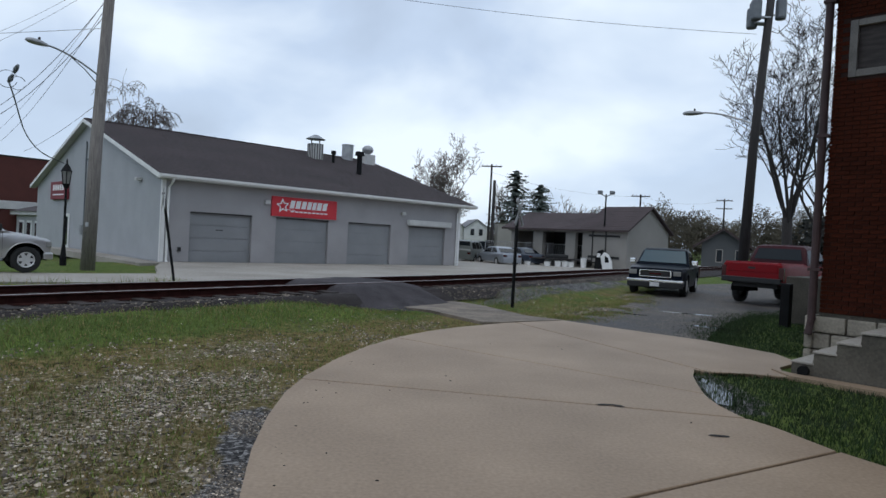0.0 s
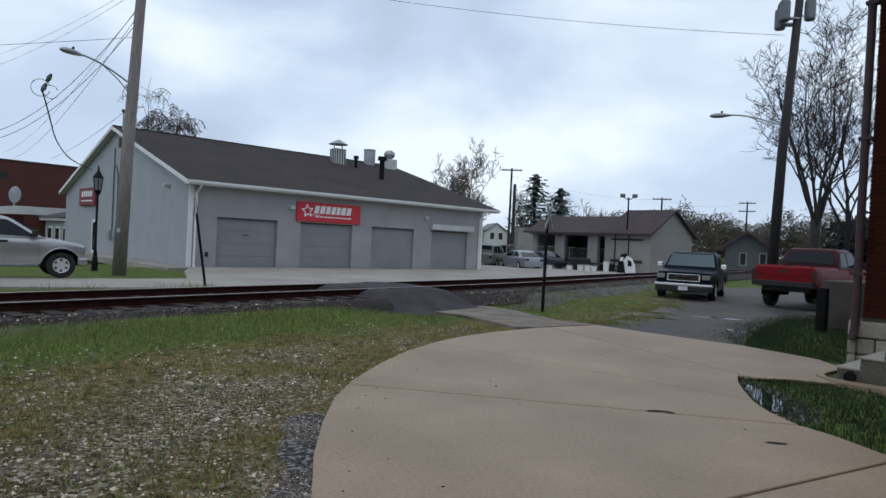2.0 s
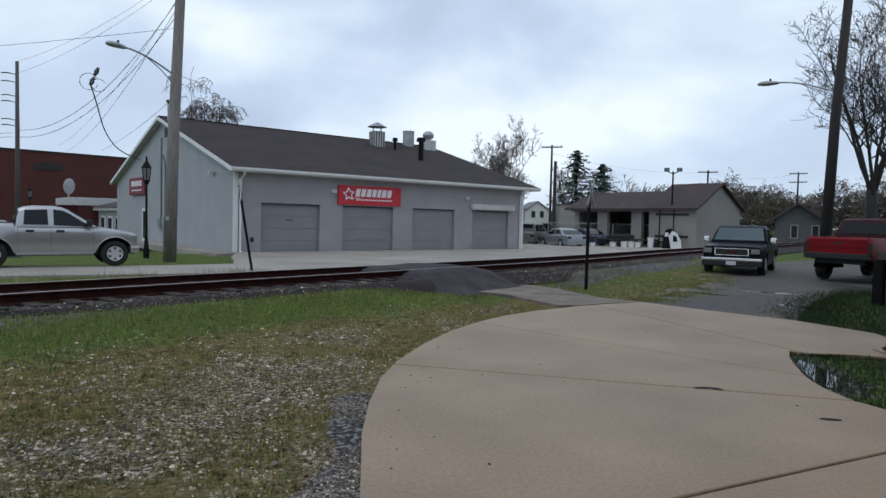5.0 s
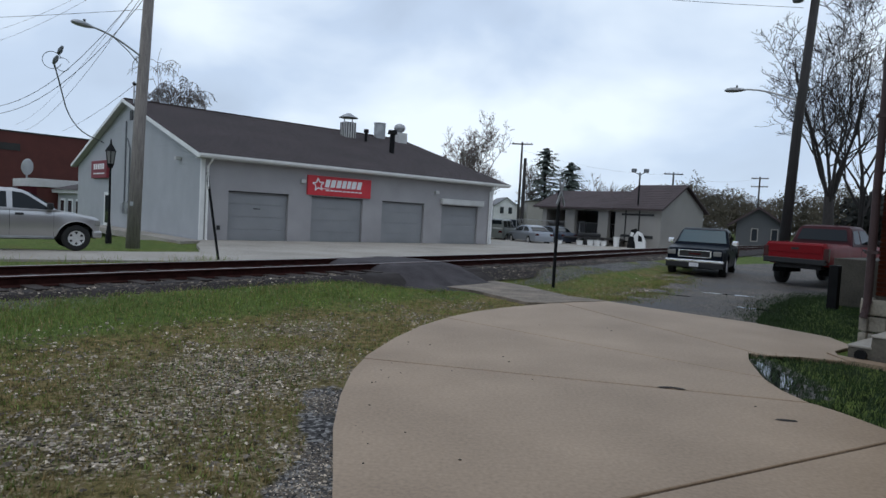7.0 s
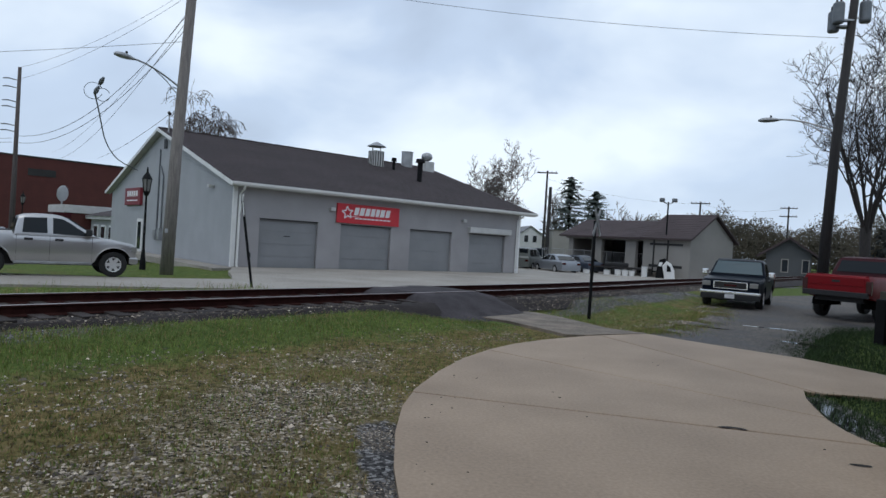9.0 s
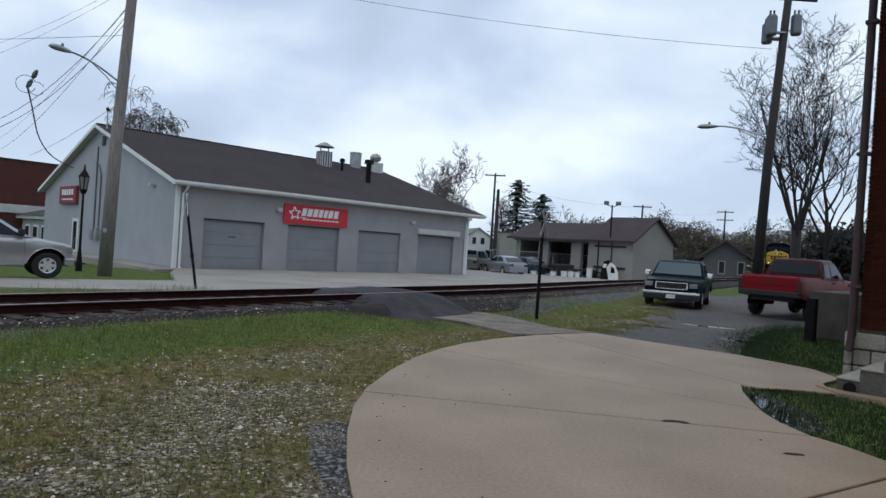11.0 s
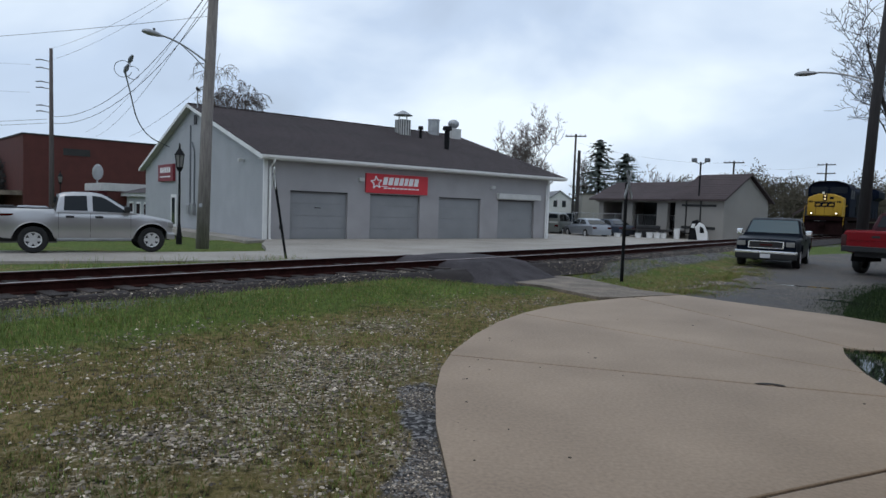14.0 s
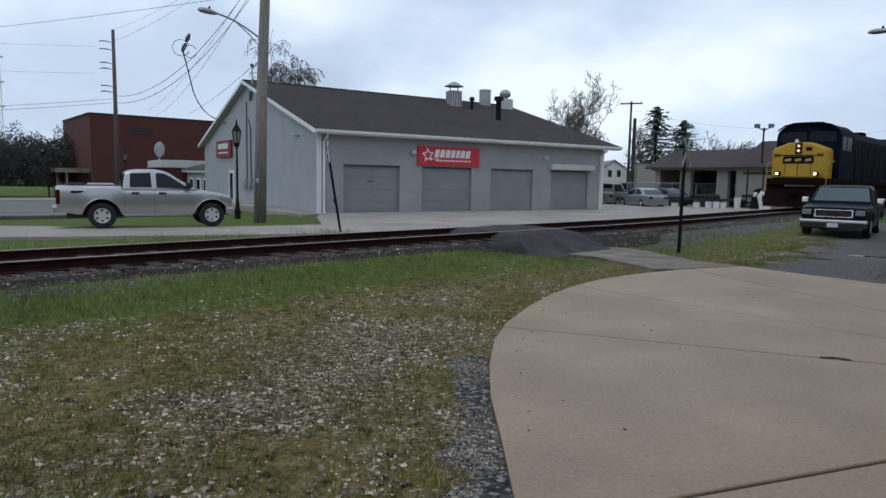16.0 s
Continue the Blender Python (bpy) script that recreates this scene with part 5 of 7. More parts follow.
def cobra_lamp(parent, root, tip, material="galv"):
    root, tip = Vector(root), Vector(tip)
    pts = []
    for k in range(11):
        t = k / 10
        p = root.lerp(tip, t)
        p.z = root.z + (tip.z - root.z) * math.sin(t * math.pi / 2)
        pts.append(p)
    part("lamp_arm", tube(pts, 0.032, 8), material, parent)
    low = root - Vector((0, 0, 0.35))
    part("arm_brace", tube([low, low.lerp(pts[6], 0.5) + Vector((0, 0, 0.06)), pts[6]], 0.018, 6), material, parent)
    d = (tip - root)
    d.z = 0
    d.normalize()
    bm = bmesh.new()
    bmesh.ops.create_uvsphere(bm, u_segments=16, v_segments=10, radius=1.0)
    rot = Matrix.Rotation(math.atan2(d.y, d.x), 4, "Z")
    for v in bm.verts:
        k = 1.0 + 0.25 * v.co.x
        v.co = Vector((v.co.x * 0.42, v.co.y * 0.16 * k, v.co.z * (0.11 if v.co.z > 0 else 0.075) * k))
    bm.transform(Matrix.Translation(tip + d * 0.3 - Vector((0, 0, 0.02))) @ rot)
    head = part("lamp_head", bm, material, parent, "grey cobra-head street lamp", smooth=True)
    part("photocell", tube([tip + d * 0.25 + Vector((0, 0, 0.08)), tip + d * 0.25 + Vector((0, 0, 0.17))], 0.04, 8), "plastic", head)


def crossarm_pole(m, h, label, arms=1, wood="pole_dark"):
    p = thing("utility_pole", m, label, "utility pole", "far utility poles")
    part("pole", tube([(0, 0, -0.3), (0, 0, h)], [0.17, 0.11], 8), wood, p)
    for i in range(arms):
        z = h - 0.25 - i * 1.3
        a = part("crossarm", box(-1.25, 1.25, -0.06, 0.06, z - 0.07, z + 0.07), wood, p)
        for x in (-1.1, -0.55, 0.55, 1.1):
            part("insulator", tube([(x, 0, z + 0.07), (x, 0, z + 0.22)], 0.045, 6), "galv", a)
    return p


def branch_tree(rng, height, spread, trunk_r, depth, up=0.25, clear=0.25, kids=(3, 4), min_r=0.008):
    """Trunk and limb tubes of a leafless tree, as two meshes."""
    trunk, crown = bmesh.new(), bmesh.new()

    def grow(p, d, length, r, level):
        n_ = 4 if level < 2 else 3
        pts, rad = [p], [r]
        q, dd = p, d
        for i in range(n_):
            dd = (dd + Vector((rng.uniform(-1, 1), rng.uniform(-1, 1), rng.uniform(-0.5, 0.9))) * (0.10 if level == 0 else 0.2)).normalized()
            q = q + dd * (length / n_)
            pts.append(q)
            rad.append(max(min_r * 0.7, r * (1 - 0.55 * (i + 1) / n_)))
        add_tube(trunk if level == 0 else crown, pts, rad, 9 if level == 0 else (6 if level == 1 else (4 if level < 4 else 3)), caps=False)
        if level >= depth:
            return
        count = rng.randint(*kids) + (2 if level == 0 else 0)
        for k in range(count):
            t = clear + (1 - clear) * (k + rng.uniform(0.1, 0.9)) / count if level == 0 else rng.uniform(0.3, 1.0)
            i = min(n_ - 1, int(t * n_))
            base = pts[i].lerp(pts[i + 1], t * n_ - i)
            br = rad[i] * 0.62
            ax = Vector((rng.uniform(-1, 1), rng.uniform(-1, 1), 0)).normalized()
            nd = (dd * (0.55 + up) + ax * spread * rng.uniform(0.6, 1.2) + Vector((0, 0, up))).normalized()
            grow(base, nd, length * rng.uniform(0.48, 0.72), max(br, min_r), level + 1)
        grow(pts[-1], dd, length * 0.6, max(rad[-1], min_r), level + 1)

    grow(Vector((0, 0, -0.2)), Vector((0, 0, 1)), height * 0.52, trunk_r, 0)
    return trunk, crown


def fork_tree(m, seed, label, fork, height, reach, r, bark="bark", least=0.012, droop=0.0, thick=0.5, wander=0.16):
    """A leafless tree that forks low into long limbs, bowed out and then up."""
    rng = random.Random(seed)
    t = thing("bare_tree", m, label, "tree", "leafless trees")
    part("trunk", tube([(0, 0, -0.3), (0.05, 0, fork * 0.4), (0.0, 0.05, fork + 0.3)], [r * 1.25, r, r * 0.95], 10), bark, t, smooth=True)
    bm = bmesh.new()

    def limb(p, d, length, rad, level):
        n_ = 6 if level < 2 else 4
        pts, radii, q, dd = [p], [rad], p, d
        for i in range(n_):
            lift = 0.16 if level < 2 else 0.05 - droop
            dd = (dd + Vector((rng.uniform(-1, 1), rng.uniform(-1, 1), rng.uniform(-0.7, 0.7))) * (wander + wander * 0.45 * level) + Vector((0, 0, lift))).normalized()
            q = q + dd * length / n_
            pts.append(q)
            radii.append(max(least, rad * (1 - 0.78 * (i + 1) / n_)))
        add_tube(bm, pts, radii, (7, 6, 4, 3, 3)[level], caps=False)
        if level == 4:
            return
        for k in range((6, 6, 4, 3)[level]):
            u = rng.uniform(0.22, 0.98) * n_
            i = min(n_ - 1, int(u))
            base = pts[i].lerp(pts[i + 1], u - i)
            out = Vector((rng.uniform(-1, 1), rng.uniform(-1, 1), rng.uniform(-0.35, 0.75))).normalized()
            nd = ((pts[i + 1] - pts[i]).normalized() * 0.75 + out * 0.85).normalized()
            limb(base, nd, length * rng.uniform(0.34, 0.58), max(least, radii[i] * 0.52), level + 1)

    count = 6
    for k in range(count):
        a = 6.283 * k / count + rng.uniform(-0.3, 0.3)
        lean = rng.uniform(0.55, 1.0) if k % 3 else 0.25
        d = Vector((math.cos(a) * lean * reach, math.sin(a) * lean * reach, 1.0)).normalized()
        limb(Vector((0, 0, fork + rng.uniform(-0.6, 0.25))), d, (height - fork) * rng.uniform(0.85, 1.12), r * thick, 0)
    part("crown", bm, bark, t)
    return t


def bare_tree(m, seed, height, spread, r, depth, label, bark="bark", twig="bark", min_r=0.012, **kw):
    rng = random.Random(seed)
    t = thing("bare_tree", m, label, "tree", "leafless trees")
    trunk, crown = branch_tree(rng, height, spread, r, depth, min_r=min_r, **kw)
    part("trunk", trunk, bark, t, smooth=True)
    part("crown", crown, twig, t)
    return t


def conifer(m, seed, h):
    rng = random.Random(seed)
    t = thing("conifer", m, "dark green conifer with ragged boughs", "tree", "conifers")
    part("trunk", tube([(0, 0, -0.2), (0, 0, h)], [0.25, 0.03], 7), "bark", t)
    bm = bmesh.new()
    z = h * 0.14
    while z < h:
        k = 1 - z / h
        for _ in range(6):
            a = rng.uniform(0, 6.283)
            ln = h * 0.5 * (k ** 0.55 + 0.05) * rng.uniform(0.35, 1.15)
            d = Vector((math.cos(a), math.sin(a), rng.uniform(-0.15, 0.3)))
            for s in range(7):
                c = Vector((0, 0, z)) + d * ln * (s + 1) / 7 + Vector((0, 0, -0.04 * s * ln * 0.5))
                w = 0.38 * (1.1 - s / 9) * rng.uniform(0.6, 1.3)
                sd = Vector((-math.sin(a), math.cos(a), rng.uniform(-0.4, 0.4)))
                quad(bm, c - sd * w, c + d * w * 0.9 + Vector((0, 0, -0.15)), c + sd * w, c - d * w * 0.5 + Vector((0, 0, 0.18)))
        z += h * 0.022
    part("foliage", bm, "conifer", t)
    return t


def leaf_mass(name, spots, seed, material, size, per, label, category):
    """A wood's edge far off: thousands of small leaf clumps with gaps, and stems below."""
    rng = random.Random(seed)
    vs, fs = [], []
    for x, y, z, rx, rz in spots:
        for _ in range(per):
            while True:
                d = Vector((rng.uniform(-1, 1), rng.uniform(-1, 1), rng.uniform(-1, 1)))
                if 0.25 < d.length < 1:
                    break
            lump = 0.75 + 0.45 * noise.noise(d * 2.3 + Vector((x, y, z)))
            c = Vector((x + d.x * rx * lump, y + d.y * rx * lump, max(0.0, z + d.z * rz * lump)))
            a = Vector((rng.uniform(-1, 1), rng.uniform(-1, 1), rng.uniform(-1, 1))).normalized() * size * rng.uniform(0.5, 1.4)
            b = a.orthogonal().normalized() * size * rng.uniform(0.4, 1.0)
            i = len(vs)
            vs += [c - a, c + b, c + a, c - b]
            fs.append((i, i + 1, i + 2, i + 3))
    me = bpy.data.meshes.new(name)
    me.from_pydata(vs, [], fs)
    me.materials.append(M[material])
    return tagged(new(name, me), label, category, kind="stuff")


def make_far_buildings():
    # beige building with open bays
    o = Vector((14.0, 50.0, 0))
    ang = math.degrees(math.atan2(GN.y, GN.x))
    b = thing("beige_shed", pose(o.x, o.y, -0.15, 0, 0, ang), "long beige workshop with open bays and a grey-brown roof", "building")
    # local x runs along its front away from the gable corner, local -y is towards its depth
    D = 6.5
    part("gable_block", box(0, 4.0, -D, 0, 0, 3.2), "beige", b)
    part("gable_end", prism([(-D, 3.2), (0, 3.2), (-D / 2, 5.05)], "x", 0.0, 0.2), "beige", b)
    roof_plane(b, -0.3, 4.1, 0.4, 3.15, -D / 2, 5.2, "roof_grey")
    roof_plane(b, -0.3, 4.1, -D - 0.4, 3.15, -D / 2, 5.2, "roof_grey", name="rear_roof")
    part("bay_back", box(4.0, 11.45, -D, -D + 0.2, 0, 3.0), "inside", b)
    part("bay_floor", box(4.0, 11.45, -D + 0.2, 0, -0.1, 0.02), "concrete_old", b)
    for x, pw in ((4.7, 0.95), (8.0, 1.0), (11.0, 0.45)):
        part("bay_pier", box(x, x + pw, -0.4, -0.01, 0.02, 2.86), "beige", b)
    part("bay_head", box(4.01, 11.9, -0.4, -0.02, 2.86, 3.15), "beige", b)
    part("bay_end", box(11.46, 11.8, -D, -0.41, 0, 3.1), "beige", b)
    roof_plane(b, 4.11, 12.2, 0.5, 3.12, -D / 2, 4.66, "roof_grey", name="bay_roof")
    roof_plane(b, 4.11, 12.2, -D - 0.4, 3.12, -D / 2, 4.66, "roof_grey", name="rear_roof")
    part("dark_strip", box(0.6, 3.4, 0.0, 0.05, 0.9, 1.1), "inside", b)
    part("dark_strip", box(0.6, 3.4, 0.0, 0.05, 2.6, 2.76), "inside", b)
    for x in (1.8, 3.0):
        part("downspout", box(x, x + 0.08, 0.0, 0.07, 0.3, 3.0), "inside", b)
    # grey-blue hut by the line
    h = thing("trackside_hut", pose(31.6, 74.2, -0.1, 0, 0, -22), "small blue-grey gabled hut beside the railway", "hut")
    part("wall", box(-2.2, 2.2, 0, 5, 0, 2.9), "hut", h)
    part("gable", prism([(-2.2, 2.9), (2.2, 2.9), (0, 4.35)], "y", 0, 0.15), "hut", h)
    for s in (-1, 1):
        bm = prism([(s * 3.2, 2.45), (0, 4.6), (0, 4.37), (s * 3.15, 2.25)], "y", -0.7, 5.5)
        part("roof_slope", bm, "roof_grey", h)
    for x in (-0.7, 1.3):
        w = part("window", box(x, x + 0.75, -0.05, 0, 0.7, 2.2), "beige", h)
        part("pane", box(x + 0.1, x + 0.65, -0.06, -0.05, 0.8, 2.1), "win", w)
    # brown brick block across the street
    k = thing("brick_block", pose(-49.4, 59.5, -1.4, 0, 0, 50), "flat-roofed brown brick block across the street", "building")
    part("wall", box(0, 46, 0, 0.4, 0, 9.0), "brick_far", k)
    part("end_wall", box(0, 0.4, 0.41, 15, 0, 9.0), "brick_far", k)
    part("rear_wall", box(0.41, 46, 14.6, 15, 0, 8.9), "brick_far", k)
    part("flat_roof", box(0.41, 45.9, 0.41, 14.6, 8.6, 8.7), "inside", k)
    part("coping", box(-0.08, 46, -0.08, 0.48, 9.0, 9.14), "inside", k)
    part("end_coping", box(-0.08, 0.48, 0.49, 15, 9.0, 9.14), "inside", k)
    part("wall_vent", box(3.5, 6.0, -0.05, 0.0, 7.2, 7.9), "inside", k)
    c = part("entrance_canopy", box(-2.4, -0.02, 0.5, 13, 3.0, 3.45), "path", k, "brown flat porch roof")
    for y in (0.8, 6.5, 12.5):
        part("porch_post", box(-2.2, -2.0, y, y + 0.2, 0, 3.0), "path", c)
    # white house and low block behind the lot
    w = thing("white_house", pose(3.2, 97, -0.2, 0, 0, 8), "white two-storey clapboard house beyond the lot", "house")
    for x0, x1, y0, top in ((-4.0, -0.35, 0.0, 3.9), (-0.3, 3.4, -0.8, 3.7)):
        xm = (x0 + x1) / 2
        part("wall", box(x0, x1, y0, 7, 0, top), "white", w)
        part("gable", prism([(x0, top), (x1, top), (xm, top + 1.15)], "y", y0, y0 + 0.2), "white", w)
        for a, c in ((x1 + 0.25, top - 0.12), (x0 - 0.0, top)):
            part("roof_slope", prism([(a, c), (xm, top + 1.32), (xm, top + 1.17), (a, c - 0.14)], "y", y0 - 0.25, 7.2), "roof_pale", w)
        for z in (0.7, 2.6):
            for x in (xm - 0.9, xm + 0.35):
                part("window", box(x, x + 0.55, y0 - 0.04, y0, z, z + 0.95), "win", w)
    t = thing("tan_block", pose(9.0, 92, -0.2), "low tan flat-roofed block beyond the lot", "building")
    part("wall", box(-1.4, 4, 0, 6, 0, 4.4), "beige", t)
    part("coping", box(-1.5, 4.1, -0.1, 6.1, 4.4, 4.55), "concrete_old", t)


make_depot()
# two unseen walls, added to keep sky light off the brick and lawn
tagged(obj("light_block_south", box(-6, 14, -8.3, -8.0, -0.1, 8.0), "brick_far"), "unseen plain brick wall added to block sky light", "wall", kind="structure")
we = obj("light_block_east", box(0, 11.5, -0.35, 0, -0.1, 8.9), "brick_far")
we.matrix_world = pose(12.2, 3.85, 0, 0, 0, 224)
tagged(we, "unseen plain brick wall added to block sky light", "wall", kind="structure")
make_far_buildings()


# ---- vehicles ----
make_pickup("crew_cab_pickup", pose(-14.34, 19.05, -0.02, 0, 0, 40.2), "silver crew-cab pickup parked on the concrete drive", "silver", pickup_spec(True, False))
make_pickup("parked_pickup", pose(8.95, 26.2, -0.02, 0, 0, -116.5), "dark grey-blue older pickup with a chrome bumper on the lane", "dark_teal", raised(pickup_spec(False, True), -0.12))
spec = raised(pickup_spec(False, True), 0.18, 0.04)
spec["mirror"], spec["rail"], spec["bumper"], spec["cab_paint"] = "plastic", "car_red", "plastic", "maroon"
make_pickup("red_pickup", pose(12.3, 23.4, 0.0, 0, 0, 40), "faded red pickup parked with its tailgate to the lane", "car_red", spec)
make_sedan(pose(4.35, 51.5, -0.15, 0, 0, 114), "silver sedan parked on the garage lot", "silver_blue")
make_sedan(pose(6.3, 54.0, -0.15, 0, 0, 122), "dark blue-grey sedan parked on the garage lot", "blue_grey")
make_sedan(pose(2.3, 54.5, -0.15, 0, 0, 70), "grey-green estate car parked behind the garage", "estate", True, "estate_car")
make_sedan(pose(4.0, 66.0, -0.15, 0, 0, 80), "dark estate car in the far row of the lot", "dark_teal", True, "estate_car")


def make_locomotive():
    """A diesel freight locomotive; x ahead, origin on the rails below its nose."""
    v = thing("locomotive", pose(0, 0, 0), "blue and yellow diesel freight locomotive with lit headlights", "locomotive")
    part("nose", prism([(-1.27, 1.62), (1.27, 1.62), (1.27, 3.02), (1.18, 3.16), (0.5, 3.44), (-0.5, 3.44), (-1.18, 3.16), (-1.27, 3.02)], "x", -1.35, 0.0, 0.09), "loco_yellow", v, "bright yellow wide nose")
    part("cab", prism([(-1.55, 1.6), (1.55, 1.6), (1.55, 3.85), (1.46, 4.12), (1.1, 4.40), (0.6, 4.52), (-0.6, 4.52), (-1.1, 4.40), (-1.46, 4.12), (-1.55, 3.85)], "x", -4.2, -1.36, 0.05), "loco_blue", v, "dark blue cab")
    part("cab_visor", prism([(-1.5, 4.12), (-1.13, 4.42), (-0.6, 4.55), (0.6, 4.55), (1.13, 4.42), (1.5, 4.12), (1.13, 4.36), (0.6, 4.48), (-0.6, 4.48), (-1.13, 4.36)], "x", -1.36, -1.12), "loco_grey", v)
    for s in (-1, 1):
        part("windshield", box(-1.365, -1.345, min(s * 0.1, s * 1.32), max(s * 0.1, s * 1.32), 3.54, 4.06, 0.006), "loco_glass", v)
        part("side_window", box(-3.4, -2.6, s * 1.551 - 0.01, s * 1.551 + 0.01, 3.1, 3.8), "loco_glass", v)
        part("side_window", box(-2.4, -1.7, s * 1.551 - 0.01, s * 1.551 + 0.01, 3.1, 3.8), "loco_glass", v)
        part("ditch_light_can", tube([(0.0, s * 0.9, 1.84), (0.24, s * 0.9, 1.84)], 0.12, 14), "loco_black", v)
        part("ditch_light", tube([(0.24, s * 0.9, 1.84), (0.26, s * 0.9, 1.84)], 0.075, 14), "headlight", v, "lit ditch light")
        part("number_board", box(-0.01, 0.014, s * 1.02 - 0.17, s * 1.02 + 0.17, 2.68, 2.9), "loco_number", v, "yellow number board with dark bars")
        for k in range(3):
            part("number_bar", box(0.014, 0.02, s * 1.02 - 0.14 + k * 0.1, s * 1.02 - 0.07 + k * 0.1, 2.72, 2.86), "loco_blue", v)
        part("nose_seam", box(-0.005, 0.008, s * 0.62 - 0.012, s * 0.62 + 0.012, 1.75, 2.75), "loco_grey", v)
        part("grab_iron", tube([(0.02, s * 1.2, 1.7), (0.09, s * 1.2, 1.75), (0.09, s * 1.2, 2.55), (0.02, s * 1.2, 2.6)], 0.02, 6), "loco_yellow", v)
        part("handrail", tube([(0.2, s * 1.42, 0.9), (0.2, s * 1.42, 2.3), (0.0, s * 1.42, 2.4), (-1.0, s * 1.42, 2.5)], 0.022, 6), "loco_yellow", v)
        part("step_well", box(-1.1, 0.0, s * 1.2 - 0.3, s * 1.2 + 0.3, 0.35, 1.5), "loco_black", v)
        for k in range(3):
            part("step", box(-0.7, 0.06, s * 1.3 - 0.22, s * 1.3 + 0.22, 0.5 + k * 0.32, 0.54 + k * 0.32), "loco_grey", v)
        part("walkway_rail", tube([(-4.4, s * 1.5, 2.5), (-21.6, s * 1.5, 2.5)], 0.022, 6), "loco_grey", v)
        for k in range(10):
            part("stanchion", tube([(-4.6 - k * 1.85, s * 1.5, 1.6), (-4.6 - k * 1.85, s * 1.5, 2.5)], 0.02, 5), "loco_grey", v)
    h = part("headlight_box", box(-0.05, 0.045, -0.16, 0.16, 2.86, 3.42, 0.02), "black", v)
    for z in (3.02, 3.26):
        part("headlight", tube([(0.04, 0.0, z), (0.06, 0.0, z)], 0.07, 14), "headlight_low", h, "dimmed headlight")
    part("class_light", box(-0.25, -0.1, -0.24, -0.1, 3.44, 3.6, 0.02), "white", v)
    part("nose_window", box(-0.01, 0.012, 0.34, 0.62, 3.0, 3.2, 0.01), "black", v)
    # brand drawn as plain hollow dark shapes under a bar
    for y in (-0.48, 0.0, 0.48):
        e = part("emblem_shape", prism([(y - 0.25, 2.36), (y + 0.19, 2.36), (y + 0.25, 2.44), (y + 0.25, 2.74), (y - 0.19, 2.74), (y - 0.25, 2.66)], "x", 0.0, 0.012), "loco_blue", v)
        part("emblem_core", prism([(y - 0.15, 2.46), (y + 0.15, 2.50), (y + 0.15, 2.64), (y - 0.15, 2.60)], "x", 0.012, 0.018), "loco_yellow", e)
    part("emblem_line", box(0.0, 0.012, -0.85, 0.85, 2.76, 2.81), "loco_blue", v)
    part("nose_seam", box(-0.005, 0.008, -0.014, 0.014, 1.7, 2.34), "loco_grey", v)
    part("frame_sill", box(-22.2, 0.05, -1.5, 1.5, 1.3, 1.6, 0.03), "loco_black", v)
    part("anticlimber", box(-0.02, 0.28, -1.35, 1.35, 1.25, 1.5, 0.03), "loco_black", v)
    part("plow", prism([(0.1, 0.12), (0.45, 0.12), (0.25, 0.7), (0.05, 1.2), (-0.1, 1.2)], "y", -1.45, 1.45), "loco_black", v)
    part("coupler", box(0.2, 0.75, -0.18, 0.18, 0.7, 1.05, 0.06), "loco_black", v)
    part("hood", prism([(-1.0, 1.6), (1.0, 1.6), (1.0, 3.9), (0.75, 4.3), (-0.75, 4.3), (-1.0, 3.9)], "x", -17.5, -4.21), "loco_blue", v, "dark blue long hood")
    part("radiator", prism([(-1.0, 1.6), (1.0, 1.6), (1.0, 3.4), (1.5, 3.7), (1.5, 4.3), (1.2, 4.55), (-1.2, 4.55), (-1.5, 4.3), (-1.5, 3.7), (-1.0, 3.4)], "x", -21.8, -17.51), "loco_blue", v)
    for k in range(8):
        for s in (-1, 1):
            part("hood_door", box(-16.9 + k * 1.5, -15.6 + k * 1.5, s * 1.0 - 0.02, s * 1.0 + 0.02, 1.8, 3.7), "loco_grey", v)
    part("exhaust", box(-11.5, -10.5, -0.4, 0.4, 4.3, 4.6, 0.05), "loco_black", v)
    part("horn", box(-5.2, -4.8, -0.3, 0.3, 4.3, 4.55, 0.05), "loco_black", v)
    part("ac_box", box(-3.6, -2.5, -0.5, 0.5, 4.38, 4.5, 0.04), "loco_blue", v)
    part("fuel_tank", prism([(-1.35, 0.6), (-1.1, 0.25), (1.1, 0.25), (1.35, 0.6), (1.35, 1.3), (-1.35, 1.3)], "x", -13.5, -8.2), "loco_black", v)
    for x0 in (-6.6, -18.6):
        part("bogie_frame", box(x0 - 0.6, x0 + 4.4, -1.25, 1.25, 0.45, 1.15, 0.05), "loco_black", v)
        for k in range(3):
            for s in (-1, 1):
                part("wheel", tube([(x0 + 0.1 + k * 1.85, s * 0.70, 0.53), (x0 + 0.1 + k * 1.85, s * 0.83, 0.53)], 0.53, 20), "loco_black", v)
    return v


loco = make_locomotive()


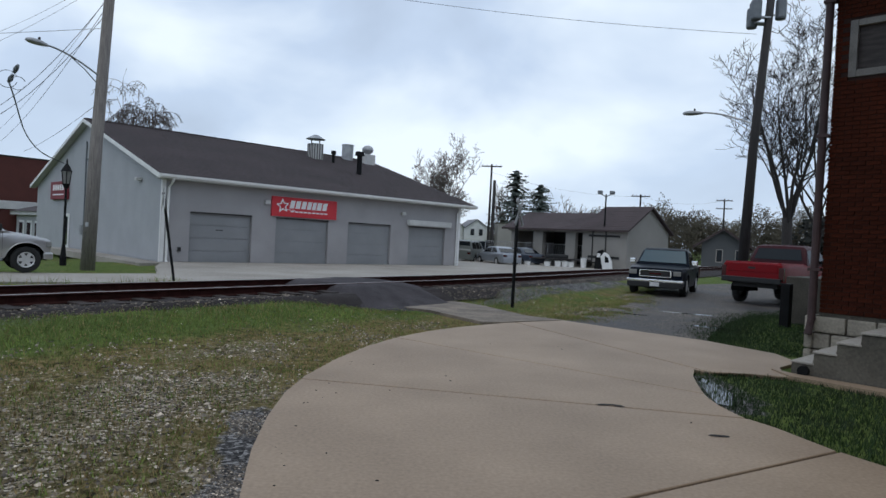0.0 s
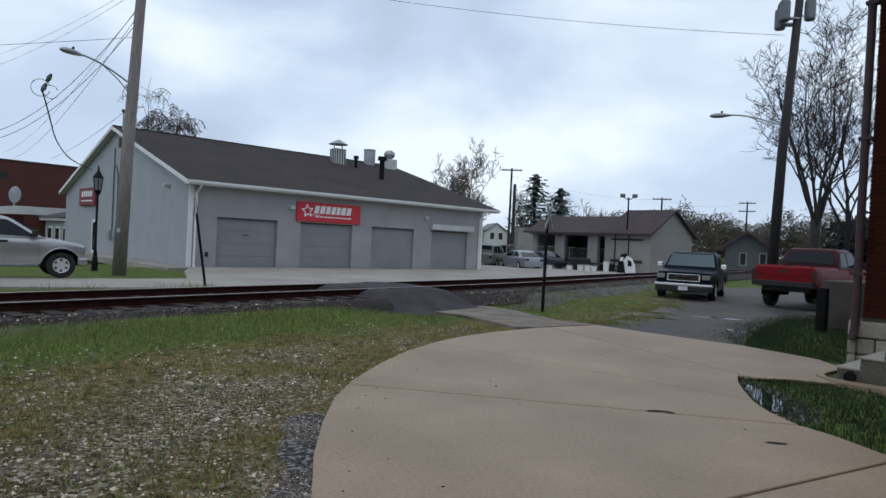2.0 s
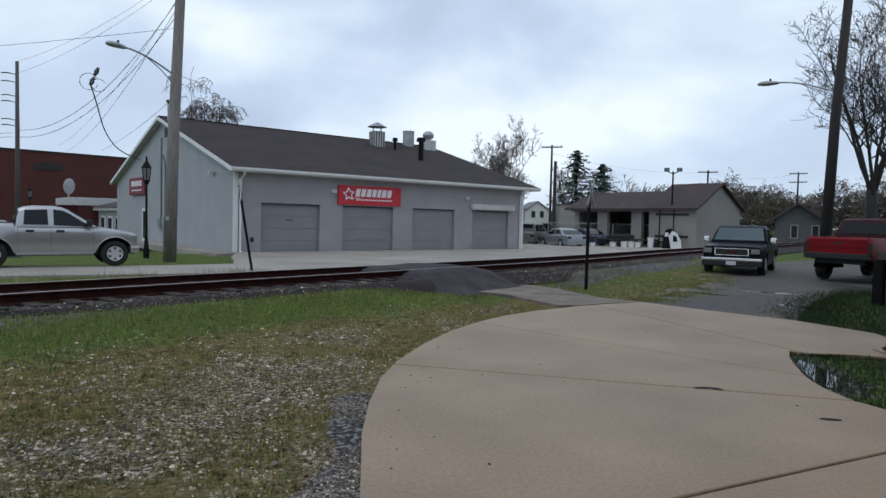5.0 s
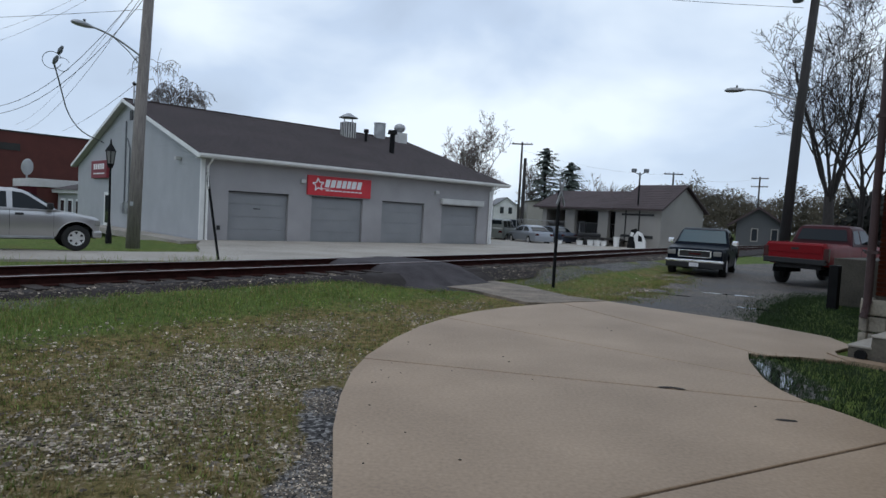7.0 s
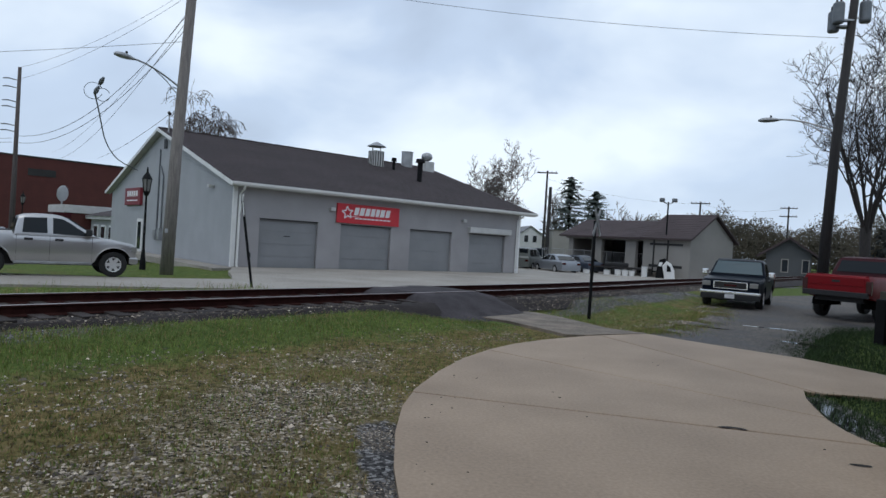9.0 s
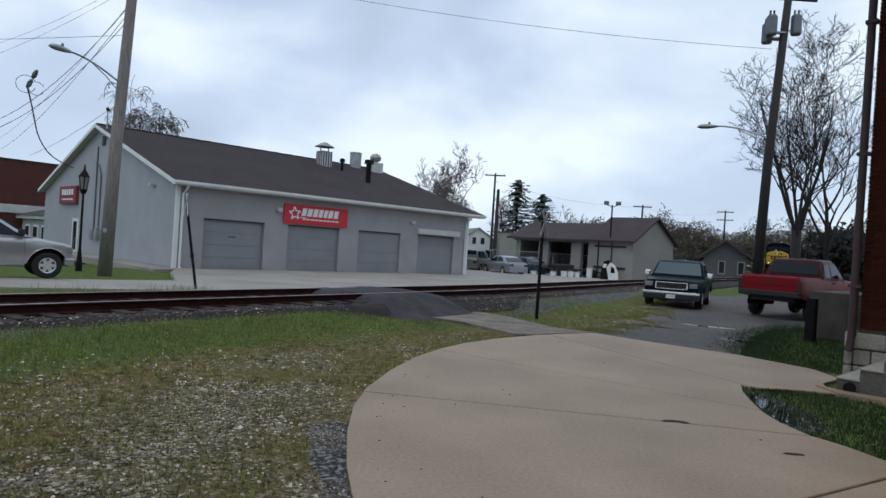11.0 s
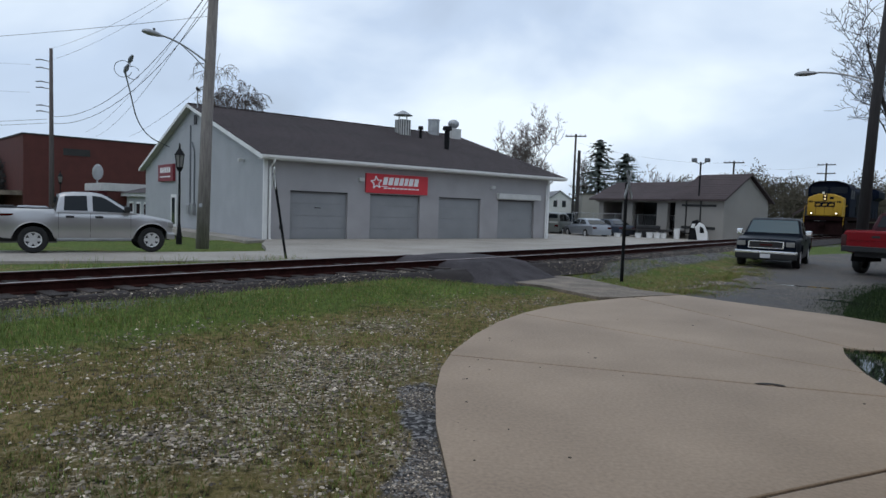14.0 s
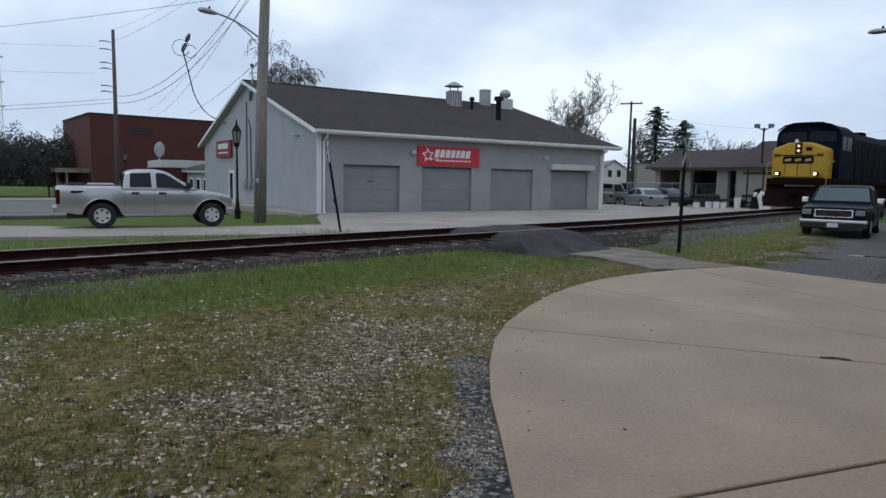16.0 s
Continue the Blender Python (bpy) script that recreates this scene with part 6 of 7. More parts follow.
# ---- poles, posts and wires ----
def make_left_pole():
    p = thing("utility_pole", pose(-12.75, 23.65, -0.08), "weathered grey wooden utility pole with a street lamp", "utility pole", "wooden utility poles")
    part("pole", tube([(0, 0, -0.2), (0.1, 0.05, 4.5), (0.38, 0.14, 11.6), (0.46, 0.17, 14.2)], [0.245, 0.21, 0.165, 0.15], 14), "pole_wood", p, smooth=True)
    cobra_lamp(p, (0.15, 0.0, 6.9), (-0.62, -1.95, 7.42))
    part("crossarm", box(-1.0, 1.5, 0.1, 0.22, 13.4, 13.55), "pole_wood", p)
    part("pole_tag", box(-0.02, 0.1, -0.235, -0.225, 1.5, 1.65), "galv", p)


def make_right_pole():
    p = thing("utility_pole", pose(11.85, 26.0, -0.08), "tall dark wooden utility pole with three transformers and a lamp", "utility pole", "wooden utility poles")
    part("pole", tube([(0, 0, -0.2), (0.2, 0, 6), (0.62, -0.03, 13.2)], [0.21, 0.175, 0.14], 14), "pole_dark", p, smooth=True)
    cobra_lamp(p, (0.1, 0.1, 6.95), (-1.6, 0.9, 7.42))
    for dx, dy, z in ((-0.02, 0.3, 10.74), (-0.09, -0.18, 10.91), (0.97, 0.0, 11.05)):
        t = part("transformer", tube([(dx, dy, z), (dx, dy, z + 0.06), (dx, dy, z + 0.72), (dx, dy, z + 0.78)], [0.18, 0.205, 0.205, 0.16], 18), "drum", p, "grey transformer drum")
        part("bushing", tube([(dx + 0.07, dy, z + 0.77), (dx + 0.07, dy, z + 0.97)], 0.04, 8), "plastic", t)
        part("bushing", tube([(dx - 0.08, dy, z + 0.77), (dx - 0.08, dy, z + 0.97)], 0.04, 8), "plastic", t)
        part("hanger", box(min(0.48, dx), max(0.5, dx), min(-0.02, dy), max(0.02, dy), z + 0.12, z + 0.18), "galv", t)
    part("crossarm", box(-0.75, 1.85, 0.15, 0.27, 12.5, 12.64), "pole_dark", p)
    part("loop_wire", tube([(1.05, 0, 11.8), (1.35, 0, 11.6), (1.3, 0, 10.9), (0.9, 0, 10.5), (0.5, 0, 10.6)], 0.015, 5), "black", p)


make_left_pole()
make_right_pole()

# far-left pole with side insulators
fp = thing("utility_pole", pose(-25.0, 31.55, -0.8), "slim weathered utility pole with side insulators", "utility pole", "wooden utility poles")
part("pole", tube([(0, 0, -0.3), (0, 0, 5.6), (0, 0, 10.0)], [0.15, 0.105, 0.08], 10), "pole_far", fp, smooth=True)
for i, z in enumerate((9.4, 9.0, 8.3, 8.0, 7.1, 6.8)):
    part("insulator", tube([(-0.08, -0.04, z - 0.06), (-0.4, -0.2, z), (-0.62, -0.3, z - 0.03)], [0.02, 0.035, 0.03], 6), "drum", fp)

# wires
wire("overhead_wire", (11.9, 26.0, 10.35), (-8.0, 28.0, 12.3), 0.3)
wire("overhead_wire", (11.9, 26.0, 12.4), (-2.0, 24.0, 13.2), 0.3)
for k, (dz, zz) in enumerate(((9.7, 5.75), (9.35, 5.4), (10.7, 9.2), (10.6, 8.6))):
    wire("overhead_wire", (-12.5 + 0.12 * k, 23.8, dz), (-25.0, 31.55, zz), 1.35 if k < 2 else 0.4, 0.012 if k < 2 else 0.006)
wire("overhead_wire", (-12.5, 23.8, 8.6), (-45, 27, 7.9), 0.4)
wire("overhead_wire", (-12.4, 23.8, 9.6), (-43.2, 61.4, 7.6), 0.95, 0.011)
wire("overhead_wire", (-12.4, 23.8, 9.9), (-43.8, 61.0, 8.1), 0.95, 0.008)
wire("overhead_wire", (-19.4, 36.3, 8.1), (-37.9, 58.9, 7.5), 0.25, 0.013)
wire("overhead_wire", (-25.2, 31.5, 5.6), (-60, 33, 6.0), 0.6, 0.011)
wire("overhead_wire", (-25.2, 31.5, 5.4), (-60, 31, 5.4), 0.6, 0.011)
for z in (8.3, 6.9):
    wire("overhead_wire", (-25.9, 31.2, z), (-60, 18, z + 1.0), 0.5, 0.005)
wire("overhead_wire", (5.6, 84, 10.5), (27, 91, 8.9), 0.8, 0.009)
wire("overhead_wire", (27, 91, 8.9), (45, 106, 10.2), 0.8, 0.009)
cable = [Vector(p) for p in ((-17.19, 25.63, 6.86), (-17.75, 26.7, 6.78), (-18.65, 28.39, 6.36), (-20.59, 32.02, 5.68), (-22.18, 35.81, 5.2), (-23.44, 40.31, 5.05))]
knots = [0.0, 1.2, 3.1, 7.2, 11.3, 16.0]
smooth_cable = []
for k in range(25):
    u = 16.0 * k / 24
    a = [float(np.interp(u, knots, [p[i] for p in cable])) for i in range(3)]
    b = [float(np.interp(min(16.0, u + 1.3), knots, [p[i] for p in cable])) for i in range(3)]
    c = [float(np.interp(max(0.0, u - 1.3), knots, [p[i] for p in cable])) for i in range(3)]
    smooth_cable.append([(x + y + z) / 3 for x, y, z in zip(a, b, c)])
smooth_cable[0], smooth_cable[-1] = list(cable[0]), list(cable[-1])
tagged(obj("service_cable", tube(smooth_cable, 0.03, 6), "drum"), "thick grey service cable drooping to the gable", "cable", "overhead wires")
for x, y, z in ((-17.05, 25.7, 7.25), (-17.19, 25.63, 6.86)):
    tagged(obj("cable_clamp", tube([(x, y, z), (x + 0.14, y - 0.1, z + 0.12), (x + 0.28, y - 0.18, z + 0.26)], [0.06, 0.1, 0.05], 8), "drum"), "grey splice clamp on the overhead wires", "clamp", "cable clamps")
for x, y, z, r_ in ((-17.3, 25.7, 7.0, 0.34), (-16.75, 25.5, 6.8, 0.26)):
    ring = [(x + r_ * math.cos(0.4 + 5.6 * k / 16) * 0.83, y + r_ * math.cos(0.4 + 5.6 * k / 16) * 0.53, z + r_ * math.sin(0.4 + 5.6 * k / 16)) for k in range(17)]
    tagged(obj("drip_loop", tube(ring, 0.014, 5), "drum"), "looped grey wire at the splice", "wire", "drip loops")

# ornamental lamp post
def lamp_post(m, h, label):
    """A black ornamental post with a lantern, h metres high in all."""
    lp = thing("lamp_post", m, label, "lamp post", "ornamental lamp posts")
    b = h - 1.1
    part("base", tube([(0, 0, 0), (0, 0, 0.3), (0, 0, 0.5), (0, 0, 0.8)], [0.12, 0.12, 0.09, 0.06], 12), "black", lp)
    part("shaft", tube([(0, 0, 0.8), (0, 0, b)], [0.05, 0.04], 10), "black", lp)
    la = part("lantern", tube([(0, 0, b + 0.15), (0, 0, b + 0.62)], [0.12, 0.19], 6), "lens", lp, "glass lantern")
    for k in range(6):
        a = k * math.pi / 3
        part("lantern_bar", tube([(0.125 * math.cos(a), 0.125 * math.sin(a), b + 0.13), (0.195 * math.cos(a), 0.195 * math.sin(a), b + 0.64)], 0.016, 5), "black", la)
    part("collar", tube([(0, 0, b - 0.02), (0, 0, b + 0.15)], [0.08, 0.14], 10), "black", lp)
    part("lantern_roof", tube([(0, 0, b + 0.62), (0, 0, b + 0.8), (0, 0, b + 0.9), (0, 0, b + 1.1)], [0.21, 0.11, 0.045, 0.02], 10), "black", lp)


lamp_post(pose(-14.42, 25.0, -0.12), 4.06, "black ornamental lamp post with a lantern beside the garage")
lamp_post(pose(-37.9, 49.4, -1.5), 5.2, "black ornamental lamp post before the brick block")
lamp_post(pose(-53.9, 59.6, -1.5), 6.5, "black ornamental lamp post beside the far lawn")

# lattice mast on the horizon, its white colour standing in for haze
tw = thing("lattice_mast", pose(-210.5, 210.5, -2), "steel lattice mast far beyond the street, coloured white for haze", "mast")
for k in range(4):
    a = math.pi / 4 + k * math.pi / 2
    part("leg", tube([(1.3 * math.cos(a), 1.3 * math.sin(a), 0), (0.8 * math.cos(a), 0.8 * math.sin(a), 46)], 0.13, 5), "white", tw)
for k in range(14):
    z, r0, r1 = k * 3.3, 1.3 - 0.036 * k, 1.3 - 0.036 * (k + 1)
    for q in range(4):
        a, b = math.pi / 4 + q * math.pi / 2, math.pi / 4 + (q + 1) * math.pi / 2
        part("brace", tube([(r0 * math.cos(a), r0 * math.sin(a), z), (r1 * math.cos(b), r1 * math.sin(b), z + 3.3)], 0.07, 4), "white", tw)
for z in (27, 36, 45):
    part("platform", box(-1.5, 1.5, -1.5, 1.5, z, z + 0.5), "white", tw)

# crossing posts
cp = thing("crossbuck_post", pose(1.90, 17.15, -0.06), "dark steel post carrying a weathered white crossbuck", "railway sign", "crossing signs")
part("post", tube([(0, 0, -0.1), (0.01, 0.0, 2.55)], 0.045, 10), "black", cp)
for s in (-1, 1):
    bd = part("crossbuck_board", box(-0.42, 0.42, -0.012, 0.012, -0.055, 0.055, 0.004), "frame_pale", cp)
    bd.matrix_basis = pose(0.06 + 0.013 * s, 0.0, 2.5, 0, 52 * s, 64)
lnp = thing("leaning_sign_post", pose(-7.86, 19.4, -0.06), "leaning dark steel post with an edge-on white crossbuck", "railway sign", "crossing signs")
part("post", tube([(0, 0, -0.1), (-0.50, 0.1, 2.65)], 0.04, 10), "black", lnp)
for s in (-1, 1):
    bd = part("crossbuck_board", box(-0.42, 0.42, -0.012, 0.012, -0.055, 0.055, 0.004), "white_dull", lnp)
    bd.matrix_basis = pose(-0.47 - 0.02 * s, 0.06, 2.5, 0, 48 * s, 118)

crossarm_pole(pose(5.45, 80, -0.2, 0, 0, -10), 11.2, "dark utility pole with one crossarm beyond the lot", 1)
fl = thing("utility_pole", pose(5.6, 76, -0.2), "plain dark pole beyond the garage lot", "utility pole", "far utility poles")
part("pole", tube([(0, 0, -0.3), (0, 0, 8.9)], [0.24, 0.17], 10), "pole_dark", fl)
crossarm_pole(pose(27, 91, -0.2, 0, 0, -15), 9.4, "dark utility pole with one crossarm behind the workshop", 1)
crossarm_pole(pose(45, 106, -0.2, 0, 0, -30), 10.6, "dark utility pole with two crossarms by the woods", 2)
ll = thing("lot_light", pose(12.6, 51.6, -0.15, 0, 0, -12), "slim dark pole with two floodlight heads", "lamp post")
part("pole", tube([(0, 0, 0), (0, 0, 5.95)], 0.06, 8), "black", ll)
part("bracket", tube([(-0.45, 0, 6.0), (0, 0, 5.75), (0.45, 0, 6.0)], 0.035, 6), "black", ll)
for s in (-1, 1):
    part("floodlight", box(s * 0.46 - 0.2, s * 0.46 + 0.2, -0.18, 0.18, 5.95, 6.24, 0.08), "drum", ll)

# ---- trees ----
fork_tree(pose(18.9, 36.2, -0.1), 8, "tall leafless tree with dark forked limbs", 3.6, 12.2, 0.46, 0.27, thick=0.4, least=0.011)
bare_tree(pose(21.6, 38.0, -0.1), 5, 11.0, 0.7, 0.2, 4, "slim leafless tree beside the lane", min_r=0.014, kids=(2, 3))
fork_tree(pose(-0.3, 90, -0.2), 21, "broad leafless tree beyond the garage", 3.2, 11.6, 0.95, 0.32, "twig", 0.02, wander=0.10)
bare_tree(pose(-4.5, 92, -0.2), 22, 10.0, 0.8, 0.26, 5, "leafless tree beyond the garage", twig="twig", min_r=0.03, kids=(2, 4), clear=0.3)
fork_tree(pose(-26.2, 57, -1.0), 31, "leafless tree with drooping twigs behind the garage roof", 4.5, 11.6, 0.75, 0.3, "willow", 0.016, 0.42)
bare_tree(pose(9.5, 112, -0.2), 41, 10.0, 1.0, 0.3, 4, "pale leafless tree behind the white house", twig="twig", min_r=0.04)
bare_tree(pose(22.5, 118, -0.2), 43, 9.5, 1.0, 0.3, 4, "pale leafless tree behind the workshop", twig="twig", min_r=0.04)
conifer(pose(10.6, 99.5, -0.2), 3, 12.6)
conifer(pose(14.3, 99.0, -0.2), 4, 10.6)
rng = random.Random(9)
spots = []
for i in range(46):
    a = radians(13 + i * 0.85)
    dd = rng.uniform(112, 132)
    h = rng.uniform(4.6, 7.0)
    spots.append((math.sin(a) * dd, math.cos(a) * dd, h * 0.8, rng.uniform(3.0, 5.0), h))
leaf_mass("far_wood", spots, 12, "bush", 0.17, 3600, "olive spring thicket along the horizon", "trees")
spots = []
for i in range(26):
    a = radians(-2 + i * 0.75)
    dd = rng.uniform(135, 150)
    h = rng.uniform(1.8, 3.2)
    spots.append((math.sin(a) * dd, math.cos(a) * dd, h * 0.8, rng.uniform(3.0, 5.0), h))
leaf_mass("far_wood", spots, 14, "bush", 0.45, 260, "dull green trees far behind the lot", "trees")
spots = [(25 + i * 2.3, 42 + (i % 3) * 2.5 + i * 0.5, 2.3, 2.8, 2.9 + 0.5 * (i % 2)) for i in range(9)]
leaf_mass("evergreen_hedge", spots, 15, "bush_dark", 0.2, 2600, "dark evergreen thicket beyond the red pickup", "bushes")
spots = []
for i in range(24):
    a = radians(-58 + i * 1.05)
    dd = rng.uniform(86, 98)
    spots.append((math.sin(a) * dd, math.cos(a) * dd, 2.6, 4.0, rng.uniform(3.4, 5.4)))
leaf_mass("far_wood", spots, 16, "budding", 0.09, 9000, "dark budding trees beyond the street", "trees")


# ---- clutter on the lot ----
def make_lot_clutter():
    t = thing("flat_trailer", pose(9.6, 52.2, -0.15, 0, 0, -10), "low grey flat trailer loaded with scrap", "trailer")
    part("deck", box(-2.6, 2.2, -0.9, 0.9, 0.62, 0.74, 0.02), "pole_dark", t)
    for x in (-0.6, 0.5):
        for s in (-1, 1):
            part("wheel", tube([(x, s * 0.95, 0.32), (x, s * 1.12, 0.32)], 0.32, 16), "tyre", t)
    part("scrap", box(-1.4, 0.4, -0.6, 0.6, 0.74, 1.05, 0.08), "plastic", t)
    part("tongue", box(2.2, 3.6, -0.06, 0.06, 0.5, 0.6), "black", t)
    for i, (x, y, h) in enumerate(((8.1, 50.6, 0.42), (8.9, 50.4, 0.5), (9.4, 50.3, 0.5), (9.9, 50.4, 0.48), (10.9, 50.6, 0.85), (6.6, 50.8, 0.35))):
        b = thing("bucket", pose(x, y, -0.15), "white plastic bucket on the lot", "bucket", "white buckets")
        part("pail", tube([(0, 0, 0), (0, 0, h), (0, 0, h + 0.02)], [0.2, 0.24, 0.25], 14), "white", b)
        part("lid", tube([(0, 0, h + 0.02), (0, 0, h + 0.06)], 0.255, 14), "white_dull", b)
    d = thing("car_shell", pose(12.2, 50.0, -0.15, 0, 0, -20), "white and black cut car body part standing on end", "scrap")
    part("panel", prism([(0.05, 0.0), (0.78, 0.0), (0.72, 0.7), (0.45, 1.25), (0.12, 1.42), (-0.2, 1.1)], "y", -0.3, 0.3, 0.1), "white", d)
    part("opening", prism([(0.2, 0.65), (0.52, 0.65), (0.45, 1.0), (0.2, 1.15)], "y", -0.32, 0.32), "black", d)
    part("dark_side", prism([(-0.6, 0.0), (0.1, 0.0), (-0.1, 1.1), (0.1, 1.45), (0.0, 1.62), (-0.35, 1.5), (-0.5, 0.9)], "y", -0.28, 0.28, 0.05), "black", d)
    part("bonnet", prism([(-0.42, 1.02), (-0.2, 1.0), (-0.1, 1.3), (-0.35, 1.32)], "y", -0.33, 0.33, 0.03), "white", d)
    f = thing("chain_fence", pose(0, 0, -0.15), "grey chain-link fence before the workshop bays", "fence")
    a, b = Vector((3.8, 58.8, 0)), Vector((14.0, 52.6, 0))
    for k in range(7):
        p = a.lerp(b, k / 6)
        part("post", tube([p, p + Vector((0, 0, 1.9))], 0.035, 6), "galv", f)
    for z in (0.1, 1.85):
        part("rail", tube([a + Vector((0, 0, z)), b + Vector((0, 0, z))], 0.022, 5), "galv", f)
    bm = bmesh.new()
    n_ = 60
    for k in range(n_):
        p, q = a.lerp(b, k / n_), a.lerp(b, (k + 1) / n_)
        add_tube(bm, [p + Vector((0, 0, 0.1)), q + Vector((0, 0, 1.85))], 0.008, 3, False)
        add_tube(bm, [q + Vector((0, 0, 0.1)), p + Vector((0, 0, 1.85))], 0.008, 3, False)
    tagged(part("mesh", bm, "galv", f), kind="stuff")
    for x, y, c, nm in ((17.2, 52.4, "hut", "barrel"), (16.2, 51.8, "white_dull", "barrel")):
        k = thing(nm, pose(x, y, -0.15), "weathered drum standing by the workshop wall", "barrel", "drums")
        part("drum", tube([(0, 0, 0), (0, 0, 0.3), (0, 0, 0.32), (0, 0, 0.6), (0, 0, 0.62), (0, 0, 0.9)], [0.29, 0.29, 0.31, 0.29, 0.31, 0.29], 14), c, k)
        part("lid", tube([(0, 0, 0.9), (0, 0, 0.93)], 0.27, 14), "galv", k)


make_lot_clutter()


# ---- grass blades and loose stones ----
def scatter():
    rng = random.Random(77)
    sets = {"blade": ([], []), "lush": ([], []), "blade_dry": ([], []), "pebble": ([], []), "ballast": ([], [])}

    def blade(key, x, y, z, h, w):
        vs, fs = sets[key]
        a, ln = rng.uniform(0, 6.283), rng.uniform(0.1, 0.7) * h
        b = rng.uniform(0, 6.283)
        i = len(vs)
        vs += [(x - w * math.cos(a), y - w * math.sin(a), z), (x + w * math.cos(a), y + w * math.sin(a), z), (x + ln * math.cos(b), y + ln * math.sin(b), z + h)]
        fs.append((i, i + 1, i + 2))

    def stone(key, x, y, z, s):
        vs, fs = sets[key]
        i = len(vs)
        rot = rng.uniform(0, 6.283)
        c, sn = math.cos(rot), math.sin(rot)
        for px, py, pz in ((1, 0, 0), (0, 1, 0), (-1, 0, 0), (0, -1, 0), (0, 0, 0.7), (0.6, 0.6, 0.45)):
            k = rng.uniform(0.6, 1.15) * s
            vs.append((x + (px * c - py * sn) * k, y + (px * sn + py * c) * k, z + pz * k * 0.9))
        fs.extend([(i, i + 5, i + 4), (i + 5, i + 1, i + 4), (i, i + 1, i + 5), (i + 1, i + 2, i + 4), (i + 2, i + 3, i + 4), (i + 3, i, i + 4)])

    def blocked(x, y):
        return inside(SLAB, x, y)

    for _ in range(420000):
        x = rng.uniform(-11.5, 9.5)
        y = 2.4 + 20 * rng.random() ** 1.5
        if abs(x) > 1.5 + y * 0.95 or blocked(x, y):
            continue
        p = off_track(x, y)
        if p < 1.42:
            continue
        z = ground_z(x, y)
        nz = noise.noise((x * 0.5, y * 0.5, 0)) + 0.5 * noise.noise((x * 1.7, y * 1.7, 3))
        green = math.exp(-((p - 2.35) / 1.2) ** 2)
        if x > 2.7 and (y < 15 or x > 5.5 and y < 19.5):
            if 12.3 + (x - 5.05) * 1.75 < y and x > 2.75:
                continue
            if inside([(4.2, 9.9), (5.6, 11.4), (12, 5), (9, 4)], x, y):
                continue
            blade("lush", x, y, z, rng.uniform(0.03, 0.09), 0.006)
            continue
        if x > 2.5 and y > 14.3 and x > 2.78 + (y - 14.45) * 0.55:
            continue
        if inside([(-1.1, 15.3), (-0.75, 16.4), (-0.13, 17.8), (1.15, 16.7), (2.0, 15), (2.8, 14.4), (0.9, 13.2)], x, y):
            continue
        if x > -1.47 - 0.165 * (y - 3.95) + 0.16 * noise.noise((x * 3, y * 3, 14)) and x < 0 and y < 6.25 + 0.3 * noise.noise((x * 4, y * 2, 2)):
            for _ in range(3):
                stone("ballast" if rng.random() < 0.72 else "pebble", x + rng.uniform(-0.05, 0.05), y + rng.uniform(-0.05, 0.05), z, rng.uniform(0.005, 0.014))
            continue
        if x > 1.2 and y > 14:
            green *= 0.45
        r = rng.random()
        # stony hollows and grassy patches between them
        pn = noise.noise((x * 1.05, y * 1.05, 21)) + 0.8 * noise.noise((x * 2.9, y * 2.9, 5)) + 0.02
        tuft = noise.noise((x * 6.0, y * 6.0, 9))
        if r < green * 1.1 + 0.3 * nz * (0.3 + green):
            blade("blade" if rng.random() < 0.8 else "blade_dry", x, y, z, rng.uniform(0.02, 0.06) * (0.7 + green * 0.6) * (1.3 + 0.6 * tuft), 0.005)
        elif r < 0.60 - 0.50 * pn:
            blade("blade_dry" if rng.random() < 0.5 else "blade", x, y, z, rng.uniform(0.012, 0.045) * (1.2 + 0.9 * tuft), 0.006)
        elif r > 0.87 - 0.50 * pn - 0.13 * math.exp(-((x + 2.5) / 1.4) ** 2 - ((y - 5.6) / 2.6) ** 2):
            if rng.random() < (0.93 if x > 0.3 and y > 12.5 else (0.7 if p < 3.2 else 0.12)):
                continue
            s = rng.uniform(0.009, 0.024) * (1.7 if rng.random() < 0.08 else 1)
            stone("pebble" if rng.random() < 0.55 else "ballast", x, y, z, s)
    for _ in range(24000):
        y = rng.uniform(-4, 36)
        p = rng.choice((-1, 1)) * rng.uniform(0.9, 1.95) if rng.random() < 0.93 else rng.uniform(-0.7, 0.7)
        if 14.9 < y < 18.6 and p < 2.4:
            continue
        q = track_point(y, p)
        top = 0.26 if abs(p) < 1.0 else (0.295 if abs(p) < 1.42 else 0.285 - (abs(p) - 1.42) * 0.5)
        stone("ballast" if rng.random() < (0.95 if y < 14 else 0.97) else "pebble", q.x, q.y, top, rng.uniform(0.015, 0.036))
    # ragged edge of the lane: tufts and grit over the asphalt
    for _ in range(26000):
        k = rng.random()
        edge = [(2.9, 14.6), (3.7, 15.9), (4.7, 17.6), (5.7, 19.6), (6.5, 21.6), (7.3, 24.5), (9.2, 29)] if k < 0.6 else [(5.2, 12.3), (5.9, 14.0), (7.0, 15.9), (8.5, 18.0), (10.5, 19.4), (14, 20.6)]
        i = rng.randrange(len(edge) - 1)
        t = rng.random()
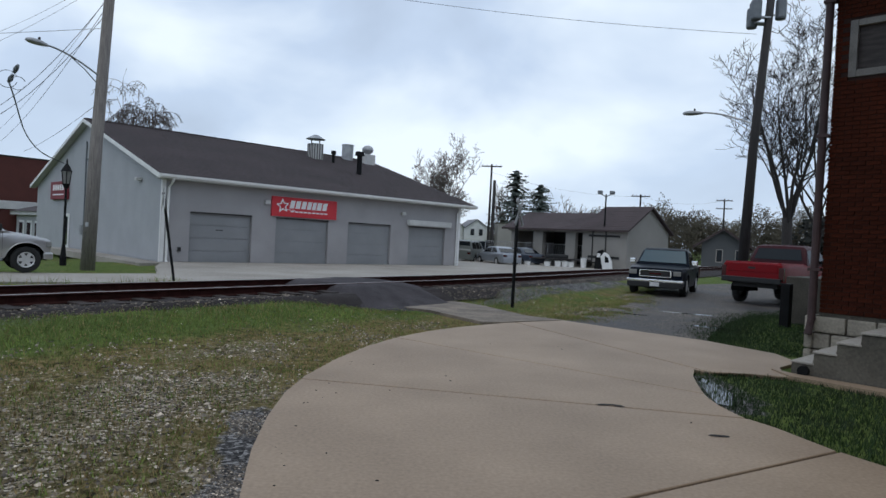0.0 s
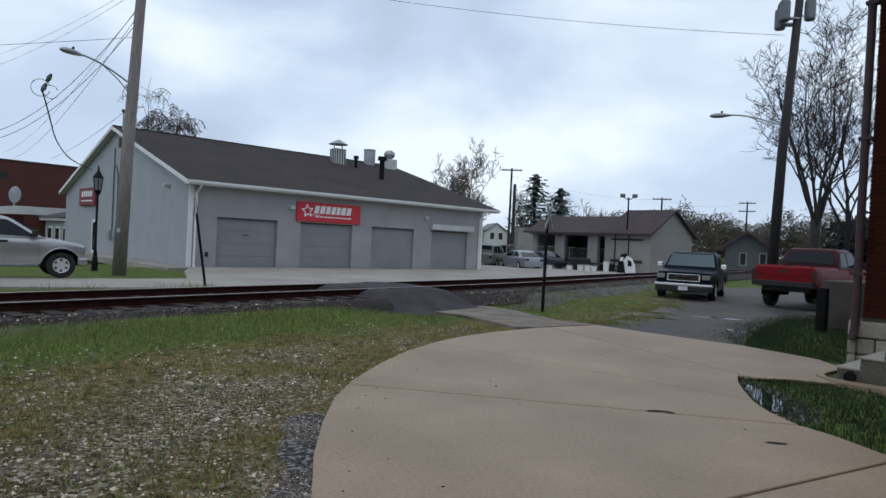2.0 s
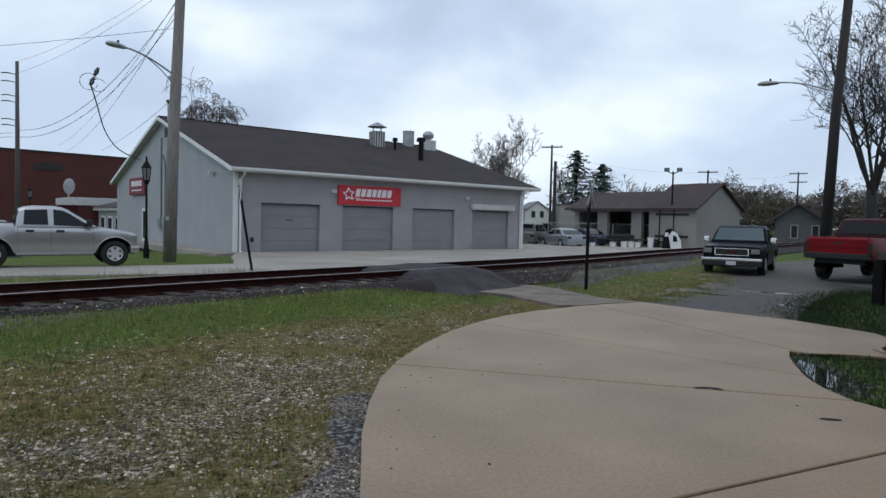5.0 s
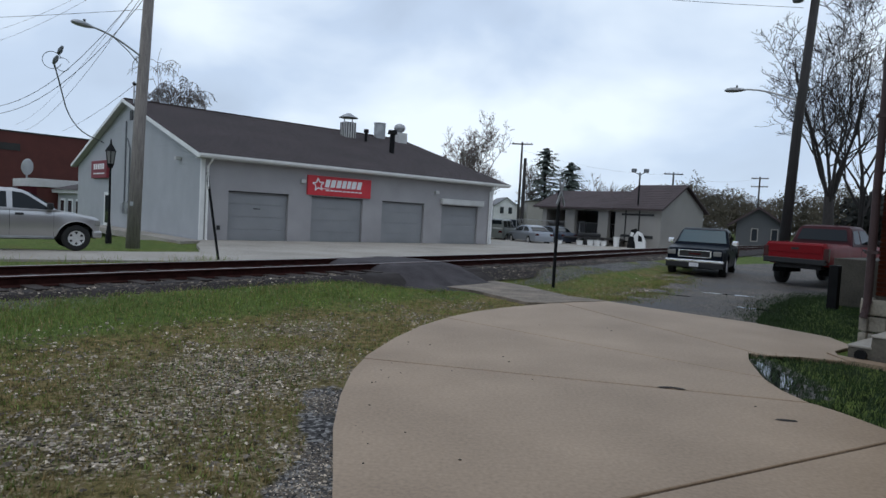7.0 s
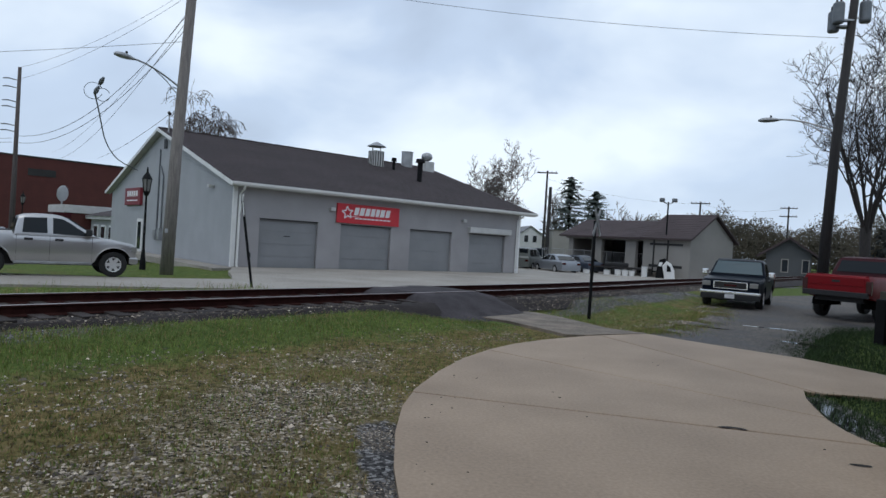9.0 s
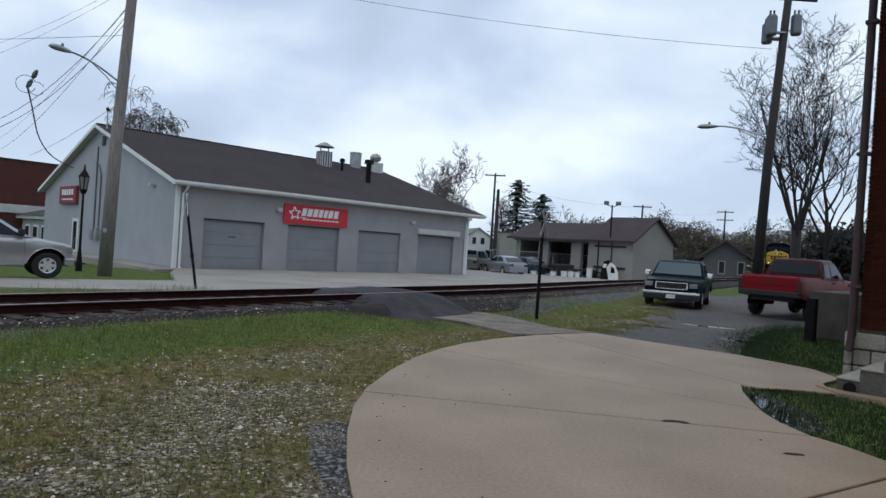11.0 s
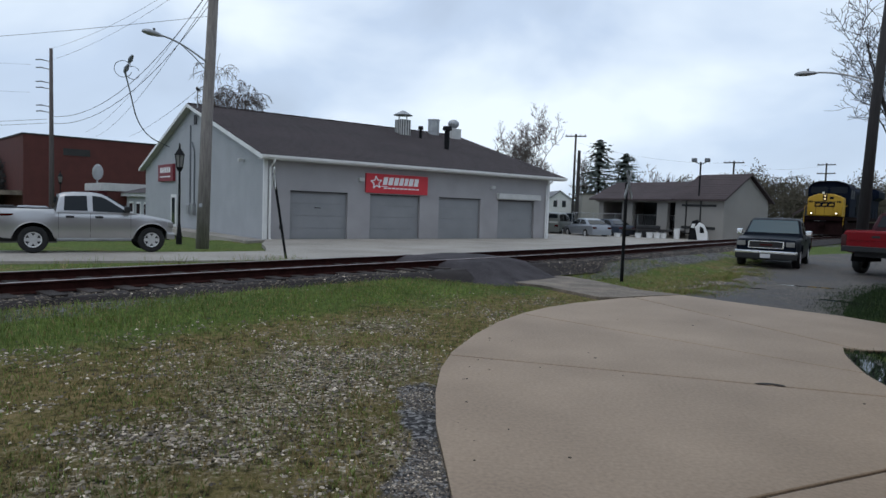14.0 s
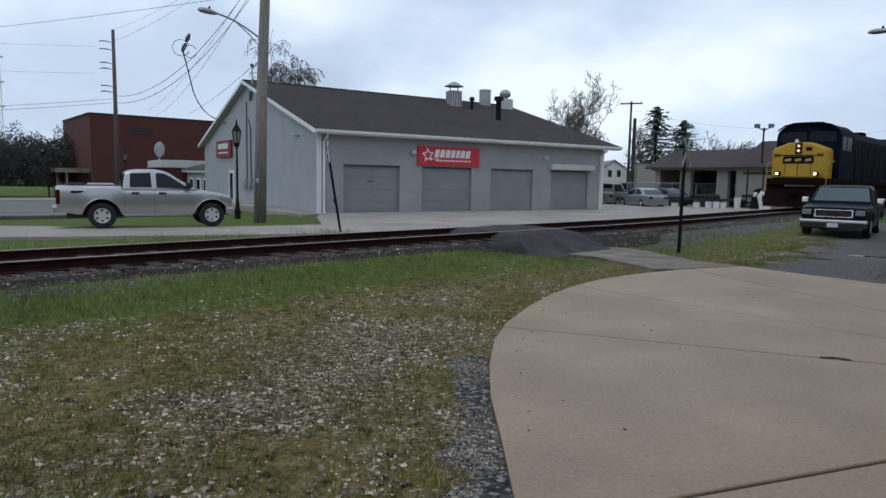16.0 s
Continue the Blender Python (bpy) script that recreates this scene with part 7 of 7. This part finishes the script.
        x = edge[i][0] + (edge[i + 1][0] - edge[i][0]) * t + rng.gauss(0, 0.32)
        y = edge[i][1] + (edge[i + 1][1] - edge[i][1]) * t + rng.gauss(0, 0.32)
        nz = noise.noise((x * 0.8, y * 0.8, 11))
        if inside(SLAB, x, y):
            continue
        if k >= 0.6:
            blade("lush", x, y, -0.04, rng.uniform(0.03, 0.10), 0.007)
        elif nz > -0.05:
            blade("blade" if rng.random() < 0.5 else "blade_dry", x, y, -0.04, rng.uniform(0.03, 0.11), 0.007)
        elif rng.random() < 0.5:
            stone("ballast" if rng.random() < 0.7 else "pebble", x, y, -0.02, rng.uniform(0.01, 0.03))
    # weeds on the strip between the rails and the drive
    for _ in range(30000):
        y = rng.uniform(-2, 24)
        p = -2.2 - abs(rng.gauss(0, 1.3))
        q = track_point(y, p)
        if y > 15.2 and p < -2.6 or q.y > 17.9 + (q.x + 8.2) * 0.75 and q.x < -8:
            continue
        blade("blade" if rng.random() < 0.7 else "blade_dry", q.x, q.y, -0.05, rng.uniform(0.05, 0.16) * (2.6 if noise.noise((q.x, q.y, 0)) > 0.2 else 1.0), 0.011)
    for key, name, label, cat in (("blade", "grass", "short green grass blades on the verge", "grass"), ("lush", "lawn_grass", "green lawn grass beside the stairs, coloured dark for the building's shade", "grass"), ("blade_dry", "dry_grass", "sparse yellowed grass among the gravel", "grass"),
                                  ("pebble", "loose_gravel", "pale loose gravel strewn on the verge", "gravel"), ("ballast", "ballast_stones", "grey ballast stones along the track", "gravel")):
        vs, fs = sets[key]
        me = bpy.data.meshes.new(name)
        me.from_pydata(vs, [], fs)
        me.materials.append(M[key])
        tagged(new(name, me), label, cat, kind="stuff")


scatter()


# ---- what moves ----
def motions():
    """The locomotive comes in along the track."""
    rows = []
    for t in [0.5 * k for k in range(33)]:
        y = 36.9 + 10.0 * (16.0 - t)
        nose, tail = track_point(y, 0), track_point(y + 17.0, 0)
        d = nose - tail
        rows.append((t, pose(nose.x, nose.y, 0.46, 0, 0, math.degrees(math.atan2(d.y, d.x)))))
    walk(loco, rows)


motions()
